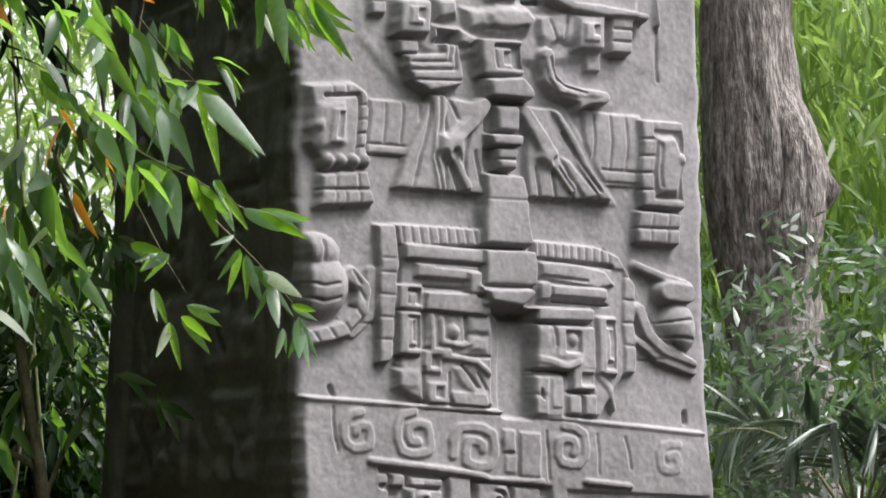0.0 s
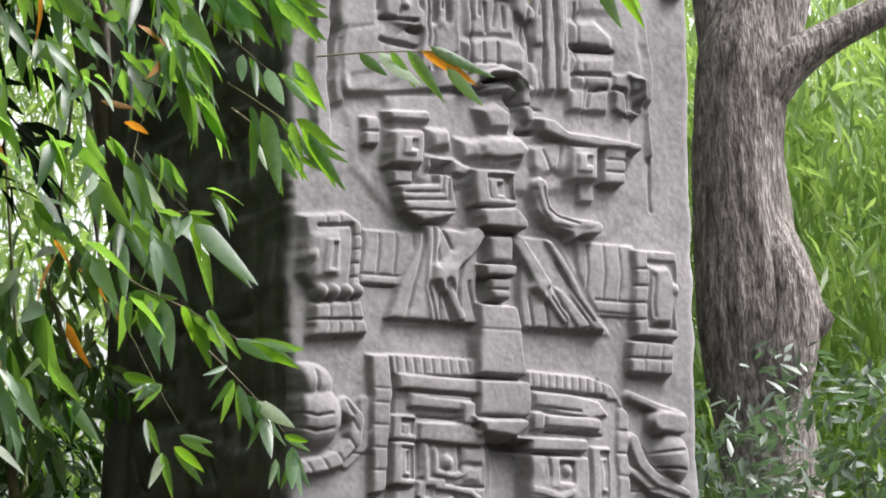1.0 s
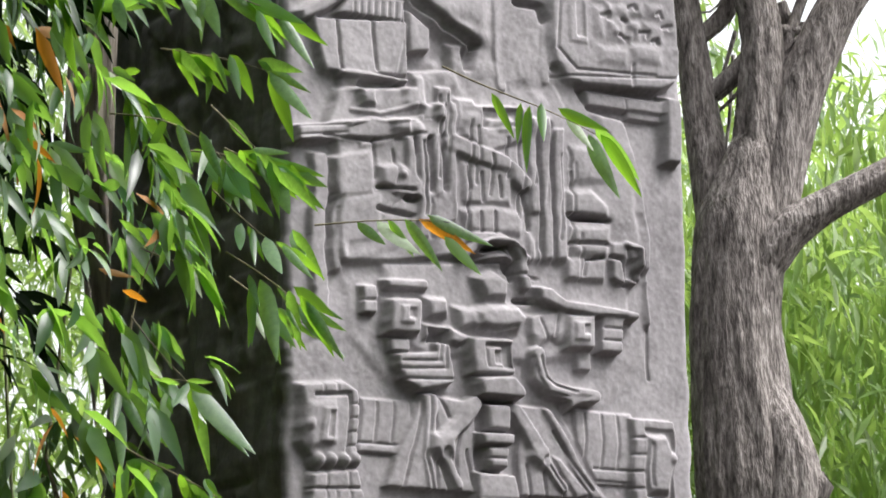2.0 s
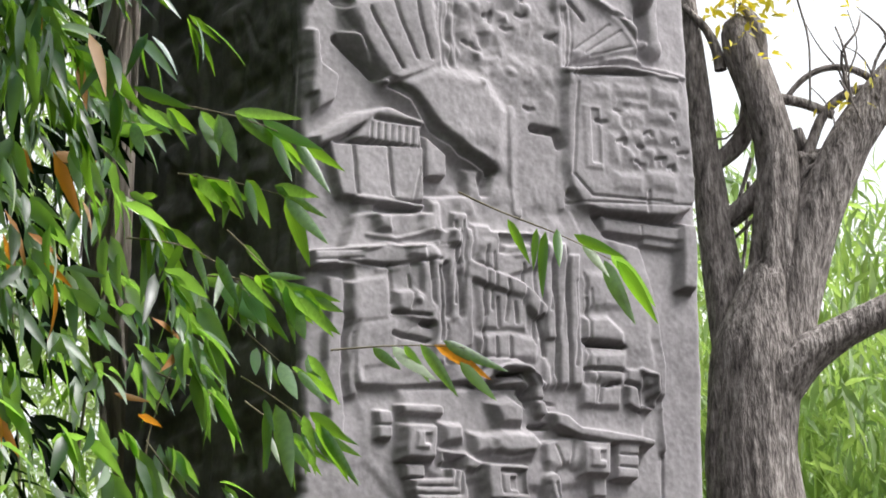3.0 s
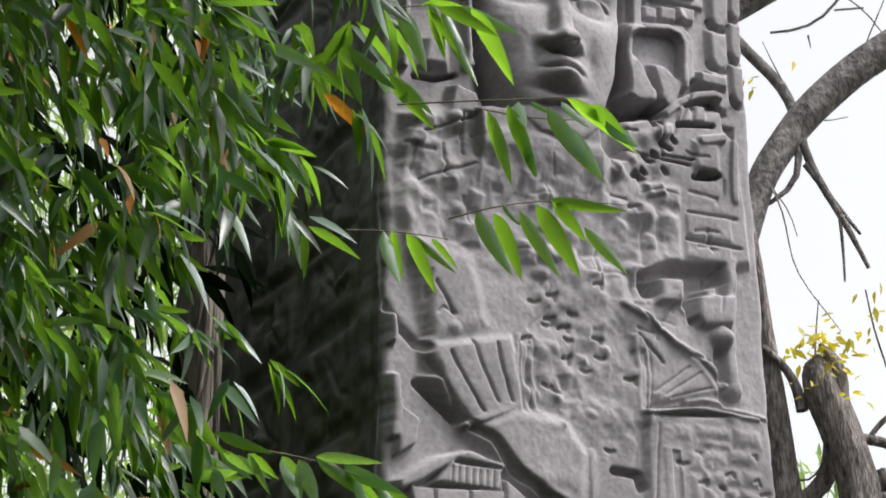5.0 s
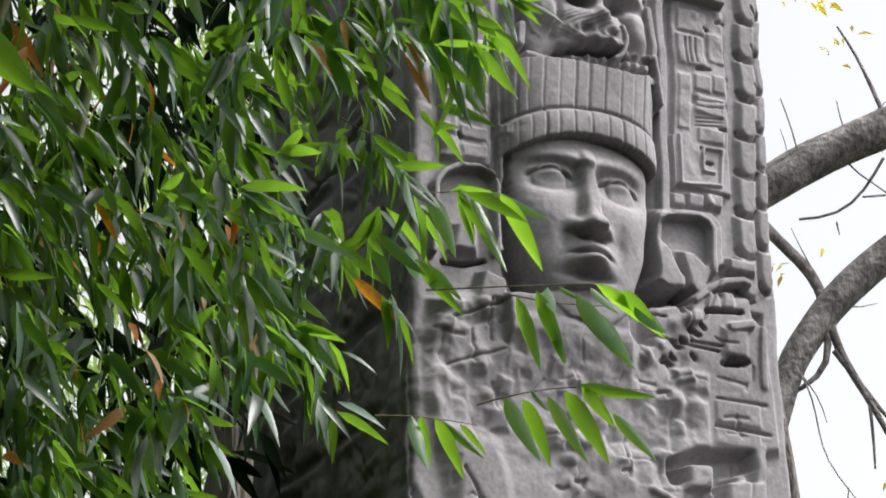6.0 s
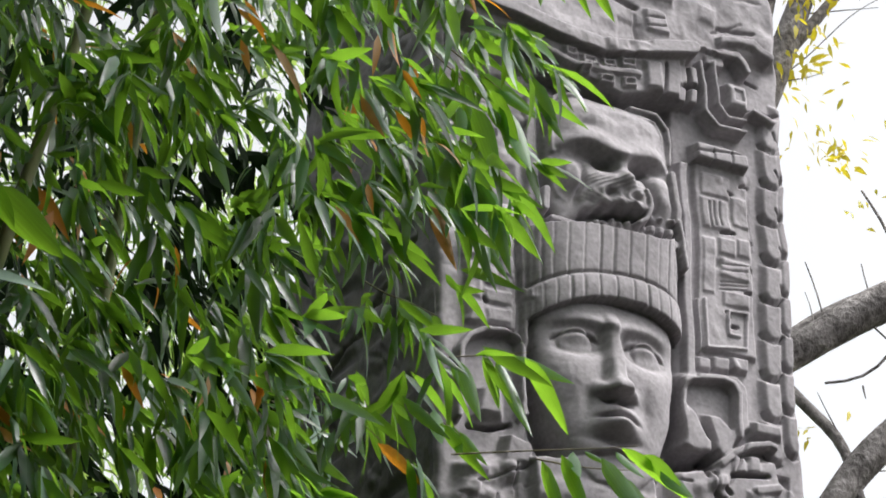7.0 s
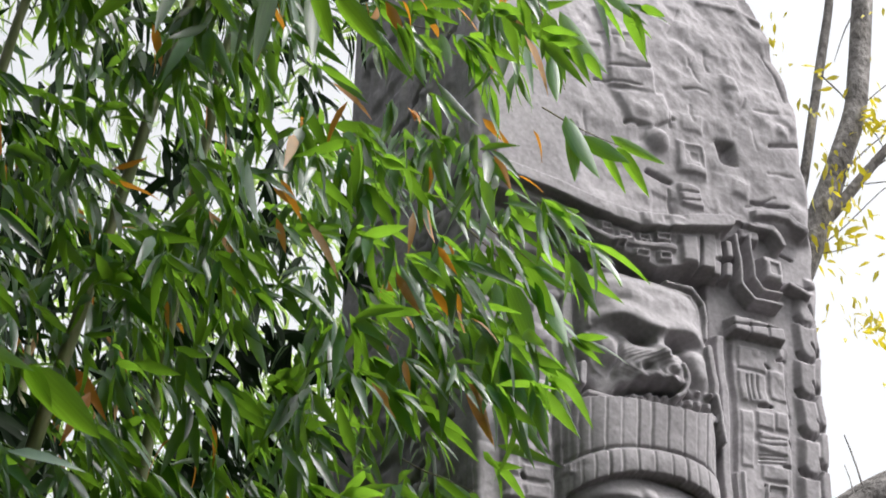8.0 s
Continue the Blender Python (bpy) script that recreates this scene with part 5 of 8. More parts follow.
front.line(-0.014, 0.007, 1.178, 6.767, 1.176, 6.667)
front.line(0.034, 0.015, 1.101, 6.35, 1.097, 6.153, 1.265, 6.176, 1.286, 6.327, 1.203, 6.323, 1.199, 6.225, 1.243, 6.226, mode="set")
front.line(0.032, 0.011, 1.072, 6.345, 1.068, 6.129, mode="set")
front.box(0.03, 1.082, 6.084, 0.059, 0.05, mode="set")
front.box(0.03, 1.155, 6.095, 0.072, 0.055, mode="set")
front.box(0.03, 1.236, 6.108, 0.077, 0.055, mode="set")
rubble(30, -0.012, 0.012, 0.011, 0.026, 1.068, 1.369, 6.096, 6.953, 0.8)
front.box(0.022, 0.198, 6.294, 0.206, 0.504, mode="set")
front.box(0.031, 0.131, 6.472, 0.064, 0.077, mode="set")
front.box(0.031, 0.2, 6.471, 0.055, 0.123, mode="set")
front.box(0.031, 0.263, 6.495, 0.051, 0.078, mode="set")
front.box(0.031, 0.131, 6.357, 0.064, 0.117, mode="set")
front.box(0.031, 0.23, 6.372, 0.106, 0.054, mode="set")
front.box(0.031, 0.197, 6.261, 0.05, 0.116, mode="set")
front.box(0.031, 0.259, 6.289, 0.055, 0.081, mode="set")
front.box(0.031, 0.129, 6.207, 0.059, 0.137, mode="set")
front.box(0.031, 0.226, 6.157, 0.11, 0.053, mode="set")
front.box(0.031, 0.135, 6.081, 0.054, 0.083, mode="set")
front.box(0.031, 0.226, 6.084, 0.1, 0.057, mode="set")
front.line(-0.03, 0.011, 0.174, 6.44, 0.178, 6.423)
front.line(-0.03, 0.011, 0.238, 6.347, 0.256, 6.349)
front.line(-0.03, 0.011, 0.168, 6.144, 0.175, 6.128)
rubble(24, -0.012, 0.012, 0.011, 0.026, 0.095, 0.299, 6.016, 6.566, 0.8)
front.line(0.04, 0.022, 0.326, 6.568, 0.334, 5.729, mode="set")

# worn folds, chips and pits over the body
rubble(60, -0.02, 0.02, 0.015, 0.037, 0.501, 0.937, 4.415, 5.002, 0.4)
rubble(14, -0.012, 0.012, 0.02, 0.04, 0.166, 0.921, 3.549, 4.104, 0.5)
rubble(30, -0.012, 0.012, 0.019, 0.041, 0.964, 1.436, 4.602, 5.17, 0.3)
front.line(-0.02, 0.015, 0.522, 4.897, 0.542, 4.888, 0.555, 4.894)
front.line(-0.02, 0.015, 0.577, 4.822, 0.597, 4.814, 0.61, 4.82)
front.line(-0.02, 0.015, 0.833, 4.347, 0.852, 4.338, 0.865, 4.344)
front.line(-0.02, 0.015, 0.602, 4.589, 0.621, 4.58, 0.634, 4.586)
front.line(-0.02, 0.015, 0.65, 4.778, 0.67, 4.77, 0.683, 4.776)
front.line(-0.02, 0.015, 0.776, 4.735, 0.796, 4.726, 0.809, 4.732)
front.line(-0.02, 0.015, 0.719, 4.68, 0.739, 4.671, 0.752, 4.677)
front.line(-0.02, 0.015, 0.565, 4.603, 0.585, 4.594, 0.598, 4.6)
front.line(-0.02, 0.015, 0.67, 4.872, 0.69, 4.863, 0.703, 4.869)
front.line(-0.02, 0.015, 1.056, 4.398, 1.075, 4.389, 1.089, 4.395)
front.line(-0.02, 0.015, 0.798, 4.415, 0.817, 4.406, 0.831, 4.412)
front.line(-0.016, 0.007, 0.473, 4.741, 0.481, 4.507)
front.line(-0.016, 0.007, 0.503, 4.745, 0.511, 4.511)
front.line(-0.016, 0.007, 0.529, 4.75, 0.536, 4.515)
front.line(-0.014, 0.007, 0.966, 4.78, 0.973, 4.541)
front.line(-0.014, 0.007, 0.984, 4.783, 0.991, 4.543)
front.line(-0.022, 0.009, 0.512, 3.984, 0.519, 3.848, 0.507, 3.711)
front.line(-0.022, 0.009, 0.541, 3.987, 0.548, 3.842, 0.535, 3.696)
front.line(-0.022, 0.009, 0.624, 3.912, 0.63, 3.762, 0.617, 3.611)
front.line(-0.022, 0.009, 0.653, 3.896, 0.66, 3.803, 0.648, 3.708)
front.line(-0.022, 0.009, 0.704, 3.808, 0.711, 3.743, 0.699, 3.676)
front.line(-0.022, 0.009, 0.768, 3.872, 0.776, 3.806, 0.764, 3.739)
front.line(-0.022, 0.009, 0.818, 3.897, 0.823, 3.755, 0.809, 3.612)
front.line(-0.022, 0.009, 0.876, 3.923, 0.883, 3.828, 0.87, 3.731)
front.line(-0.022, 0.009, 0.971, 3.838, 0.976, 3.695, 0.961, 3.552)
front.line(-0.022, 0.009, 1.013, 3.785, 1.018, 3.643, 1.003, 3.499)
front.line(-0.022, 0.009, 0.282, 3.816, 0.289, 3.752, 0.279, 3.687)
front.line(-0.022, 0.009, 0.352, 3.787, 0.36, 3.732, 0.349, 3.676)
front.line(0.018, 0.017, 0.182, 3.851, 0.262, 3.879, 0.343, 3.877, 0.446, 3.904, mode="add")
front.line(0.016, 0.015, 0.202, 3.905, 0.303, 3.902, 0.426, 3.943, mode="add")
front.line(-0.022, 0.011, 0.101, 3.807, 0.276, 3.809, 0.46, 3.853)
front.line(-0.04, 0.017, 0.291, 3.593, 0.422, 3.58)
front.line(-0.035, 0.015, 1.006, 3.547, 1.147, 3.555)
front.line(0.03, 0.022, 0.648, 3.502, 0.711, 3.524, 0.795, 3.521, 0.84, 3.473, mode="add")
front.line(-0.04, 0.015, 0.637, 3.45, 0.76, 3.466, 0.791, 3.428)
front.line(0.03, 0.021, 1.217, 3.561, 1.267, 3.551, 1.286, 3.457, mode="add")
front.line(-0.04, 0.015, 1.163, 3.516, 1.207, 3.511, 1.226, 3.427)
front.line(0.03, 0.026, 0.884, 4.942, 0.996, 4.899, 1.084, 4.832, 1.197, 4.788, 1.285, 4.71, mode="add")
front.line(-0.03, 0.013, 0.952, 4.842, 1.039, 4.754)
front.line(0.02, 0.015, 1.004, 4.587, 1.189, 4.641, 1.373, 4.636, 1.49, 4.624, mode="add")
front.line(0.02, 0.013, 1.003, 4.561, 1.187, 4.612, 1.371, 4.607, mode="add")
cracks(50, 0.015, 0.03, 1.34, 4.76, 5.67)
cracks(14, 0.012, 0.13, 1.32, 3.37, 4.13)

# the great face, its cap and the beast over it
front.poly(-0.03, 0.345, 5.48, 0.93, 5.48, 0.985, 6.2, 0.985, 7.10, 0.36, 7.13, soft=0.04, mode="set")
front.line(0.03, 0.05, 0.368, 6.1, 0.372, 7.0, mode="max")
carve_face()
carve_cap(0.652, 6.195, 6.490, 0.322, 0.125, 15)
carve_beast()
front.line(0.085, 0.030, 0.42, 6.500, 0.55, 6.490, 0.64, 6.485, mode="max")
front.line(0.085, 0.030, 0.80, 6.515, 0.95, 6.500, mode="max")
for u in (0.835, 0.872, 0.912):
    front.box(0.10, u, 6.545, 0.030, 0.034, soft=0.010, mode="set")
front.dome(0.105, 0.875, 6.593, 0.024, 0.018)
front.dome(0.105, 0.925, 6.597, 0.024, 0.018)
front.line(0.13, 0.026, 0.805, 6.68, 0.822, 6.62, 0.800, 6.565, 0.770, 6.545, mode="max")
front.line(0.10, 0.026, 0.955, 6.60, 0.968, 6.52, 0.985, 6.42, mode="max")
front.line(-0.05, 0.016, 0.945, 6.48, 0.972, 6.40)
front.line(0.075, 0.040, 0.405, 6.615, 0.400, 6.545, mode="max")
front.line(0.070, 0.030, 0.430, 6.74, 0.425, 6.66, 0.455, 6.61, 0.485, 6.595, mode="max")
front.line(0.075, 0.024, 0.440, 6.78, 0.428, 6.93, 0.445, 7.005, 0.490, 7.035, 0.560, 7.035, mode="max")
front.line(0.070, 0.014, 0.480, 6.90, 0.484, 6.975, 0.525, 7.000, mode="max")
front.line(0.080, 0.022, 0.780, 7.050, 0.890, 7.045, 0.935, 6.985, 0.940, 6.84, mode="max")
front.line(0.075, 0.016, 0.815, 7.020, 0.880, 7.010, 0.903, 6.965, 0.908, 6.86, mode="max")
front.line(0.090, 0.036, 0.948, 6.80, 0.955, 6.70, 0.955, 6.60, mode="max")
# hanging feathers along the edge, one over the other
DROP = ((-0.045, 0.08), (0.045, 0.08), (0.045, -0.04), (0.027, -0.072), (0, -0.082), (-0.027, -0.072), (-0.045, -0.04))
for i in range(9):
    v = 5.83 + 0.163 * i
    for u, w, k in ((1.368 + 0.052 * (v - 5.83), 1.0, 0.030), (1.455 + 0.02 * (v - 5.83), 0.75, 0.024)):
        q = v + (0.05 if w < 1 else 0) + rng.uniform(-0.008, 0.008)
        front.poly(k, *[c for x, y in DROP for c in (u + x * w, q + y)], soft=0.03, mode="max")
        front.line(-0.014, 0.012, u - 0.045 * w, q - 0.05, u - 0.027 * w, q - 0.08, u, q - 0.09, u + 0.027 * w, q - 0.08, u + 0.045 * w, q - 0.05)

# serpent bar
front.poly(0.051, 0.066, 7.212, 0.352, 7.19, 0.968, 7.203, 1.158, 7.404, 1.472, 7.436, 1.476, 7.879, 1.619, 8.655, 0.438, 8.329, 0.025, 7.858, soft=0.05, mode="set")
front.poly(-0.05, 0.02, 7.14, 0.40, 7.10, 0.60, 7.06, 0.99, 7.06, 0.99, 7.14, 0.74, 7.16, 0.30, 7.22, 0.02, 7.24, soft=0.02, mode="set")
front.poly(0.095, 0.02, 7.36, 0.26, 7.335, 0.46, 7.285, 0.63, 7.275, 0.83, 7.32, 1.04, 7.37, 1.00, 7.135, 0.88, 7.125, 0.74, 7.075, 0.60, 7.105, 0.46, 7.125, 0.38, 7.185, 0.26, 7.235, 0.02, 7.25, soft=0.03, mode="set")
front.line(0.15, 0.075, 0.02, 7.335, 0.26, 7.308, 0.46, 7.262, 0.63, 7.252, 0.83, 7.297, 1.03, 7.347, mode="max")
front.line(0.115, 0.030, 0.40, 7.185, 0.52, 7.150, 0.66, 7.165, 0.80, 7.185, mode="max")
for u, v, w in ((0.50, 7.20, 0.06), (0.58, 7.185, 0.07), (0.67, 7.20, 0.06), (0.75, 7.22, 0.07), (0.56, 7.135, 0.05), (0.66, 7.125, 0.07), (0.76, 7.14, 0.06)):
    front.frame_box(0.022, u, v, w, 0.042, 0.012, 8)
front.box(0.115, 0.865, 7.20, 0.075, 0.12, 6, 0.02, "set")
front.line(-0.03, 0.012, 0.925, 7.27, 0.922, 7.14)
rubble(18, -0.02, 0.02, 0.02, 0.045, 0.45, 0.84, 7.12, 7.28, 0.6)
front.box(0.076, 1.011, 7.254, 0.041, 0.084, mode="set")
front.box(0.076, 1.062, 7.264, 0.041, 0.082, mode="set")
front.box(0.076, 1.006, 7.164, 0.041, 0.071, mode="set")
front.box(0.076, 1.057, 7.172, 0.041, 0.071, mode="set")
front.box(0.051, 1.175, 7.37, 0.091, 0.052, mode="set")
front.line(0.076, 0.024, 1.1, 7.336, 1.114, 7.127, 1.171, 7.072, 1.293, 7.078, mode="set")
front.line(0.067, 0.021, 1.166, 7.359, 1.174, 7.177, 1.219, 7.129, 1.303, 7.135, mode="set")
front.box(0.063, 1.264, 7.229, 0.099, 0.115, mode="set")
front.box(0.073, 1.259, 7.226, 0.076, 0.082, mode="set")
front.box(0.06, 1.267, 7.235, 0.044, 0.051, soft=0.008, mode="set")
front.line(0.082, 0.034, 1.165, 7.408, 1.268, 7.415, 1.315, 7.351, mode="set")
front.line(0.063, 0.026, 1.34, 7.191, 1.431, 7.164, mode="set")
front.line(-0.033, 0.013, 1.346, 7.349, 1.397, 7.337)
front.line(-0.033, 0.013, 1.341, 7.214, 1.466, 7.22)
front.box(0.073, 1.18, 6.95, 0.235, 0.072, mode="set")
front.line(-0.017, 0.007, 1.064, 6.944, 1.298, 6.977)
front.line(-0.017, 0.007, 1.14, 6.963, 1.137, 6.909)
front.line(-0.017, 0.007, 1.221, 6.973, 1.217, 6.919)
front.line(0.088, 0.037, 1.071, 7.4, 1.217, 7.47, 1.348, 7.484, 1.422, 7.44, mode="set")

# worn crown of glyphs
front.box(0.076, 0.926, 7.648, 0.124, 0.143, mode="set")
front.box(0.057, 0.938, 7.662, 0.082, 0.101, soft=0.008, mode="set")
front.box(0.07, 0.931, 7.65, 0.069, 0.074, mode="set")
front.box(0.054, 0.942, 7.662, 0.037, 0.042, soft=0.008, mode="set")
front.box(0.076, 0.915, 7.473, 0.098, 0.104, mode="set")
front.line(-0.022, 0.007, 0.873, 7.479, 0.96, 7.495)
front.line(-0.022, 0.007, 0.871, 7.44, 0.958, 7.458)
front.box(0.063, 0.947, 7.816, 0.102, 0.081, mode="set")
front.box(-0.02, 1.103, 7.726, 0.076, 0.102, soft=0.02, mode="set")
front.box(-0.01, 1.107, 7.575, 0.084, 0.053, mode="set")
front.dome(0.101, 0.777, 7.693, 0.067, 0.064)
front.line(-0.055, 0.026, 0.646, 7.739, 0.775, 7.757, 0.858, 7.812)
front.line(-0.044, 0.022, 0.734, 7.545, 0.834, 7.521)
front.box(0.057, 0.666, 7.683, 0.047, 0.118, mode="set")
front.box(0.082, 0.685, 8.058, 0.213, 0.33, soft=0.02, mode="set")
front.box(0.094, 0.702, 8.101, 0.158, 0.138, mode="set")
front.box(0.076, 0.715, 8.117, 0.113, 0.089, soft=0.008, mode="set")
front.box(0.088, 0.702, 8.107, 0.063, 0.067, mode="set")
front.line(-0.028, 0.009, 0.585, 7.98, 0.776, 8.026)
front.line(-0.028, 0.009, 0.512, 7.903, 0.72, 7.923)
front.poly(0.076, 0.591, 7.877, 0.827, 7.919, 0.868, 7.799, 0.758, 7.73, 0.657, 7.74, soft=0.03, mode="set")
front.line(0.076, 0.037, 0.579, 8.269, 0.603, 8.19, 0.685, 8.192, mode="set")
front.line(0.063, 0.03, 0.416, 8.082, 0.547, 8.08, mode="set")
front.box(0.057, 1.104, 7.515, 0.17, 0.21, soft=0.02, mode="set")
front.box(0.051, 1.327, 7.964, 0.171, 0.262, soft=0.03, mode="set")
front.line(-0.033, 0.015, 1.317, 7.815, 1.459, 7.864)
front.line(-0.033, 0.015, 1.199, 7.525, 1.357, 7.537)
front.line(-0.022, 0.011, 1.423, 8.285, 1.451, 8.07)
rubble(46, -0.018, 0.024, 0.04, 0.09, 0.39, 1.849, 7.362, 8.667, 0.5)
rubble(16, -0.018, 0.024, 0.04, 0.09, 0.847, 1.539, 7.848, 8.597, 0.4)
front.line(0.07, 0.03, 1.16, 8.474, 1.346, 8.487, 1.466, 8.453, mode="set")
rubble(50, -0.02, 0.03, 0.03, 0.075, 0.006, 0.343, 6.176, 7.289, 0.6)
cracks(22, 0.014, 0.3, 1.3, 7.3, 8.5)


# ---- put the stone together: front, flanks, back, foot and a domed top
def finish_stela():
    stone = tagged(new("stela"), "tall grey carved stone monument with deep ancient relief figures", "stone monument")
    stone.location = Vector(CORNER)
    nu, nv = len(front.u), len(front.v)
    h = blurred(0.92 * front.h, 1)
    worn = np.interp(front.v, [2.2, 2.6, 4.2, 4.5, 5.4, 5.6, 7.4, 7.7], [0.0, 0.15, 0.15, 0.4, 0.4, 0.0, 0.0, 0.65])[:, None]
    h = h * (1 - worn) + worn * blurred(h, 14)
    # the lower bands are cut shallower, with their edges undercut
    full = h
    h = h * np.interp(front.v, [2.0, 3.0, 5.2, 5.6, 7.2, 7.6], [0.52, 0.52, 0.56, 1.0, 1.0, 0.75])[:, None]
    slip = blurred(full - h, 3)
    h += 0.005 * soft_noise(nu, nv, 60) + 0.0016 * soft_noise(nu, nv, 17) + 0.0009 * soft_noise(nu, nv, 6) + 0.0005 * soft_noise(nu, nv, 2.5)
    uu, vv = np.meshgrid(front.u, front.v)
    edge = np.minimum(uu, 1.5 - uu)
    k = np.clip(edge / 0.03, 0, 1)
    h = h * np.clip(edge / 0.022, 0, 1) - 0.03 * (1 - np.sqrt(1 - (1 - k) ** 2))
    lean = np.interp(vv, [V0, 8.0, V1], [0, 0, -0.10])
    s = uu / 1.5
    wob = 0.006 * soft_noise(2, nv, 24)[:, :1] * s + (0.008 * soft_noise(2, nv, 40) + 0.004 * soft_noise(2, nv, 11) + 0.002 * soft_noise(2, nv, 5))[:, :1] * (1 - s)
    x = s * width_at(vv) + wob + math.tan(THETA) * slip * k

    def add(name, grid_u, grid_n, grid_v, flip=False, label=""):
        rows, cols = grid_v.shape
        p = grid_u[..., None] * ACROSS + grid_n[..., None] * OUT + grid_v[..., None] * UP
        part(name, mesh_of(name, p.reshape(-1, 3), grid_faces(cols, rows, 0, flip), STONE), stone, label)

    add("carved_front", x, h + lean, vv + 0.10 * (vv - 1.6) * slip * k, label="front carved with a crowned face, masks and glyphs")
    # left flank, blocks of glyphs in low relief
    flank = Relief(0.0, 1.5, V0, V1, 0.0105)
    carve_flank(flank)
    fh = blurred(flank.h, 1) + 0.010 * soft_noise(len(flank.u), len(flank.v), 18) + 0.006 * soft_noise(len(flank.u), len(flank.v), 5)
    fu, fv = np.meshgrid(flank.u, flank.v)
    e = np.clip(np.minimum(fu, 1.5 - fu) / 0.04, 0, 1)
    fh = fh * e
    f_lean = np.interp(fv, [V0, 8.0, V1], [0, 0, -0.10])
    fs = fu / 1.5
    add("carved_side", -fh + np.interp(fv, front.v, wob[:, 0]) * (1 - fs), -0.03 * (1 - e) * (fs < 0.5) + f_lean * (1 - fs) - fs * depth_at(fv), fv, True)
    # right flank and back, plain
    bv = np.linspace(V0, V1, 73)
    s2, v2 = np.meshgrid(np.linspace(0, 1, 9), bv)
    ln = np.interp(v2, [V0, 8.0, V1], [0, 0, -0.10])
    add("plain_side", width_at(v2) + np.interp(v2, front.v, wob[:, -1]) * (1 - s2), ln * (1 - s2) - 0.03 * (s2 < 0.05) - s2 * depth_at(v2), v2)
    add("back", s2 * width_at(v2), -depth_at(v2), v2, True)
    # foot of the shaft
    s3, v3 = np.meshgrid(np.linspace(0, 1, 9), np.linspace(0, V0, 9))
    add("foot_front", s3 * width_at(v3), 0 * s3, v3)
    add("foot_side", s3 * 0, -s3 * depth_at(v3), v3, True)
    add("foot_side", width_at(v3), -s3 * depth_at(v3), v3)
    add("foot_back", s3 * width_at(v3), -depth_at(v3), v3, True)
    # rounded cap
    a, b = np.meshgrid(np.linspace(0, 1, 25), np.linspace(0, 1, 25))
    rise = 0.30 * (np.clip(np.sin(a * math.pi), 0, 1) * np.clip(np.sin(b * math.pi), 0, 1)) ** 0.5
    add("crown", a * width_at(V1), -0.10 * (1 - b) - b * depth_at(V1), V1 + rise)
    return stone


def carve_flank(flank):
    """Worn double columns of glyph blocks in low relief behind a plain border."""
    flank.box(-0.018, 0.78, 5.1, 1.16, 6.75, soft=0.02)
    flank.line(-0.012, 0.016, 0.10, 2.0, 0.10, 8.5)
    v = 1.95
    while v < 8.4:
        tall = rng.uniform(0.30, 0.38)
        for col in (0.50, 1.06):
            u = col + rng.uniform(-0.02, 0.02)
            flank.box(0.016, u, v, 0.46 * rng.uniform(0.9, 1.05), tall * 0.86, rng.uniform(-2, 2), 0.03)
            for _ in range(7):
                flank.box(rng.uniform(-0.016, 0.016), u + rng.uniform(-0.18, 0.18), v + rng.uniform(-0.12, 0.12), rng.uniform(0.04, 0.16), rng.uniform(0.03, 0.12), rng.uniform(-15, 15), 0.018)
            for _ in range(2):
                a, w = rng.uniform(-0.2, 0.1), rng.uniform(-0.6, 0.6)
                flank.line(-0.012, 0.013, u + a, v - 0.08, u + a + 0.08, v + 0.1 * w, u + a + 0.2, v + 0.1)
        v += tall
    # long slanting cracks high up
    for v, rise in ((6.2, 0.3), (6.75, 0.35), (7.2, 0.28), (7.9, 0.3)):
        flank.line(-0.032, 0.018, 0.15, v + rise, 0.5, v + 0.55 * rise, 0.8, v + 0.3 * rise, 1.35, v)


stela = finish_stela()

# ---- ground and plinth
g = 3000.0
rings = np.array([0, 2, 4, 7, 11, 16, 24, 40, 80, 200, 800, g])
angs = np.linspace(0, 2 * math.pi, 73)[:-1]
gv = [(r * math.cos(t), 8 + r * math.sin(t), 0.0 if r < 3 else -0.03 + 0.05 * noise.noise(Vector((r * math.cos(t) * 0.3, r * math.sin(t) * 0.3, 0)))) for r in rings for t in angs]
gf = [(i * 72 + j, i * 72 + (j + 1) % 72, (i + 1) * 72 + (j + 1) % 72, (i + 1) * 72 + j) for i in range(len(rings) - 1) for j in range(72)]
ground = tagged(new("ground", mesh_of("ground", gv, gf, SOIL)), "dark soil strewn with leaf litter", "ground", kind="structure")


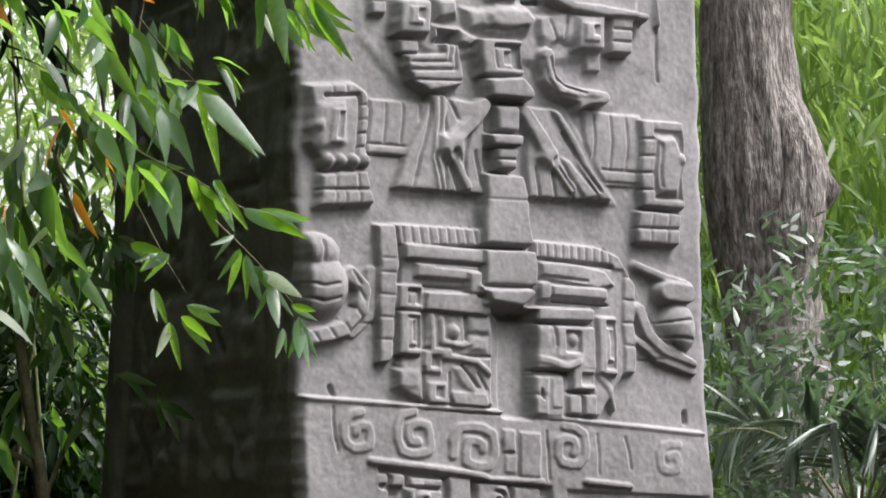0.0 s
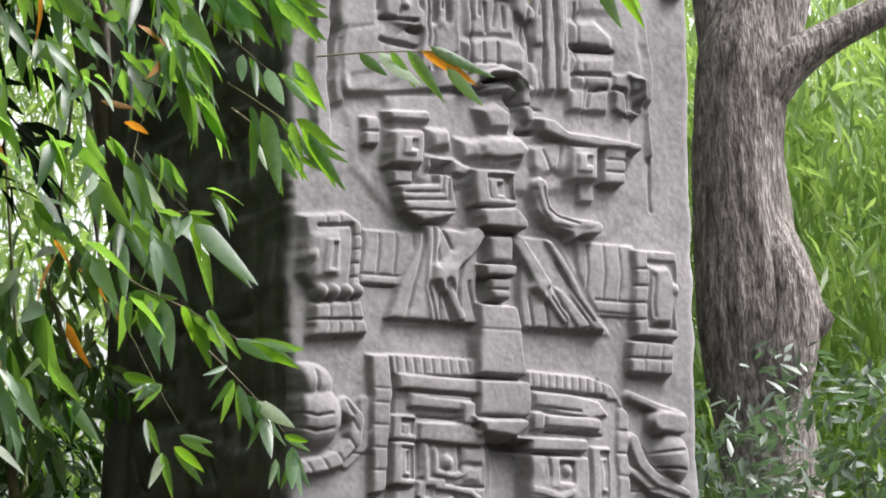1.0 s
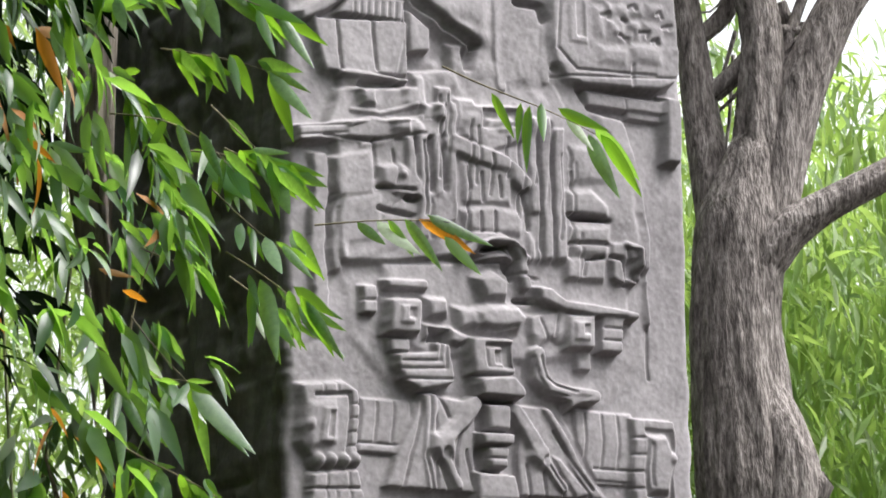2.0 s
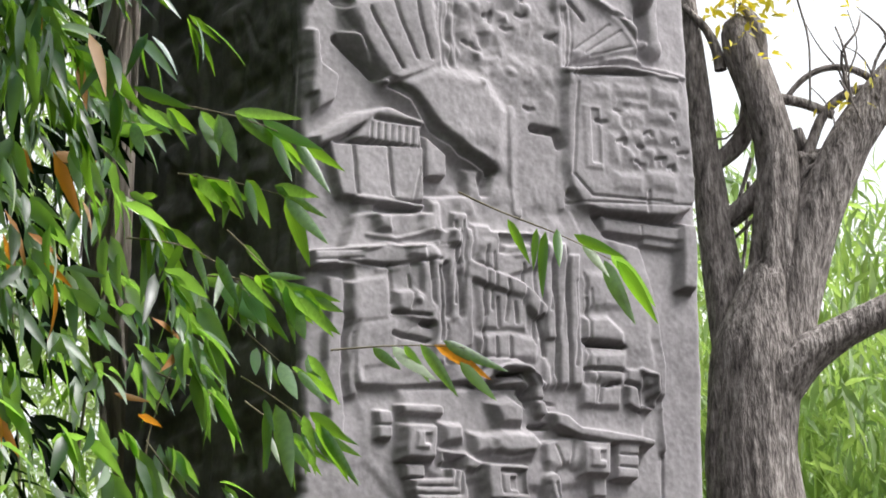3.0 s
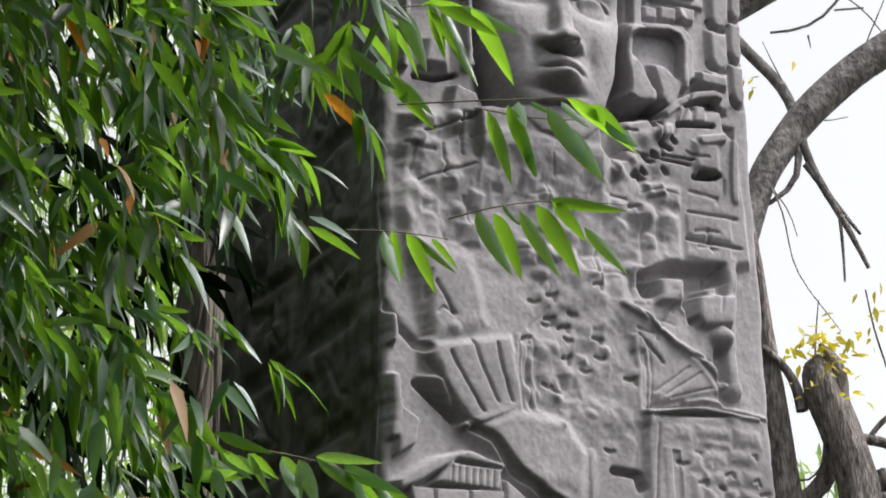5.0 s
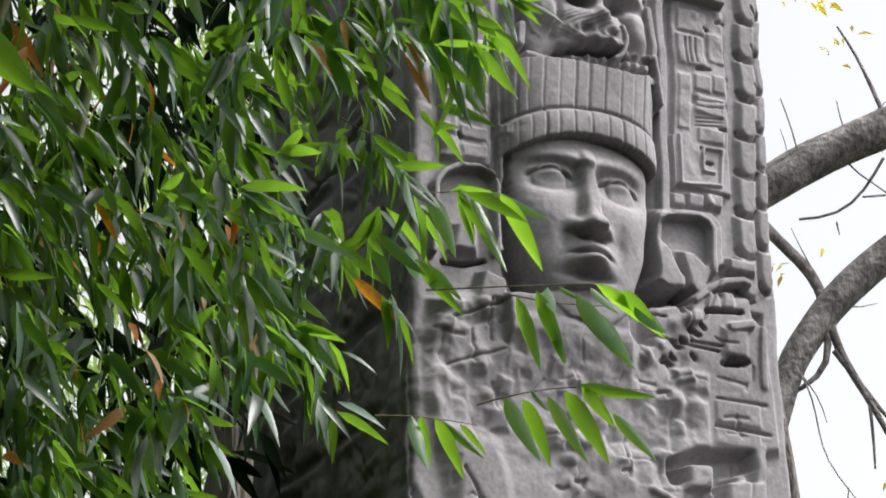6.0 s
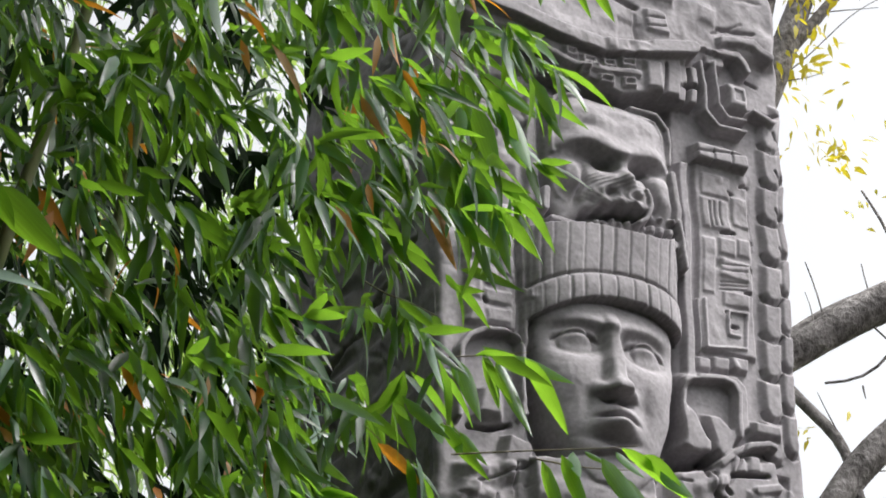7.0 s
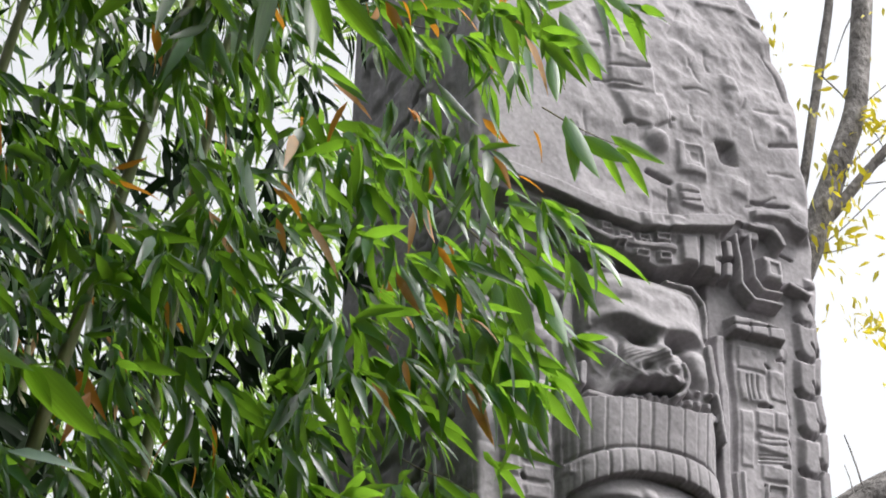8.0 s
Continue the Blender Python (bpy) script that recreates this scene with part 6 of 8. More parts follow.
# ---- limbs and trunks
def tube(points, radii, sides=14, rough=0.0, seed=0, every=0.12):
    """Vertices and faces of a tapered, knotty limb along a smooth line of points."""
    p, r = np.array(points, float), np.array(radii, float)
    seg = np.linalg.norm(np.diff(p, axis=0), axis=1)
    t = np.concatenate([[0], np.cumsum(seg)])
    n = max(4, int(t[-1] / every))
    s = np.linspace(0, t[-1], n)
    c = np.stack([np.interp(s, t, p[:, k]) for k in range(3)], 1)
    for _ in range(3):
        c[1:-1] = (c[:-2] + 2 * c[1:-1] + c[2:]) / 4
    rad = np.interp(s, t, r)
    d = np.gradient(c, axis=0)
    d /= np.linalg.norm(d, axis=1)[:, None]
    ref = np.array([0.3, 1.0, 0.2]) if abs(d[:, 1]).mean() < 0.7 else np.array([0, 0.2, 1.0])
    x = np.cross(d, ref)
    x /= np.linalg.norm(x, axis=1)[:, None]
    y = np.cross(d, x)
    ang = np.linspace(0, 2 * math.pi, sides, endpoint=False)
    v = []
    for i in range(n):
        for a in ang:
            k = 1.0
            if rough:
                q = Vector((math.cos(a) * 2.2 + seed, math.sin(a) * 2.2, s[i] * 1.1))
                k += rough * noise.noise(q) + 0.5 * rough * noise.noise(q * 3.1)
                k += 0.7 * rough * noise.noise(Vector((math.cos(a) * 9 + seed, math.sin(a) * 9, s[i] * 2.2)))
            v.append(c[i] + rad[i] * k * (math.cos(a) * x[i] + math.sin(a) * y[i]))
    f = [(i * sides + j, i * sides + (j + 1) % sides, (i + 1) * sides + (j + 1) % sides, (i + 1) * sides + j) for i in range(n - 1) for j in range(sides)]
    return np.array(v), np.array(f)


def limb(name, points, radii, mat, parent, sides=14, rough=0.0, seed=0, every=0.12, label=""):
    v, f = tube(points, radii, sides, rough, seed, every)
    return part(name, mesh_of(name, v, f, mat), parent, label)


# ---- leaves
def blade(length, width, bend, fold=0.25, rows=6):
    """A lanceolate blade along +x, hanging tip, folded along its midrib."""
    v, f = [], []
    for i in range(rows + 1):
        k = i / rows
        w = width / 2 * max(0.0, math.sin(math.pi * min(1, k ** 0.7)) ** 0.8) * (1 - 0.25 * k)
        z = -bend * length * k * k
        v += [(k * length, -w, z + fold * w), (k * length, 0, z), (k * length, w, z + fold * w)]
        if i:
            b = 3 * i
            f += [(b - 3, b - 2, b + 1, b), (b - 2, b - 1, b + 2, b + 1)]
    return np.array(v), np.array(f)


def scatter(where, way, size, shape, spin=None):
    """Many blades as one array of vertices and faces: a place, a direction and a size each."""
    bv, bf = shape
    n = len(where)
    way = way / np.linalg.norm(way, axis=1)[:, None]
    sidew = np.cross(way, np.array([0, 0, 1.0]) + 0.02)
    sidew /= np.linalg.norm(sidew, axis=1)[:, None]
    nrm = np.cross(sidew, way)
    spin = rng.uniform(-1.0, 1.0, n) if spin is None else spin
    c, s = np.cos(spin)[:, None], np.sin(spin)[:, None]
    sidew, nrm = c * sidew + s * nrm, c * nrm - s * sidew
    v = where[:, None] + size[:, None, None] * (bv[None, :, :1] * way[:, None] + bv[None, :, 1:2] * sidew[:, None] + bv[None, :, 2:] * nrm[:, None])
    f = bf[None] + (np.arange(n) * len(bv))[:, None, None]
    return v.reshape(-1, 3), f.reshape(-1, 4)


def cloud(name, spots, size, mat, parent, droop=0.8, per=7, spread=0.16, shape=None, label=""):
    """Sprays of hanging leaves round each spot, joined in one mesh."""
    spots = np.asarray(spots)
    at = np.repeat(spots, per, 0) + rng.normal(0, spread, (len(spots) * per, 3)) * (1, 1, 0.7)
    lean = np.repeat(rng.normal(0, 0.7, (len(spots), 3)), per, 0)
    way = lean + rng.normal(0, 0.45, at.shape) + np.array([0.25, -0.1, -droop])
    v, f = scatter(at, way, size * rng.uniform(0.6, 1.25, len(at)), shape or blade(1.0, 0.16, 0.25, rows=4))
    ob = part(name, mesh_of(name, v, f, mat), parent, label)
    return tagged(ob, kind="stuff")


# ---- the forked tree behind the stone
tree = tagged(new("tree"), "old grey-brown tree with furrowed bark, forking into bare limbs", "tree")
tree.location = (1.7, 12.5, 0)


def tree_limb(points, radii, mat=BARK, rough=0.10, sides=44, name="limb"):
    pts = [(x - 1.7, y - 12.5, z) for x, y, z in points]
    return limb(name, pts, radii, mat, tree, sides, rough, len(points) * 1.7 + points[0][0], 0.045)


tree_limb([(1.58, 12.5, -0.05), (1.56, 12.5, 0.6), (1.54, 12.5, 1.6), (1.46, 12.5, 2.7), (1.40, 12.5, 3.2), (1.36, 12.5, 3.9), (1.40, 12.5, 4.35), (1.48, 12.5, 4.7), (1.50, 12.5, 4.9)],
          [0.40, 0.30, 0.235, 0.215, 0.24, 0.205, 0.20, 0.13, 0.03], name="trunk", sides=72)
tree_limb([(1.44, 12.42, 2.6), (1.53, 12.38, 2.95), (1.60, 12.36, 3.2), (1.53, 12.40, 3.42), (1.42, 12.45, 3.8)], [0.08, 0.15, 0.125, 0.12, 0.06], name="burl")
tree_limb([(1.38, 12.5, 3.7), (1.33, 12.55, 4.3), (1.25, 12.6, 4.9), (1.20, 12.6, 5.4), (1.17, 12.6, 5.85), (1.15, 12.6, 6.15), (1.12, 12.6, 6.5), (1.06, 12.6, 7.0)], [0.12, 0.115, 0.085, 0.065, 0.05, 0.03, 0.022, 0.015])
tree_limb([(1.29, 12.55, 5.72), (1.28, 12.55, 5.82), (1.25, 12.55, 5.90), (1.20, 12.55, 5.97), (1.12, 12.55, 6.04)], [0.030, 0.026, 0.022, 0.019, 0.015], rough=0.12, sides=10, name="twig")
tree_limb([(1.44, 12.65, 5.60), (1.42, 12.65, 5.47), (1.40, 12.65, 5.40), (1.31, 12.65, 5.34), (1.25, 12.65, 5.29)], [0.050, 0.048, 0.046, 0.044, 0.042], rough=0.12, sides=10, name="limb")
tree_limb([(1.46, 12.70, 5.56), (1.46, 12.70, 5.33), (1.49, 12.70, 5.16)], [0.016, 0.013, 0.010], rough=0.12, sides=10, name="twig")
tree_limb([(1.44, 12.75, 5.35), (1.38, 12.75, 5.16), (1.32, 12.75, 4.99)], [0.013, 0.010, 0.008], rough=0.12, sides=10, name="twig")
tree_limb([(1.48, 12.70, 5.09), (1.40, 12.70, 4.99), (1.33, 12.70, 4.94)], [0.012, 0.010, 0.008], rough=0.12, sides=10, name="twig")
tree_limb([(1.43, 12.80, 5.25), (1.40, 12.80, 4.90), (1.35, 12.80, 4.65)], [0.010, 0.009, 0.008], rough=0.12, sides=10, name="twig")
tree_limb([(1.56, 12.50, 5.53), (1.65, 12.50, 5.66), (1.76, 12.50, 5.72), (1.87, 12.50, 5.72), (1.97, 12.50, 5.68), (2.09, 12.50, 5.54)], [0.012, 0.014, 0.015, 0.017, 0.018, 0.020], rough=0.12, sides=10, name="twig")
tree_limb([(1.51, 12.50, 5.57), (1.62, 12.50, 5.56), (1.73, 12.50, 5.52), (1.80, 12.50, 5.48)], [0.028, 0.026, 0.024, 0.022], rough=0.12, sides=10, name="twig")
tree_limb([(1.62, 12.60, 5.43), (1.65, 12.60, 5.32), (1.70, 12.60, 5.28), (1.77, 12.60, 5.32)], [0.050, 0.043, 0.037, 0.030], rough=0.12, sides=10, name="limb")
tree_limb([(1.68, 12.40, 5.51), (1.69, 12.40, 5.83), (1.63, 12.40, 6.04), (1.60, 12.40, 6.26)], [0.006, 0.005, 0.005, 0.004], rough=0.12, sides=10, name="twig")
tree_limb([(1.35, 12.50, 5.87), (1.37, 12.50, 6.11), (1.39, 12.50, 6.25)], [0.005, 0.004, 0.003], rough=0.12, sides=10, name="twig")
tree_limb([(1.86, 12.40, 5.68), (1.86, 12.40, 5.79), (1.81, 12.40, 5.88)], [0.006, 0.005, 0.004], rough=0.12, sides=10, name="twig")
tree_limb([(1.82, 12.40, 5.62), (1.87, 12.40, 5.54), (1.92, 12.40, 5.40)], [0.006, 0.005, 0.004], rough=0.12, sides=10, name="twig")
tree_limb([(1.23, 12.60, 5.42), (1.26, 12.60, 5.36), (1.34, 12.60, 5.39), (1.40, 12.60, 5.53)], [0.007, 0.006, 0.005, 0.004], rough=0.12, sides=10, name="twig")
tree_limb([(1.42, 12.5, 3.9), (1.51, 12.5, 4.7), (1.54, 12.5, 5.3), (1.46, 12.5, 5.6), (1.39, 12.5, 5.78), (1.36, 12.5, 5.92), (1.37, 12.5, 5.98)], [0.12, 0.125, 0.09, 0.09, 0.09, 0.075, 0.01], rough=0.14)
tree_limb([(1.44, 12.5, 4.0), (1.58, 12.5, 4.6), (1.69, 12.5, 4.98), (1.87, 12.5, 5.36), (2.08, 12.5, 5.65), (2.5, 12.6, 6.1), (3.0, 12.8, 6.9)], [0.12, 0.125, 0.115, 0.10, 0.09, 0.08, 0.06])
tree_limb([(1.38, 12.46, 4.0), (1.52, 12.42, 4.24), (1.63, 12.4, 4.34), (1.78, 12.4, 4.43), (2.05, 12.4, 4.56), (2.5, 12.4, 4.85)], [0.10, 0.11, 0.09, 0.075, 0.07, 0.05])
tree_limb([(1.24, 12.6, 4.95), (1.32, 12.58, 5.02), (1.45, 12.55, 5.12), (1.54, 12.5, 5.25), (1.66, 12.5, 5.30), (1.84, 12.5, 5.22)], [0.03, 0.05, 0.05, 0.04, 0.03, 0.02], rough=0.2, sides=12)
tree_limb([(1.60, 12.5, 5.0), (1.64, 12.5, 5.2), (1.75, 12.5, 5.5), (1.9, 12.5, 5.62), (2.2, 12.5, 5.60)], [0.02, 0.03, 0.025, 0.02, 0.012], rough=0.2, sides=10)
tree_limb([(1.44, 12.5, 5.65), (1.47, 12.48, 5.8), (1.45, 12.47, 5.95), (1.38, 12.47, 6.02)], [0.05, 0.045, 0.04, 0.01], rough=0.2, sides=12)
tree_limb([(1.52, 12.42, 3.02), (1.62, 12.38, 3.10), (1.70, 12.36, 3.17), (1.735, 12.35, 3.185)], [0.10, 0.085, 0.072, 0.045], rough=0.12, sides=20, name="knot")
for k in range(16):
    p = np.array([1.5 + 0.05 * k, 12.5, 5.0 + 0.05 * k])
    run = [p]
    for _ in range(5):
        run.append(run[-1] + np.array([rng.uniform(-0.10, 0.14), rng.uniform(-0.05, 0.05), rng.uniform(-0.02, 0.22)]))
    tree_limb([tuple(c) for c in run], [0.009, 0.008, 0.007, 0.005, 0.004, 0.002], rough=0.1, sides=6, name="twig")
tuft = np.array([1.37, 12.47, 6.0]) + rng.normal(0, 0.06, (26, 3)) * (1.2, 1, 0.7) - np.array([1.7, 12.5, 0])
cloud("tuft", tuft, 0.06, LEAF_YELLOW, tree, 0.1, 4, 0.03, blade(1.0, 0.45, 0.15, rows=3), "yellow-green young leaves")

few = np.array([(1.64, 12.40, 6.11), (1.65, 12.40, 6.04), (1.82, 12.40, 6.16), (1.86, 12.40, 6.09), (1.84, 12.40, 5.99), (1.97, 12.40, 6.13), (2.01, 12.40, 6.06), (1.98, 12.40, 5.65), (1.95, 12.40, 5.68), (1.80, 12.40, 5.49), (1.82, 12.40, 5.50), (1.33, 12.40, 5.79), (1.43, 12.40, 5.83), (1.50, 12.40, 5.76)]) - np.array([1.7, 12.5, 0])
cloud("leaves", few, 0.055, LEAF_YELLOW, tree, 0.6, 5, 0.05, blade(1.0, 0.4, 0.15, rows=3), "scattered yellow-green leaves")

# ---- foliage by bearing and height, from the place where one stands
def spot(az, el, y):
    az, el = np.radians(az), np.radians(el)
    return np.stack([y * np.tan(az), y + 0 * az, 1.6 + y / np.cos(az) * np.tan(el)], -1)


def pick(n, az0, az1, el0, el1, y0, y1, keep=None):
    az, el, y = rng.uniform(az0, az1, n), rng.uniform(el0, el1, n), rng.uniform(y0, y1, n)
    if keep is not None:
        ok = rng.uniform(0, 1, n) < keep(az, el)
        az, el, y = az[ok], el[ok], y[ok]
    p = spot(az, el, y)
    return p[p[:, 2] > 0.15]


def clumps(az, el, seed, size):
    """Patchiness from 0 to 1, so that the foliage hangs in masses with gaps."""
    k = np.array([noise.noise(Vector((a / size, e / size, seed))) for a, e in zip(az, el)])
    return np.clip(0.5 + 1.6 * k, 0, 1)


# a second, paler tree whose limbs reach in high up
high_tree = tagged(new("tree"), "bare pale-barked tree with long arching limbs and few yellow leaves", "tree")
high_tree.location = (3.6, 13.2, 0)


def high_limb(points, radii, rough=0.08, sides=14, name="limb"):
    pts = [(x - 3.6, y - 13.2, z) for x, y, z in points]
    return limb(name, pts, radii, PALE_BARK, high_tree, sides, rough, len(points) + points[0][0], 0.08)


high_limb([(3.6, 13.2, -0.05), (3.5, 13.2, 2.5), (3.55, 13.2, 5.0), (3.3, 13.2, 7.0), (3.1, 13.1, 8.8)], [0.36, 0.27, 0.24, 0.2, 0.16], name="trunk", sides=20)
high_limb([(3.1, 13.1, 8.7), (2.3, 13, 8.62), (1.76, 13, 8.41), (1.49, 13, 8.29), (1.25, 13, 8.14), (1.0, 13, 7.98)], [0.15, 0.12, 0.105, 0.10, 0.09, 0.08])
high_limb([(3.3, 13.2, 7.3), (2.25, 13, 8.03), (1.71, 13, 7.69), (1.41, 13, 7.41), (1.20, 13, 7.11), (1.10, 13, 6.74), (1.0, 13, 6.4)], [0.14, 0.10, 0.085, 0.08, 0.075, 0.06, 0.04])
high_limb([(1.10, 13, 7.86), (1.2, 13, 7.72), (1.34, 13, 7.6), (1.40, 13, 7.35), (1.43, 13, 7.16), (1.58, 13, 6.89), (1.7, 13, 6.6)], [0.03, 0.03, 0.03, 0.025, 0.022, 0.018, 0.01], sides=8)
high_limb([(0.9, 13, 9.2), (1.11, 13, 9.7), (1.26, 13, 10.13), (1.44, 13, 10.61), (1.53, 13, 11.39), (1.68, 13, 12.65)], [0.08, 0.075, 0.07, 0.065, 0.06, 0.03])
high_limb([(1.13, 13, 9.8), (1.3, 13, 10.0), (1.45, 13, 10.2), (1.69, 13, 10.49), (2.1, 13, 10.9)], [0.04, 0.035, 0.03, 0.025, 0.015], sides=8)
high_limb([(1.05, 13, 9.9), (1.11, 13, 10.14), (1.25, 13, 10.89), (1.35, 13, 11.4), (1.4, 13, 12.2)], [0.03, 0.03, 0.028, 0.025, 0.012], sides=8)

high_limb([(1.08, 13.15, 8.19), (1.23, 13.15, 8.29), (1.36, 13.15, 8.37), (1.48, 13.15, 8.41), (1.63, 13.15, 8.46), (1.87, 13.15, 8.55)], [0.042, 0.046, 0.049, 0.053, 0.056, 0.060], 0.1, 14, "limb")
high_limb([(1.76, 13.00, 8.45), (1.69, 13.00, 8.66), (1.63, 13.00, 8.85), (1.54, 13.00, 9.01)], [0.013, 0.011, 0.008, 0.006], 0.1, 10, "twig")
high_limb([(1.28, 13.00, 7.89), (1.47, 13.00, 7.88), (1.61, 13.00, 8.01), (1.73, 13.00, 8.23)], [0.007, 0.008, 0.008, 0.009], 0.1, 10, "twig")
high_limb([(1.47, 13.00, 7.87), (1.48, 13.00, 7.80)], [0.006, 0.003], 0.1, 10, "twig")
high_limb([(1.29, 13.00, 8.30), (1.26, 13.00, 8.49), (1.22, 13.00, 8.59)], [0.005, 0.004, 0.003], 0.1, 10, "twig")
high_limb([(1.55, 13.00, 8.35), (1.52, 13.00, 8.45), (1.51, 13.00, 8.57)], [0.005, 0.004, 0.003], 0.1, 10, "twig")
high_limb([(1.15, 13.00, 6.91), (1.28, 13.00, 6.97), (1.39, 13.00, 7.02), (1.42, 13.00, 7.15), (1.38, 13.00, 7.30)], [0.010, 0.013, 0.016, 0.019, 0.022], 0.1, 10, "twig")
high_limb([(1.42, 13.00, 7.16), (1.57, 13.00, 6.92), (1.67, 13.00, 6.78)], [0.018, 0.013, 0.008], 0.1, 10, "twig")
high_limb([(1.57, 13.00, 6.92), (1.58, 13.00, 6.74), (1.60, 13.00, 6.62), (1.58, 13.00, 6.53)], [0.009, 0.008, 0.007, 0.006], 0.1, 10, "twig")
high_limb([(1.61, 13.00, 8.01), (1.76, 13.00, 8.02)], [0.006, 0.006], 0.1, 10, "twig")

FORKS = ((1.76, 8.41), (1.49, 8.29), (1.25, 8.14), (2.1, 8.56), (1.71, 7.69), (1.41, 7.41), (1.20, 7.11), (1.11, 9.7), (1.26, 10.13), (1.44, 10.61), (1.53, 11.39), (1.45, 10.2), (1.25, 10.89))
for k in range(26):
    fork = FORKS[k % 13]
    p = np.array([fork[0], 13.0, fork[1]])
    run = [p]
    way = np.array([rng.uniform(-0.05, 0.12), 0, rng.uniform(-0.15, 0.13)])
    for _ in range(6):
        run.append(run[-1] + way + rng.normal(0, 0.03, 3))
    high_limb([tuple(c) for c in run], [0.005, 0.005, 0.004, 0.004, 0.003, 0.003, 0.002], 0, 6, "twig")
leaf_at = pick(150, 3.2, 8.0, 20, 37, 12.8, 13.4, lambda az, el: np.interp(el, [20, 27, 30, 37], [0.06, 0.12, 0.7, 1.0]) * clumps(az, el, 5.0, 1.0)) - np.array([3.6, 13.2, 0])
yellow = np.array([(1.50, 12.90, 10.48), (1.55, 12.90, 10.51), (1.35, 12.90, 10.20), (1.32, 12.90, 10.15), (1.40, 12.90, 10.16), (1.28, 12.90, 9.80), (1.26, 12.90, 9.73), (1.23, 12.90, 9.77), (1.35, 12.90, 9.18), (1.41, 12.90, 9.23), (1.20, 12.90, 10.59), (1.27, 12.90, 10.30), (1.52, 12.90, 10.40), (1.34, 12.90, 9.77), (1.33, 12.90, 9.20), (1.41, 12.90, 9.13), (1.54, 12.90, 8.89), (1.29, 12.90, 9.99), (1.94, 12.90, 6.40)]) - np.array([3.6, 13.2, 0])
cloud("leaves", yellow, 0.085, LEAF_YELLOW, high_tree, 0.9, 9, 0.06, blade(1.0, 0.38, 0.2, rows=3), "hanging clusters of yellow leaves")
cloud("leaves", leaf_at, 0.08, LEAF_YELLOW, high_tree, 0.6, 6, 0.07, blade(1.0, 0.34, 0.15, rows=3), "sparse yellow leaves")

# pale fibrous trunk beside the bamboo
fibre = tagged(new("palm"), "pale fibrous palm with shaggy peeling trunk", "palm")
fibre.location = (-1.34, 10.6, 0)
limb("trunk", [(0.42, 0, -0.05), (0.36, 0, 2.5), (0.05, 0, 4.3), (0.06, 0, 5.6), (0.17, 0, 7.2)], [0.15, 0.13, 0.12, 0.11, 0.09], FIBRE, fibre, 16, 0.25, 3, 0.06)
for k in range(14):
    z, side = 3.2 + 0.27 * k, rng.uniform(-0.13, 0.10)
    x = np.interp(z, [2.5, 4.3, 5.6, 7.2], [0.36, 0.05, 0.06, 0.17]) + side
    limb("peeling_strip", [(x, -0.11, z), (x + 0.02, -0.16, z - 0.25), (x + rng.uniform(-0.08, 0.08), -0.2, z - rng.uniform(0.5, 0.8))], [0.016, 0.02, 0.004], FIBRE, fibre, 6, 0.2, k, 0.1)


def near_density(az, el):
    bound = np.interp(el, [0, 4, 8, 11, 15, 21, 26, 29, 34, 44], [-10.0, -9.0, -7.4, -5.3, -5.8, -6.0, -4.0, -2.0, -1.6, -0.8])
    full = np.interp(el, [0, 5, 9, 12, 20, 27, 33, 44], [0.03, 0.06, 0.18, 0.45, 0.8, 0.85, 0.7, 0.6])
    bare = np.clip((az + 7.0) / 0.8, 0, 1) * np.clip((el - 14) / 2, 0, 1)
    masses = np.clip(2.0 * clumps(az, el, 3.0, 1.6) - 0.6, 0, 1)
    full = full * (1 - 0.85 * np.exp(-((az + 7.8) / 1.1) ** 4) * np.interp(el, [13, 15, 22, 24], [0, 1, 1, 0]))
    return full * (1 - 0.76 * bare * np.interp(el, [28, 33], [1, 0.3])) * np.clip((bound - az) / 1.0, 0, 1) ** 0.7 * masses


def sprays(name, roots, size, mat, parent, per, reach, shape, label=""):
    """Arching twigs with leaves fanned out along them, all leaves in one mesh."""
    roots = np.asarray(roots)
    n = len(roots)
    head = np.stack([rng.normal(0.5, 0.45, n), rng.normal(-0.15, 0.45, n), rng.normal(-0.55, 0.35, n)], 1)
    head /= np.linalg.norm(head, axis=1)[:, None]
    # leaves hang in fans from two nodes of each twig
    nodes = np.stack([rng.uniform(0.35, 0.7, n), np.ones(n)], 1)
    k = np.repeat(nodes, (per + 1) // 2, axis=1)[:, :per].reshape(-1, 1)
    r, h = np.repeat(roots, per, 0), np.repeat(head, per, 0)
    at = r + h * k * reach + np.array([0, 0, -0.25]) * reach * k * k + rng.normal(0, 0.012, (n * per, 3))
    fan = rng.normal(0, 0.58, at.shape) * (1.0, 1.0, 0.8)
    way = 0.8 * h + fan + np.array([0.12, -0.05, -0.78])
    v, f = scatter(at, way, size * rng.uniform(0.55, 1.3, len(at)), shape, rng.uniform(-1.5, 1.5, len(at)))
    ob = part(name, mesh_of(name, v, f, mat), parent, label)
    return tagged(ob, kind="stuff")


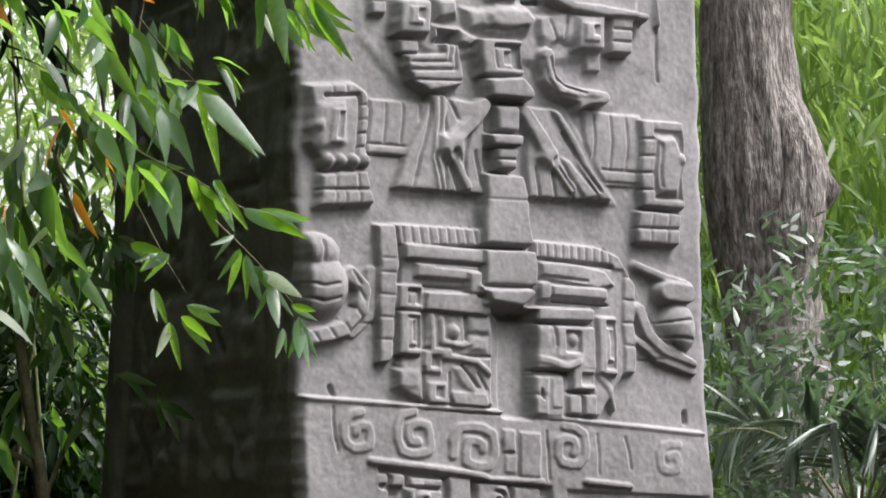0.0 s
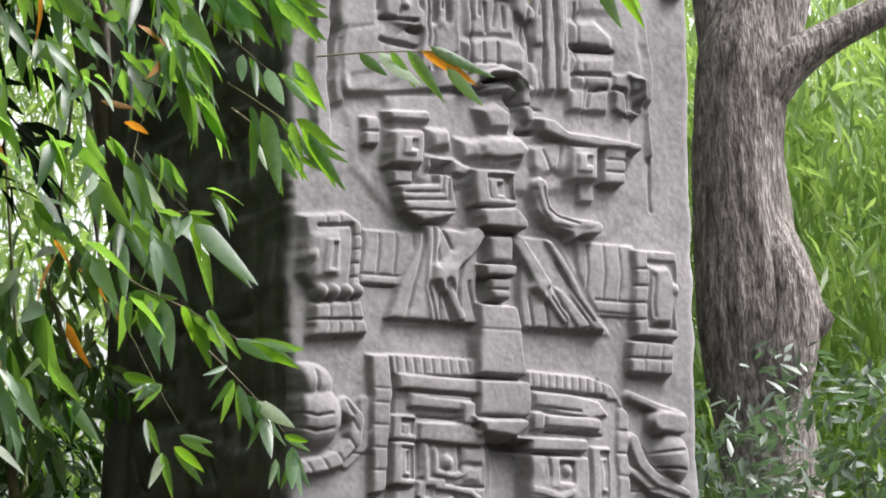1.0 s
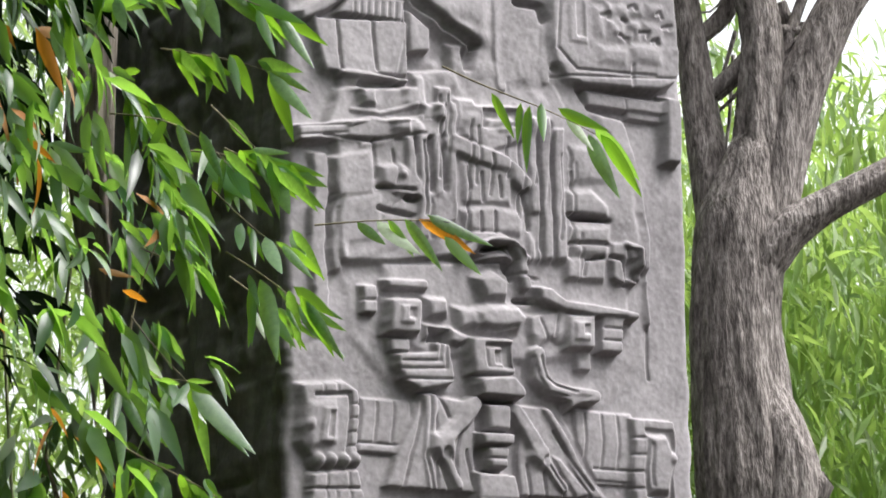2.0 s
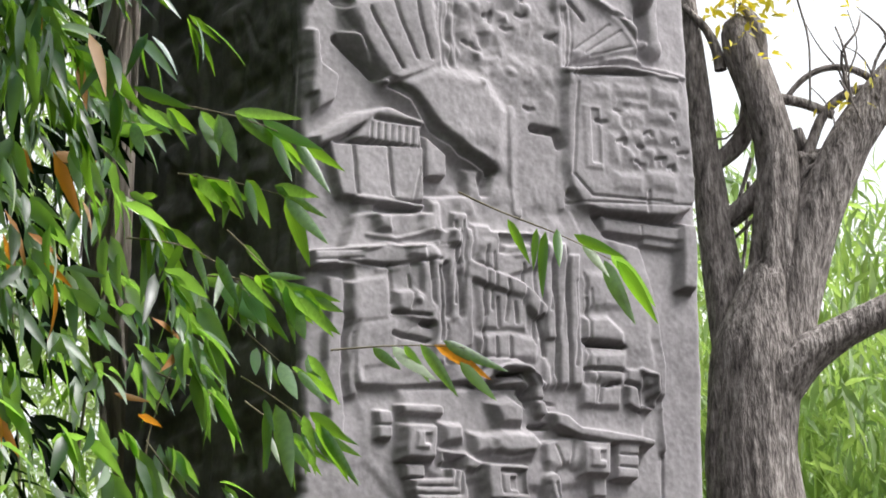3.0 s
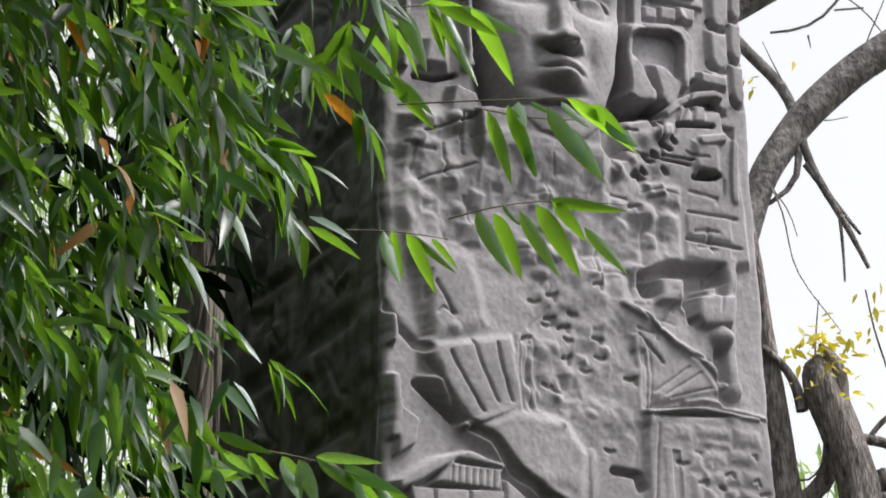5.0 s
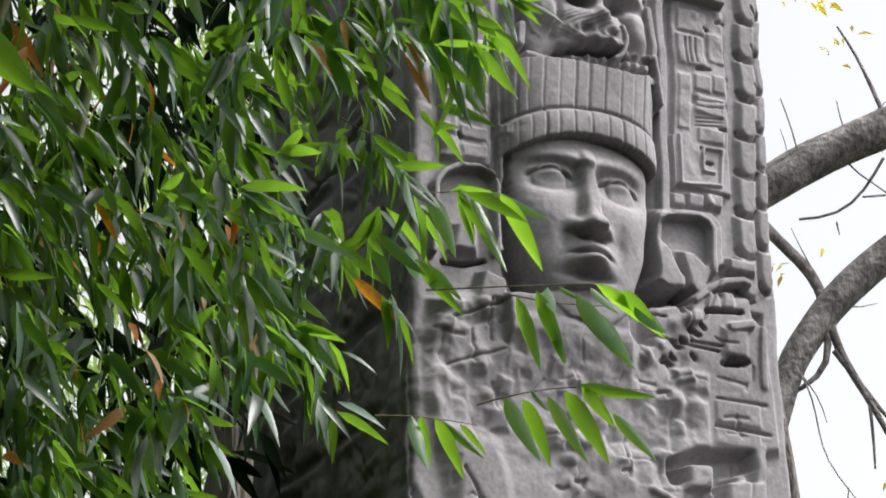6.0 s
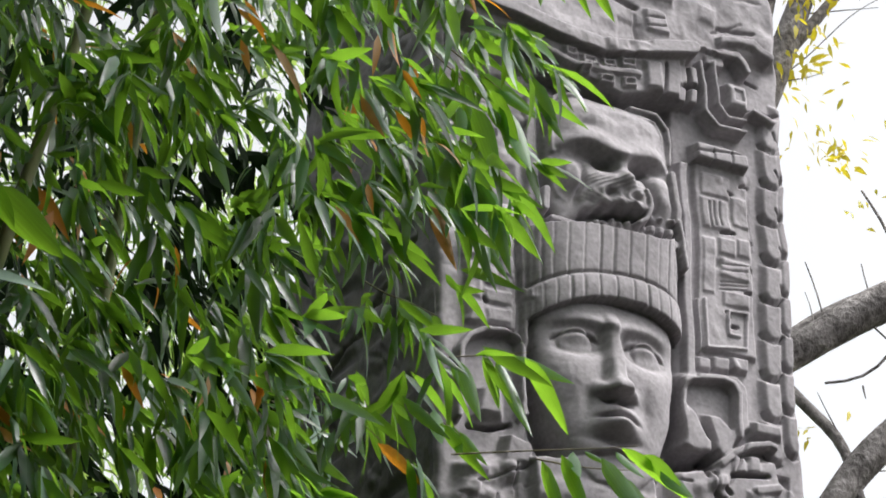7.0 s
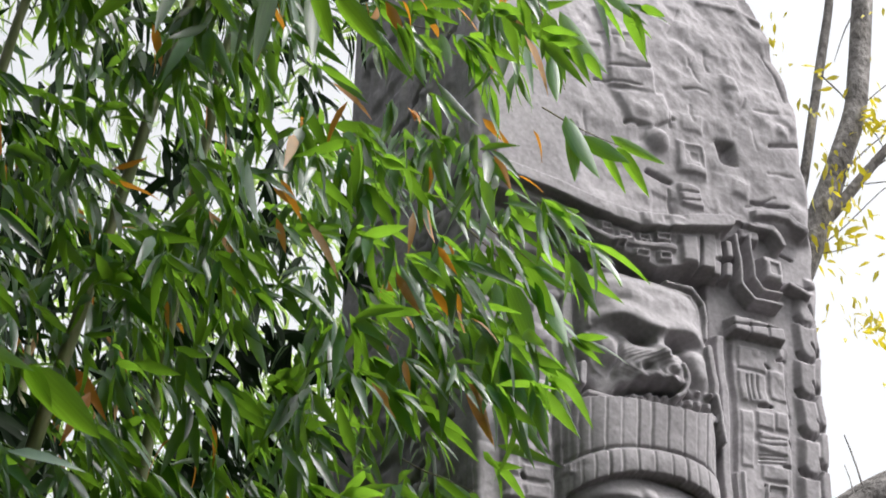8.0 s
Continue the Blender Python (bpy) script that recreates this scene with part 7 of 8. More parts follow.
BLADE_LOW = blade(1.0, 0.27, 0.25, rows=4)
BLADE_NEAR = blade(1.0, 0.20, 0.22, rows=4)
KITE = (np.array([(0, 0, 0), (0.45, -0.17, 0.04), (1.0, 0, -0.2), (0.45, 0.17, 0.04)]), np.array([(0, 1, 2, 3)]))
for k, (x, y, tilt) in enumerate(((-2.6, 7.6, 0.05), (-2.15, 7.2, 0.07), (-1.75, 7.9, 0.035), (-3.1, 7.0, 0.06), (-3.4, 8.2, 0.05))):
    plant = tagged(new("bamboo"), "leafy green bamboo with arching culm and hanging leaves", "bamboo", "bamboo clump beside the stone")
    plant.location = (x, y, 0)
    limb("culm", [(0, 0, -0.05), (0.05, 0, 2.5), (tilt * 5, 0, 5), (tilt * 14, -0.1, 7.5), (tilt * 28, -0.2, 9.2)], [0.03, 0.028, 0.024, 0.016, 0.006], CULM, plant, 10, 0, 0, 0.2)
    spots = pick(1000, -17, -1, 0.5, 44, 6.2, 8.0, near_density) - np.array([x, y, 0])
    low = spots[:, 2] < 4.0 + 0.5 * rng.uniform(-1, 1, len(spots))
    sprays("leaves", spots[~low], 0.165, LEAF, plant, 11, 0.28, BLADE_NEAR)
    sprays("leaves", spots[low], 0.14, LEAF_PALE, plant, 9, 0.26, BLADE_LOW, "pale-backed lower leaves")
    sprays("dry_leaves", spots[::5], 0.15, LEAF_DRY, plant, 2, 0.2, BLADE_NEAR, "orange-brown withered leaves")

# thicket added mostly out of view to block light left, behind and right
# three far clumps put shade-dark leaves behind the right-hand bamboo
SHADE_THICKET = [(-2.65, 9.6, 6.2), (-2.6, 8.5, 6.8), (-2.6, 7.4, 7.1), (-2.55, 6.3, 8.0), (-3.3, 9.2, 7.4), (-3.3, 7.6, 8.2), (3.0, 21.5, 4.0), (4.8, 21.0, 4.4), (6.8, 21.3, 4.2), (-2.9, 5.3, 9.3), (-2.6, 3.6, 9.5), (-2.3, 1.6, 10), (-2.2, -0.6, 10), (-2.1, -2.6, 10)] + [(-3.7 - 0.9 * (k % 2), -1.5 + 1.55 * k, 8.5 if k < 4 else 6.8) for k in range(8)] + [(5.2 + 0.8 * (k % 2), -3.0 + 1.9 * k, 7.0) for k in range(6)] + [(-4.4, 10.9, 9.3), (-4.9, 12.4, 8.6), (-4.6, 14.0, 8.6)] + [(-3.4 + 1.7 * k, -4.2 - 0.6 * (k % 2), 12.5 if k < 4 else 8) for k in range(5)]
for x, y, tall in SHADE_THICKET:
    plant = tagged(new("bamboo"), "dark-leaved bamboo thicket added to block light and darken gaps", "bamboo", "bamboo thicket on the shaded side")
    plant.location = (x, y, 0)
    limb("culm", [(0, 0, -0.05), (0.05, 0, 3), (0.1, 0, 6), (0.2, 0, tall + 0.4)], [0.05, 0.05, 0.04, 0.012], CULM, plant, 8, 0, 0, 0.4)
    at = np.stack([rng.uniform(-1.0, 0.95, 1500), rng.uniform(-1.1, 1.1, 1500), rng.uniform(0.1, tall, 1500)], 1)
    at[:, 0] += 0.5 * np.clip((at[:, 2] - 6) / 2.5, 0, 1) * (y > 2)
    if x > -3 and y < 6:  # the unseen crown leans over to block sky light
        at[:, 0] += 1.5 * np.clip((at[:, 2] - 6.3) / 3.5, 0, 1)
    if y < 10:  # the way before the stone stays clear
        gx, gy, gz = at[:, 0] + x, at[:, 1] + y, at[:, 2] - 1.6
        at = at[(gy < 0.4) | (gx < -0.36 * gy - 0.25) | (gz > 0.95 * gy + 0.5) | (x > 0)]
    cloud("leaves", at, 0.37, LEAF_SHADE, plant, 0.8, 5, 0.15, KITE)

# unseen culms added to arch overhead and keep sky light off the stone
for y0 in (-2.0, -0.5, 1.0, 2.3, 3.5, 4.6):
    plant = tagged(new("bamboo"), "unseen bamboo canopy with dark leaves, added overhead to block sky light", "bamboo", "bamboo thicket on the shaded side")
    plant.location = (-3.4, y0, 0)
    over = 3.4 + 0.92 * max(y0, 0.8)
    limb("culm", [(0, 0, -0.05), (0.1, 0, 3), (0.6, 0, over - 0.6), (1.6, 0.1, over + 0.5), (3.4, 0.2, over + 0.2)], [0.05, 0.05, 0.04, 0.02, 0.006], CULM, plant, 8, 0, 0, 0.4)
    at = np.stack([rng.uniform(-0.6, 3.5, 1500), rng.uniform(-0.8, 0.8, 1500), rng.uniform(0, 1.2, 1500)], 1)
    at[:, 2] += 1.6 + 0.92 * np.maximum(at[:, 1] + y0, 0.8) + 1.0
    cloud("leaves", at, 0.36, LEAF_SHADE, plant, 0.8, 5, 0.12, KITE)

# growth deep in the clump, its shade put into dark leaf colour
def deep(az, el):
    edge = np.interp(el, [8, 14, 24, 30, 34], [-8.6, -8.0, -7.2, -6.6, -6.4])
    return np.interp(el, [8, 11, 16, 20, 25, 30, 36, 40], [0, 0.2, 0.3, 0.4, 0.9, 0.8, 0.3, 0.2]) * np.clip((edge - az) / 0.8, 0, 1) * np.clip(clumps(az, el, 8.0, 1.3) * 1.8 - 0.45, 0, 1)


plant = tagged(new("bamboo"), "bamboo deep in the clump, shade put into its dark leaves", "bamboo", "bamboo clump beside the stone")
plant.location = (-2.6, 10.2, 0)
limb("culm", [(0, 0, -0.05), (0.05, 0, 3), (0.1, 0, 6), (0.2, 0, 8.5)], [0.04, 0.04, 0.03, 0.012], CULM, plant, 8, 0, 0, 0.3)
sprays("leaves", pick(3000, -18, -6, 8, 40, 8.8, 11.2, deep) - np.array([-2.6, 10.2, 0]), 0.22, LEAF_SHADE, plant, 8, 0.3, BLADE_NEAR)

# undergrowth at the foot of the clump, shade put into its leaf colour
low_growth = tagged(new("shrub"), "undergrowth of small leaves at the stone's foot, shade put into their colour", "undergrowth")
low_growth.location = (-2.3, 12.0, 0)
for dx in (-0.9, -0.5, -0.1, 0.3):
    limb("stem", [(dx, 0, -0.02), (dx + 0.1, 0, 0.8), (dx + 0.3, 0, 1.7)], [0.02, 0.015, 0.005], TWIG, low_growth, 8)
cloud("leaves", pick(4600, -15, -7.0, -4, 5, 11.4, 12.6, lambda az, el: np.interp(el, [-4, 0, 2, 5], [1, 0.9, 0.45, 0.1])) - np.array([-2.3, 12.0, 0]), 0.16, LEAF_SHADE, low_growth, 0.5, 7, 0.12, blade(1.0, 0.3, 0.2, rows=2))

# slender dark culms seen against the bright thicket, and one crooked stem
for x, y, lean, top in ((-1.50, 11.2, -0.16, 4.6), (-1.78, 10.8, 0.28, 5.0)):
    plant = tagged(new("bamboo"), "slender dark bamboo culm with few leaves", "bamboo", "bamboo behind the stone")
    plant.location = (x, y, 0)
    limb("culm", [(0, 0, -0.05), (lean * 0.2, 0, 1.2), (lean, 0, 0.6 * top), (lean * 1.8, 0, top)], [0.014, 0.013, 0.009, 0.004], CULM, plant, 8, 0, 0, 0.1)
    at = np.stack([lean + rng.normal(0, 0.15, 13), rng.normal(0, 0.15, 13), rng.uniform(1.6, top, 13)], 1)
    sprays("leaves", at, 0.15, LEAF, plant, 6, 0.22, BLADE_NEAR)
crooked = tagged(new("shrub"), "crooked thin dark stem with forked twigs and small leaves", "shrub")
crooked.location = (-1.30, 9.5, 0)


def crooked_stem(name, radii, *bearings):
    at = spot(np.array(bearings[::2]), np.array(bearings[1::2]), 9.5) - np.array([-1.30, 9.5, 0])
    limb(name, at, radii, TWIG, crooked, 8, 0.15, 2, 0.06)
    return at


crooked_stem("stem", [0.03, 0.026, 0.022, 0.018, 0.013, 0.006], -7.8, -9.5, -8.05, 1.0, -8.4, 3.06, -8.66, 4.5, -8.1, 5.56, -6.9, 6.8)
crooked_stem("twig", [0.012, 0.008, 0.004], -7.35, 6.25, -7.7, 7.3, -8.0, 8.3)
crooked_stem("twig", [0.016, 0.012, 0.006], -8.1, 1.6, -8.6, 1.9, -9.4, 2.3)
crooked_stem("twig", [0.010, 0.008, 0.003], -8.05, 1.0, -7.6, 2.2, -7.0, 3.4)
sprays("leaves", pick(40, -9.2, -6.9, 3.5, 9.0, 9.2, 9.8) - np.array([-1.30, 9.5, 0]), 0.13, LEAF_PALE, crooked, 6, 0.2, BLADE_LOW)


def far_left(az, el):
    return np.interp(el, [0, 12, 20, 30, 44], [1.0, 1.0, 0.7, 0.25, 0.04])


def far_right(az, el):
    return np.interp(el, [0, 9, 13, 15, 17, 24], [1.0, 1.0, 0.7, 0.2, 0.0, 0.0]) * np.clip(1.7 * clumps(az, el, 12.0, 1.1), 0.5, 1)


for k in range(4):
    x, y = -7.0 + 1.6 * k, 17.0 + 0.7 * k
    plant = tagged(new("bamboo"), "pale green bamboo thicket, bright highlights put into leaf colour", "bamboo", "bamboo behind the stone")
    plant.location = (x, y, 0)
    limb("culm", [(0, 0, -0.05), (0.1, 0, 4), (0.4, 0, 8), (1.0, 0, 12)], [0.05, 0.05, 0.04, 0.015], CULM, plant, 8, 0, 0, 0.4)
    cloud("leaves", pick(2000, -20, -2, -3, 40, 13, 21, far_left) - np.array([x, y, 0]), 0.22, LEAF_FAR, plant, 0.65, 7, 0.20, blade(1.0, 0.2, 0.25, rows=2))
for k in range(4):
    x, y = 1.2 + 1.3 * k, 17.5 + 0.5 * k
    plant = tagged(new("bamboo"), "bright green bamboo with drooping sprays of leaves", "bamboo", "bamboo behind the stone")
    plant.location = (x, y, 0)
    limb("culm", [(0, 0, -0.05), (0.1, 0, 2), (0.3, 0, 4.5), (0.8, 0, 6.2)], [0.05, 0.05, 0.04, 0.015], CULM, plant, 8, 0, 0, 0.4)
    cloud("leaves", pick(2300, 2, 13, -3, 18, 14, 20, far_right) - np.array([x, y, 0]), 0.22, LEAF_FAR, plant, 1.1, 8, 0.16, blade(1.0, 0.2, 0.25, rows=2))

bush = tagged(new("shrub"), "grey-green shrub with small pointed leaves below the tree", "shrub")
bush.location = (1.9, 11.3, 0)
for dx, dz in ((-0.5, 1.9), (-0.2, 2.4), (0.1, 2.2), (0.4, 2.5), (0.7, 2.0)):
    limb("stem", [(0.1, 0, -0.02), (0.3 * dx, 0, 1.0), (dx, 0, dz)], [0.03, 0.02, 0.006], TWIG, bush, 8)
cloud("leaves", pick(620, 4.6, 10, -4, 6.6, 10.8, 11.8, lambda az, el: np.interp(el, [-4, 2, 4.6, 6.6], [1, 1, 0.7, 0.12])) - np.array([1.9, 11.3, 0]), 0.092, LEAF_BUSH, bush, -0.1, 8, 0.06, blade(1.0, 0.34, 0.15, rows=3))


# fan of palm fronds at the foot of the shrub
palm = tagged(new("palm"), "small palm with arching green fronds among the shrubs", "palm")
palm.location = (1.52, 10.6, 0)
limb("stem", [(0, 0, -0.02), (0.01, 0, 0.9), (0.02, 0, 1.62)], [0.05, 0.045, 0.03], FIBRE, palm, 10)
for k in range(9):
    turn = -2.6 + 0.55 * k
    rib = [np.array([0.02, 0, 1.60]) + np.array([math.cos(turn) * r * 0.62, -abs(math.sin(turn)) * r * 0.3, r * 1.15 - 0.75 * r * r]) for r in (0, 0.25, 0.5, 0.75, 0.95)]
    frond = limb("frond", rib, [0.008, 0.007, 0.006, 0.004, 0.002], CULM, palm, 6, 0, 0, 0.06)
    at = np.concatenate([rib[i] + (rib[i + 1] - rib[i]) * np.linspace(0, 1, 9)[:-1, None] for i in range(1, 4)])
    ahead = np.gradient(at, axis=0)
    ahead /= np.linalg.norm(ahead, axis=1)[:, None]
    for side in (-1, 1):
        out = 0.8 * ahead + side * np.cross(ahead, (0, 1, 0)) * 0.9 + np.array([0, 0, -0.25])
        v, f = scatter(at, out, np.full(len(at), 0.26), blade(1.0, 0.09, 0.2, rows=4))
        tagged(part("frond_blade", mesh_of("frond_blade", v, f, LEAF_BUSH), frond), kind="stuff")


LEAF_SHAPES = [mesh_of("leaf", *blade(1.0, w, b, fold, 8), LEAF_HANG) for w, b, fold in ((0.19, 0.08, 0.35), (0.22, 0.14, 0.2), (0.17, 0.05, 0.5), (0.24, 0.10, 0.3))]
PALE_SHAPES = [mesh_of("leaf", *blade(1.0, w, b, fold, 8), LEAF_PALE) for w, b, fold in ((0.21, 0.08, 0.3), (0.25, 0.14, 0.2), (0.18, 0.05, 0.4))]
DRY_SHAPE = mesh_of("leaf", *blade(1.0, 0.20, 0.12, 0.5, 7), LEAF_DRY)


def spray(y, twig, *leaves):
    """One branch with its leaves, each leaf an object of its own on a shared blade."""
    tw = spot(np.array(twig[::2]), np.array(twig[1::2]), y)
    base = Vector(tw[0])
    thing = tagged(new("bamboo_branch"), "thin bamboo twig with long glossy green leaves", "branch", "bamboo branches before the stone")
    thing.location = base
    limb("twig", tw - tw[0], np.linspace(0.0026, 0.001, len(tw)), TWIG, thing, 6, 0, 0, 0.05)
    # low branches carry fuller fans: beside each leaf a second one, turned a little
    fuller = [(a, b, a + (c - a) * f - (d - b) * g, b + (d - b) * f + (c - a) * g) for a, b, c, d in leaves for f, g in [(rng.uniform(0.7, 0.95), rng.choice([-1, 1]) * rng.uniform(0.2, 0.45))]]
    for a0, e0, a1, e1 in list(leaves) + (fuller if y > 6.95 else []):
        p = Vector(spot(np.array([a0]), np.array([e0]), y + rng.uniform(-0.04, 0.04))[0])
        q = Vector(spot(np.array([a1]), np.array([e1]), y + rng.uniform(-0.10, 0.06))[0])
        d = q - p
        x = d.normalized()
        view = (p - EYE).normalized()
        side = x.cross(view).normalized()
        up = side.cross(x)
        roll = rng.uniform(-0.65, 0.65)
        side, up = math.cos(roll) * side + math.sin(roll) * up, math.cos(roll) * up - math.sin(roll) * side
        kinds = PALE_SHAPES + LEAF_SHAPES[:2] if y > 6.85 and tw[0][2] < 3.9 else LEAF_SHAPES
        ob = new("leaf", DRY_SHAPE if rng.uniform() < 0.012 else kinds[int(rng.integers(len(kinds)))])
        ob.parent = thing
        m = Matrix((x, side, up)).transposed().to_4x4()
        ob.matrix_local = Matrix.Translation(p - base) @ m @ Matrix.Diagonal((d.length, d.length, d.length, 1))


# ---- single sprays of leaves that hang before the stone: bearing and height of the twig, then base and tip of each leaf
spray(7.2, (-6.08, 11.04, -6.27, 10.02, -6.34, 9.34, -5.56, 9.46, -4.98, 9.40),
      (-5.27, 9.40, -5.31, 8.80), (-4.98, 9.35, -3.78, 7.81), (-5.04, 9.40, -4.52, 9.10),
      (-6.34, 9.34, -6.61, 8.41), (-6.27, 9.45, -5.39, 8.07), (-5.04, 9.18, -4.81, 8.38))
spray(7.2, (-6.36, 8.09, -5.56, 7.64, -4.64, 7.30, -3.96, 6.67, -3.27, 6.49),
      (-5.56, 7.64, -5.35, 6.16), (-5.16, 7.52, -4.59, 6.90), (-4.64, 7.43, -4.51, 6.95),
      (-4.53, 7.18, -3.90, 6.38), (-4.07, 6.84, -3.27, 6.26), (-3.84, 6.75, -2.75, 6.26),
      (-3.50, 6.78, -2.81, 6.49), (-5.79, 7.64, -5.99, 6.84), (-4.99, 7.30, -4.42, 6.15))
spray(7.1, (-4.64, 6.61, -4.19, 6.15, -3.61, 5.69, -3.04, 4.89),
      (-4.24, 6.32, -4.67, 5.81), (-4.13, 6.04, -4.36, 5.13), (-4.02, 5.92, -3.68, 4.84),
      (-3.84, 5.70, -3.04, 5.06), (-3.67, 5.58, -3.10, 4.66), (-3.50, 5.35, -3.39, 4.32),
      (-3.10, 4.89, -2.53, 4.52), (-2.87, 4.49, -2.77, 3.57), (-3.28, 4.43, -3.39, 3.75),
      (-2.93, 4.66, -2.57, 3.74))
spray(7.2, (-4.17, 11.51, -3.48, 10.94, -2.78, 10.60, -2.21, 10.37),
      (-3.65, 10.83, -3.77, 10.03), (-3.42, 10.83, -3.08, 9.71), (-3.25, 10.89, -2.56, 10.03),
      (-2.78, 10.94, -1.86, 9.78), (-2.55, 11.06, -1.80, 10.60), (-2.90, 10.83, -2.61, 10.09))
spray(7.3, (-7.04, 8.20, -6.36, 7.29, -5.79, 6.04, -5.22, 5.13),
      (-6.25, 7.75, -5.22, 7.30), (-6.13, 7.41, -5.67, 6.73), (-5.56, 5.93, -6.07, 5.36),
      (-5.73, 6.04, -6.30, 5.70), (-5.22, 4.90, -4.48, 4.44), (-5.33, 4.67, -4.71, 3.87),
      (-5.56, 4.56, -5.33, 3.59), (-5.90, 5.24, -5.56, 4.44), (-6.36, 6.15, -5.67, 5.70))
spray(6.9, (-2.41, 12.55, -1.47, 12.64, -0.07, 12.68, 0.40, 12.59),
      (-1.53, 12.61, -0.89, 12.09), (-1.12, 12.64, -0.20, 11.80), (-0.89, 12.66, -0.31, 11.86),
      (-0.54, 12.68, 0.27, 11.57), (-0.07, 12.75, 1.27, 12.04), (-0.25, 12.66, 0.98, 11.96),
      (0.28, 12.31, 1.06, 11.44))
spray(6.9, (0.28, 15.75, 1.34, 15.22, 2.39, 14.92, 3.56, 14.27),
      (1.31, 15.19, 1.79, 14.25), (1.92, 14.99, 1.81, 14.13), (2.10, 14.93, 1.96, 13.56),
      (2.34, 14.98, 2.38, 14.12), (2.86, 14.74, 3.43, 13.93), (2.69, 14.86, 3.80, 14.32),
      (3.32, 14.33, 3.88, 12.95), (3.56, 14.32, 4.47, 12.99), (3.45, 14.44, 4.42, 13.45))
spray(6.8, (-3.83, 21.94, -2.84, 21.98, -1.61, 21.75),
      (-3.03, 21.94, -2.69, 20.72), (-2.84, 21.94, -2.60, 20.97), (-2.53, 21.89, -1.80, 20.63),
      (-2.35, 21.83, -1.43, 21.03), (-1.98, 21.77, -1.37, 21.14))
spray(6.8, (-1.61, 22.17, -0.62, 22.43, 0.62, 22.55, 2.35, 22.37),
      (-0.99, 22.32, -0.24, 20.87), (-0.62, 22.28, 0.16, 20.84), (-0.43, 22.47, -0.07, 21.99),
      (-0.06, 22.33, 0.83, 20.89), (0.31, 22.44, 1.39, 20.87), (0.68, 22.49, 1.53, 21.61),
      (1.35, 21.96, 2.30, 20.93), (0.62, 22.55, 2.34, 22.22))
spray(6.8, (-0.84, 24.39, 0.15, 24.15, 1.40, 24.12),
      (-0.60, 24.16, -0.18, 22.79), (-0.10, 24.04, 0.38, 22.91), (1.03, 24.02, 1.80, 22.80),
      (1.90, 24.11, 2.63, 23.41))
spray(6.8, (-2.73, 24.49, -0.71, 24.57, 0.54, 24.57, 1.42, 24.61),
      (-0.72, 24.36, -0.18, 22.81), (-0.28, 24.47, 0.41, 22.92), (-0.02, 24.53, 0.09, 23.89),
      (0.23, 24.52, 0.79, 24.22), (0.60, 24.40, 1.80, 22.71), (0.92, 24.51, 1.53, 23.86),
      (1.05, 24.58, 2.63, 23.43), (1.55, 24.43, 2.58, 23.60))
spray(6.8, (-3.11, 26.43, -2.22, 26.49, -0.94, 26.54),
      (-2.54, 26.38, -2.07, 25.06), (-2.03, 26.49, -1.59, 25.34), (-1.71, 26.43, -0.94, 24.77),
      (-1.33, 26.48, 0.04, 25.78), (-1.07, 26.43, -0.02, 24.87), (-2.73, 26.32, -2.54, 25.86))
spray(6.9, (-3.74, 25.51, -2.98, 25.35, -2.48, 24.83),
      (-2.98, 25.12, -1.85, 23.92), (-2.79, 25.06, -2.41, 24.37), (-3.11, 25.40, -2.98, 24.49),
      (-2.54, 24.95, -1.91, 24.20))
spray(6.9, (-4.80, 28.01, -4.28, 27.67, -3.76, 27.57),
      (-4.66, 27.67, -4.58, 26.59), (-4.28, 27.56, -3.82, 26.48), (-4.02, 27.68, -2.83, 26.94),
      (-5.11, 27.43, -5.22, 26.69))
spray(6.9, (-5.77, 25.60, -5.01, 25.50, -4.24, 24.71),
      (-5.14, 25.44, -5.05, 24.35), (-4.95, 25.38, -4.68, 24.30), (-4.56, 25.22, -4.24, 24.25),
      (-4.37, 24.71, -3.23, 23.80), (-5.52, 25.49, -5.50, 24.92))
spray(6.8, (-3.25, 32.67, -2.56, 32.11, -1.76, 31.54),
      (-2.43, 31.99, -1.96, 31.14), (-1.76, 31.99, -0.62, 31.19), (-1.49, 32.11, -0.68, 31.65),
      (-1.62, 31.54, -1.36, 30.51), (-1.35, 31.42, -0.90, 30.05), (-2.56, 31.54, -2.42, 30.80),
      (-1.89, 31.54, -1.22, 30.74))
spray(6.8, (-2.95, 30.51, -2.42, 30.05, -2.02, 29.60),
      (-2.42, 30.00, -1.82, 28.91), (-2.29, 30.05, -1.24, 28.57), (-2.02, 29.60, -1.10, 28.79),
      (-2.55, 29.94, -2.67, 29.02), (-2.81, 29.71, -2.41, 28.80))
spray(6.7, (-1.56, 37.70, -1.16, 36.55, -0.77, 35.40),
      (-1.22, 37.01, -0.78, 35.17), (-0.86, 37.00, 0.22, 35.55), (-1.10, 36.09, -0.99, 35.06),
      (-0.60, 36.37, -0.14, 35.50), (-0.32, 36.13, 0.29, 35.54))
spray(6.7, (-1.34, 35.07, -0.52, 34.60, 0.57, 34.22),
      (-0.79, 34.89, -0.01, 33.44), (-0.38, 34.48, 0.83, 33.75), (0.02, 34.30, 0.66, 33.24),
      (0.44, 34.22, 1.27, 33.14), (0.31, 34.46, 1.65, 33.78), (-0.65, 34.83, -0.56, 33.45))
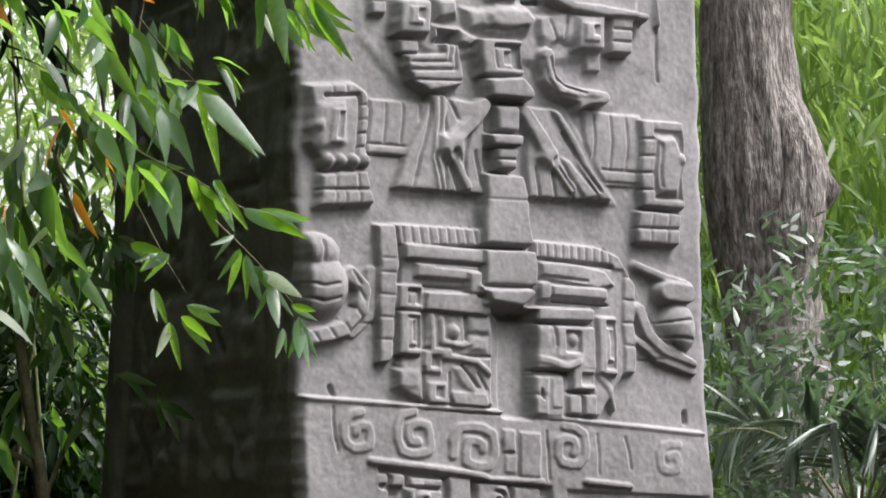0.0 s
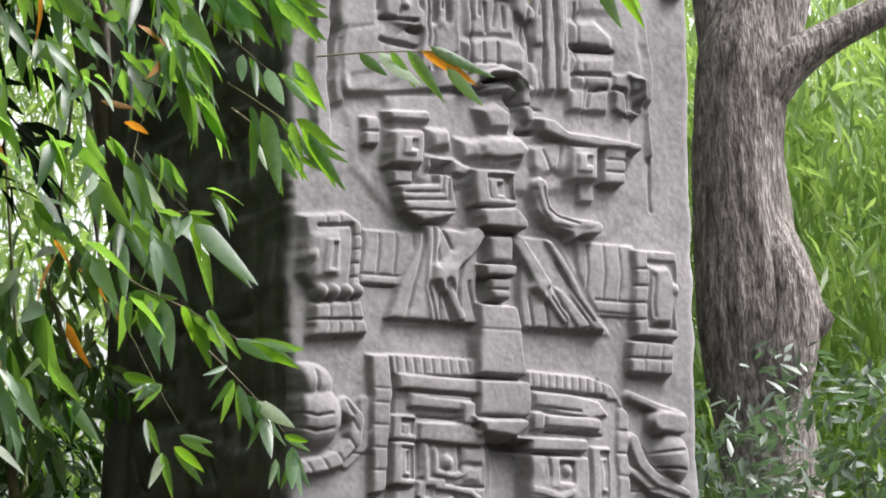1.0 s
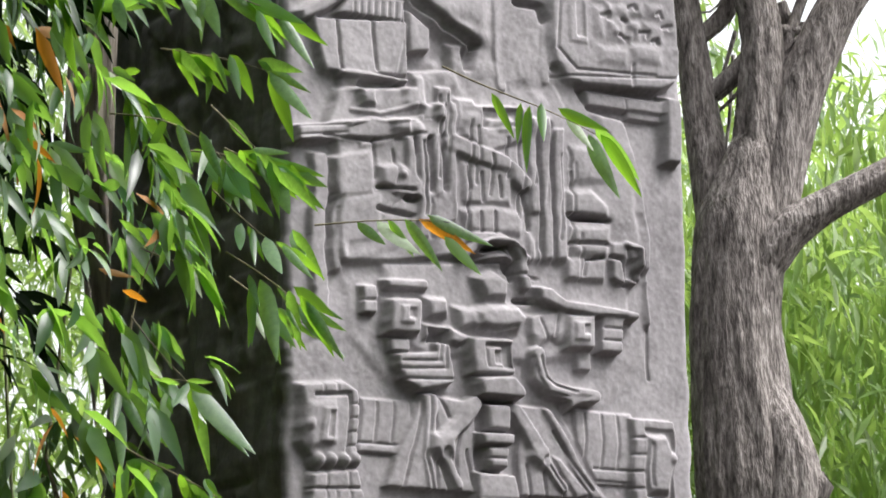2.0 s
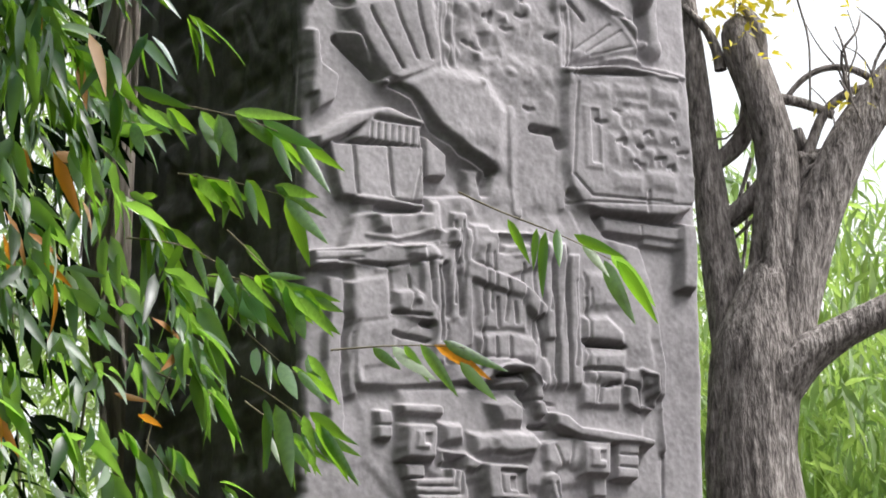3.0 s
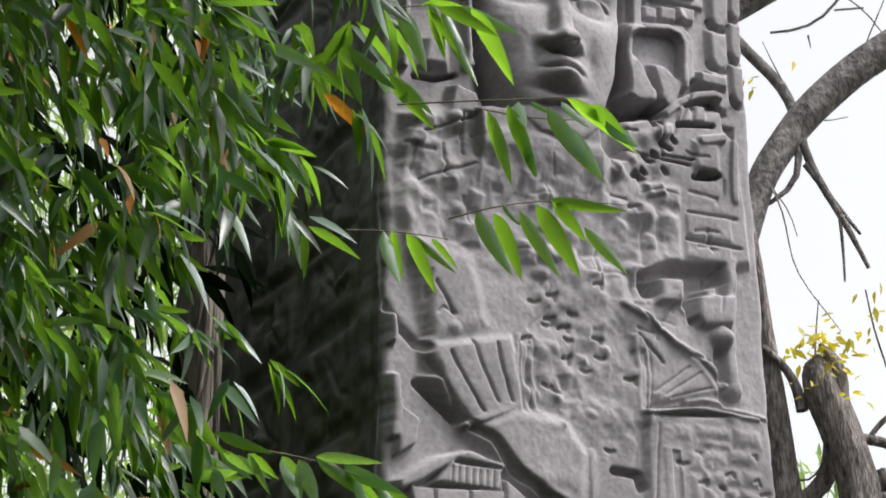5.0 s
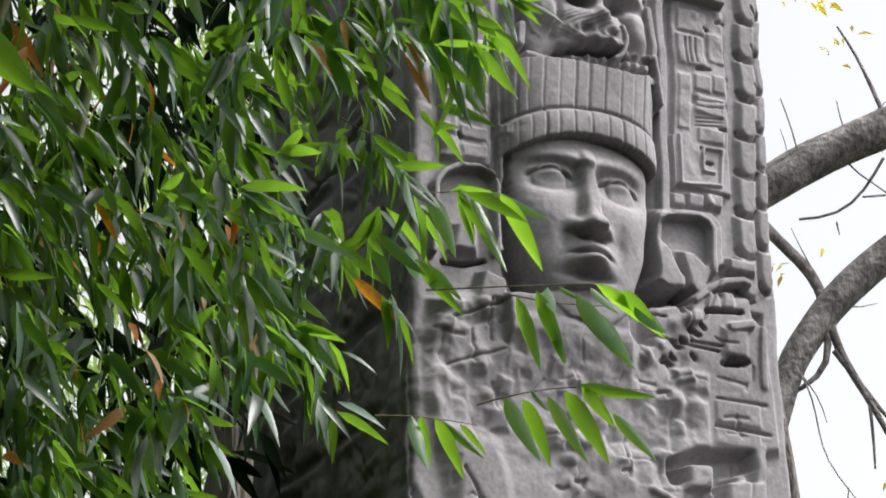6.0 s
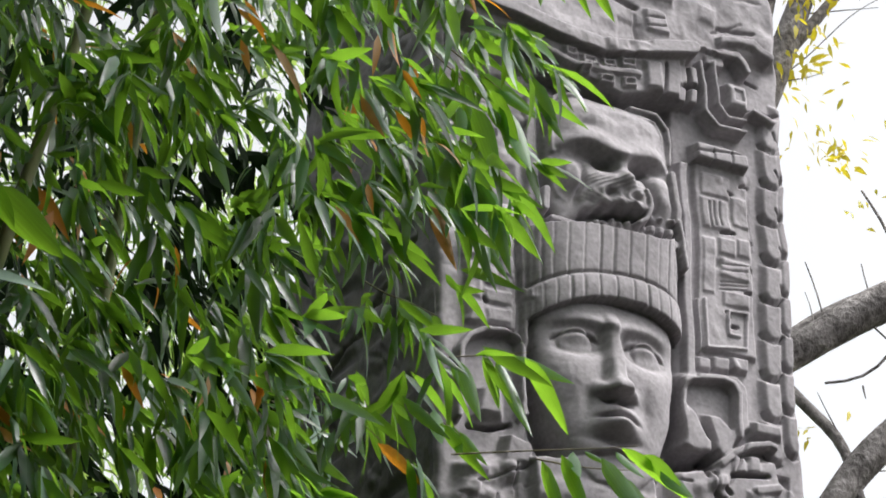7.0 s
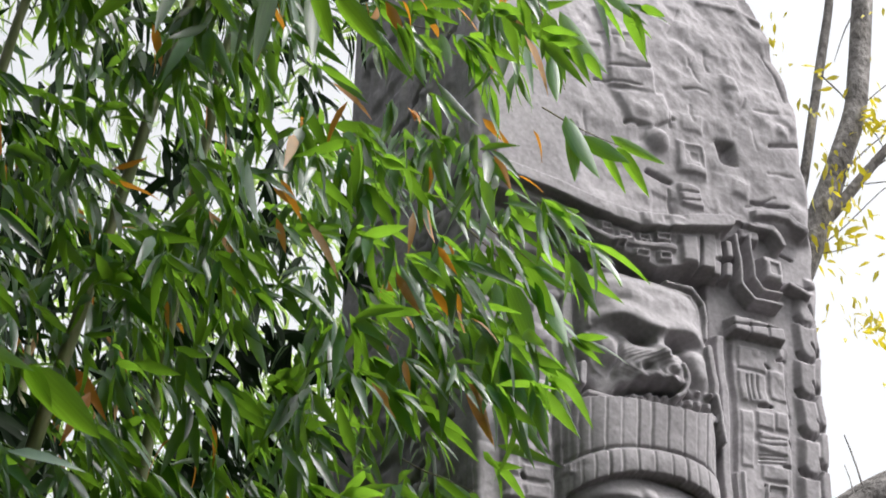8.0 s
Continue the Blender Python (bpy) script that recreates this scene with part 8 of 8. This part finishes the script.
spray(6.8, (-2.76, 32.69, -2.09, 32.22, -1.56, 31.87),
      (-2.50, 32.11, -2.25, 30.85), (-2.09, 32.22, -0.63, 31.22), (-1.83, 31.87, -0.93, 30.37),
      (-2.24, 31.54, -1.47, 29.92), (-2.65, 30.85, -2.26, 29.93), (-2.39, 30.39, -1.18, 28.49),
      (-1.86, 29.93, -1.63, 28.33))
spray(6.8, (-6.43, 37.00, -5.00, 36.80, -3.57, 36.58),
      (-5.86, 36.90, -4.99, 36.11), (-5.14, 36.85, -4.00, 35.89), (-4.57, 36.74, -4.70, 35.66),
      (-3.57, 36.58, -2.59, 35.43), (-3.15, 36.58, -1.74, 35.99), (-3.86, 36.58, -3.58, 35.78))
spray(6.8, (-3.96, 31.02, -3.16, 30.34, -2.63, 29.42),
      (-3.02, 30.34, -2.24, 28.85), (-2.76, 30.23, -1.45, 28.96), (-2.49, 30.00, -1.20, 28.50),
      (-3.15, 29.88, -2.76, 28.05), (-3.42, 30.57, -2.49, 29.65))
spray(6.8, (-4.21, 27.72, -3.44, 27.50, -3.05, 27.28),
      (-3.95, 27.61, -2.98, 26.93), (-3.57, 27.50, -3.24, 26.59), (-3.18, 27.28, -2.85, 26.93))
spray(7.0, (-6.24, 17.56, -5.04, 17.41, -3.85, 17.14, -3.13, 16.80),
      (-6.47, 17.44, -5.75, 16.77), (-5.88, 17.40, -5.39, 16.55), (-5.16, 17.35, -4.79, 16.33),
      (-4.80, 17.30, -4.31, 16.22), (-4.45, 17.36, -3.06, 16.34), (-3.85, 17.20, -2.53, 16.46),
      (-3.61, 16.91, -3.24, 15.88), (-3.13, 16.80, -2.43, 15.66), (-6.58, 17.10, -6.33, 16.30))
spray(7.0, (-5.62, 16.09, -4.43, 15.99, -3.36, 15.66),
      (-5.38, 16.09, -4.77, 15.19), (-4.55, 16.05, -4.65, 14.96), (-4.19, 15.99, -3.47, 14.97),
      (-3.60, 15.88, -2.47, 15.20), (-3.36, 15.66, -2.76, 14.17), (-5.02, 15.98, -4.18, 15.19))
spray(7.0, (-4.99, 14.04, -3.94, 14.05, -2.87, 13.48),
      (-4.76, 13.93, -3.81, 12.91), (-4.17, 13.94, -3.57, 12.68), (-3.58, 14.05, -3.05, 12.91),
      (-3.11, 13.83, -2.29, 12.91), (-3.94, 14.05, -2.40, 13.37), (-2.87, 12.46, -2.17, 11.43),
      (-4.40, 13.82, -4.51, 12.91))
spray(7.0, (-4.28, 14.10, -3.57, 13.88, -3.10, 13.43),
      (-4.16, 13.99, -3.68, 12.74), (-3.81, 13.99, -2.98, 13.20), (-3.45, 13.88, -2.16, 12.80),
      (-3.33, 13.65, -2.80, 12.63), (-3.92, 13.76, -4.03, 12.96))
# full drooping fans beside the lower stone
spray(6.9, (-6.67, 14.77, -5.50, 14.76, -4.55, 14.28, -4.06, 13.61),
      (-5.50, 14.70, -5.94, 13.78), (-5.26, 14.60, -4.94, 13.70), (-4.79, 14.44, -4.29, 13.38),
      (-4.55, 14.28, -4.87, 13.36), (-4.30, 13.95, -4.40, 13.03), (-4.18, 13.84, -3.69, 12.88),
      (-4.06, 13.61, -3.22, 12.66), (-4.31, 14.06, -3.47, 13.29))
spray(6.9, (-4.57, 14.96, -4.09, 14.64, -3.72, 14.08, -3.12, 13.64),
      (-3.96, 14.07, -3.83, 13.62), (-3.72, 14.08, -2.90, 13.99), (-3.66, 14.02, -2.76, 13.19),
      (-3.36, 13.86, -3.11, 12.90), (-3.12, 13.64, -2.28, 12.80), (-3.60, 13.97, -3.35, 13.29),
      (-4.21, 14.69, -3.66, 14.08))
spray(6.9, (-4.52, 13.26, -3.92, 12.59, -3.09, 12.04),
      (-3.92, 12.59, -4.02, 11.90), (-3.80, 12.54, -3.43, 11.80), (-3.68, 12.48, -3.66, 11.68),
      (-3.09, 12.15, -2.43, 11.42), (-2.97, 12.10, -2.14, 11.49), (-3.21, 12.21, -2.56, 11.82),
      (-3.44, 12.32, -3.07, 11.41))
spray(6.9, (-4.25, 12.01, -3.54, 11.57, -2.84, 11.24, -2.36, 10.57),
      (-3.77, 11.56, -3.58, 10.88), (-3.66, 11.45, -3.74, 10.08), (-3.54, 11.46, -3.09, 9.69),
      (-3.19, 11.35, -2.95, 10.96), (-2.95, 11.24, -2.69, 10.05), (-2.72, 11.13, -1.99, 9.89),
      (-2.60, 11.02, -1.82, 9.78), (-2.84, 11.30, -1.89, 10.63), (-3.00, 10.90, -2.70, 10.33))
spray(6.9, (-6.00, 12.07, -5.29, 11.75, -4.82, 11.65),
      (-5.17, 11.70, -5.51, 11.29), (-5.06, 11.67, -5.03, 10.84), (-4.94, 11.65, -4.75, 11.02),
      (-4.82, 11.65, -4.22, 10.81), (-4.88, 11.65, -4.47, 11.43))
spray(6.9, (-5.44, 12.77, -6.19, 10.81, -6.36, 9.21),
      (-6.36, 9.21, -6.51, 8.41), (-6.31, 9.21, -5.29, 7.99), (-6.34, 9.15, -5.63, 7.86),
      (-6.41, 8.87, -6.31, 7.50))
spray(6.9, (-6.18, 10.70, -5.58, 9.80, -4.99, 9.36),
      (-4.99, 9.36, -5.32, 8.78), (-4.93, 9.31, -3.68, 7.80), (-4.99, 9.25, -4.73, 8.34),
      (-5.05, 9.36, -4.46, 9.09))
# branches that hang nearer, high up beside the viewer
spray(4.3, (-12.8, 39.0, -11.6, 38.2, -10.2, 37.8, -9.2, 37.5),
      (-10.9, 37.9, -12.7, 36.4), (-10.3, 37.8, -11.2, 36.3), (-10.0, 37.8, -8.9, 36.4), (-11.6, 38.2, -13.6, 37.2))
spray(4.3, (-8.6, 39.0, -7.8, 38.2, -7.0, 37.6, -6.2, 37.2),
      (-7.9, 37.9, -8.7, 35.7), (-7.2, 37.6, -6.4, 36.1), (-6.6, 37.4, -5.2, 36.2), (-7.0, 37.5, -7.2, 35.9))
spray(4.4, (-15.6, 31.0, -14.6, 30.0, -13.4, 29.5),
      (-14.5, 29.9, -13.2, 29.3), (-13.5, 29.5, -12.6, 28.6), (-13.4, 29.5, -11.4, 28.0), (-14.2, 29.7, -13.9, 28.2))
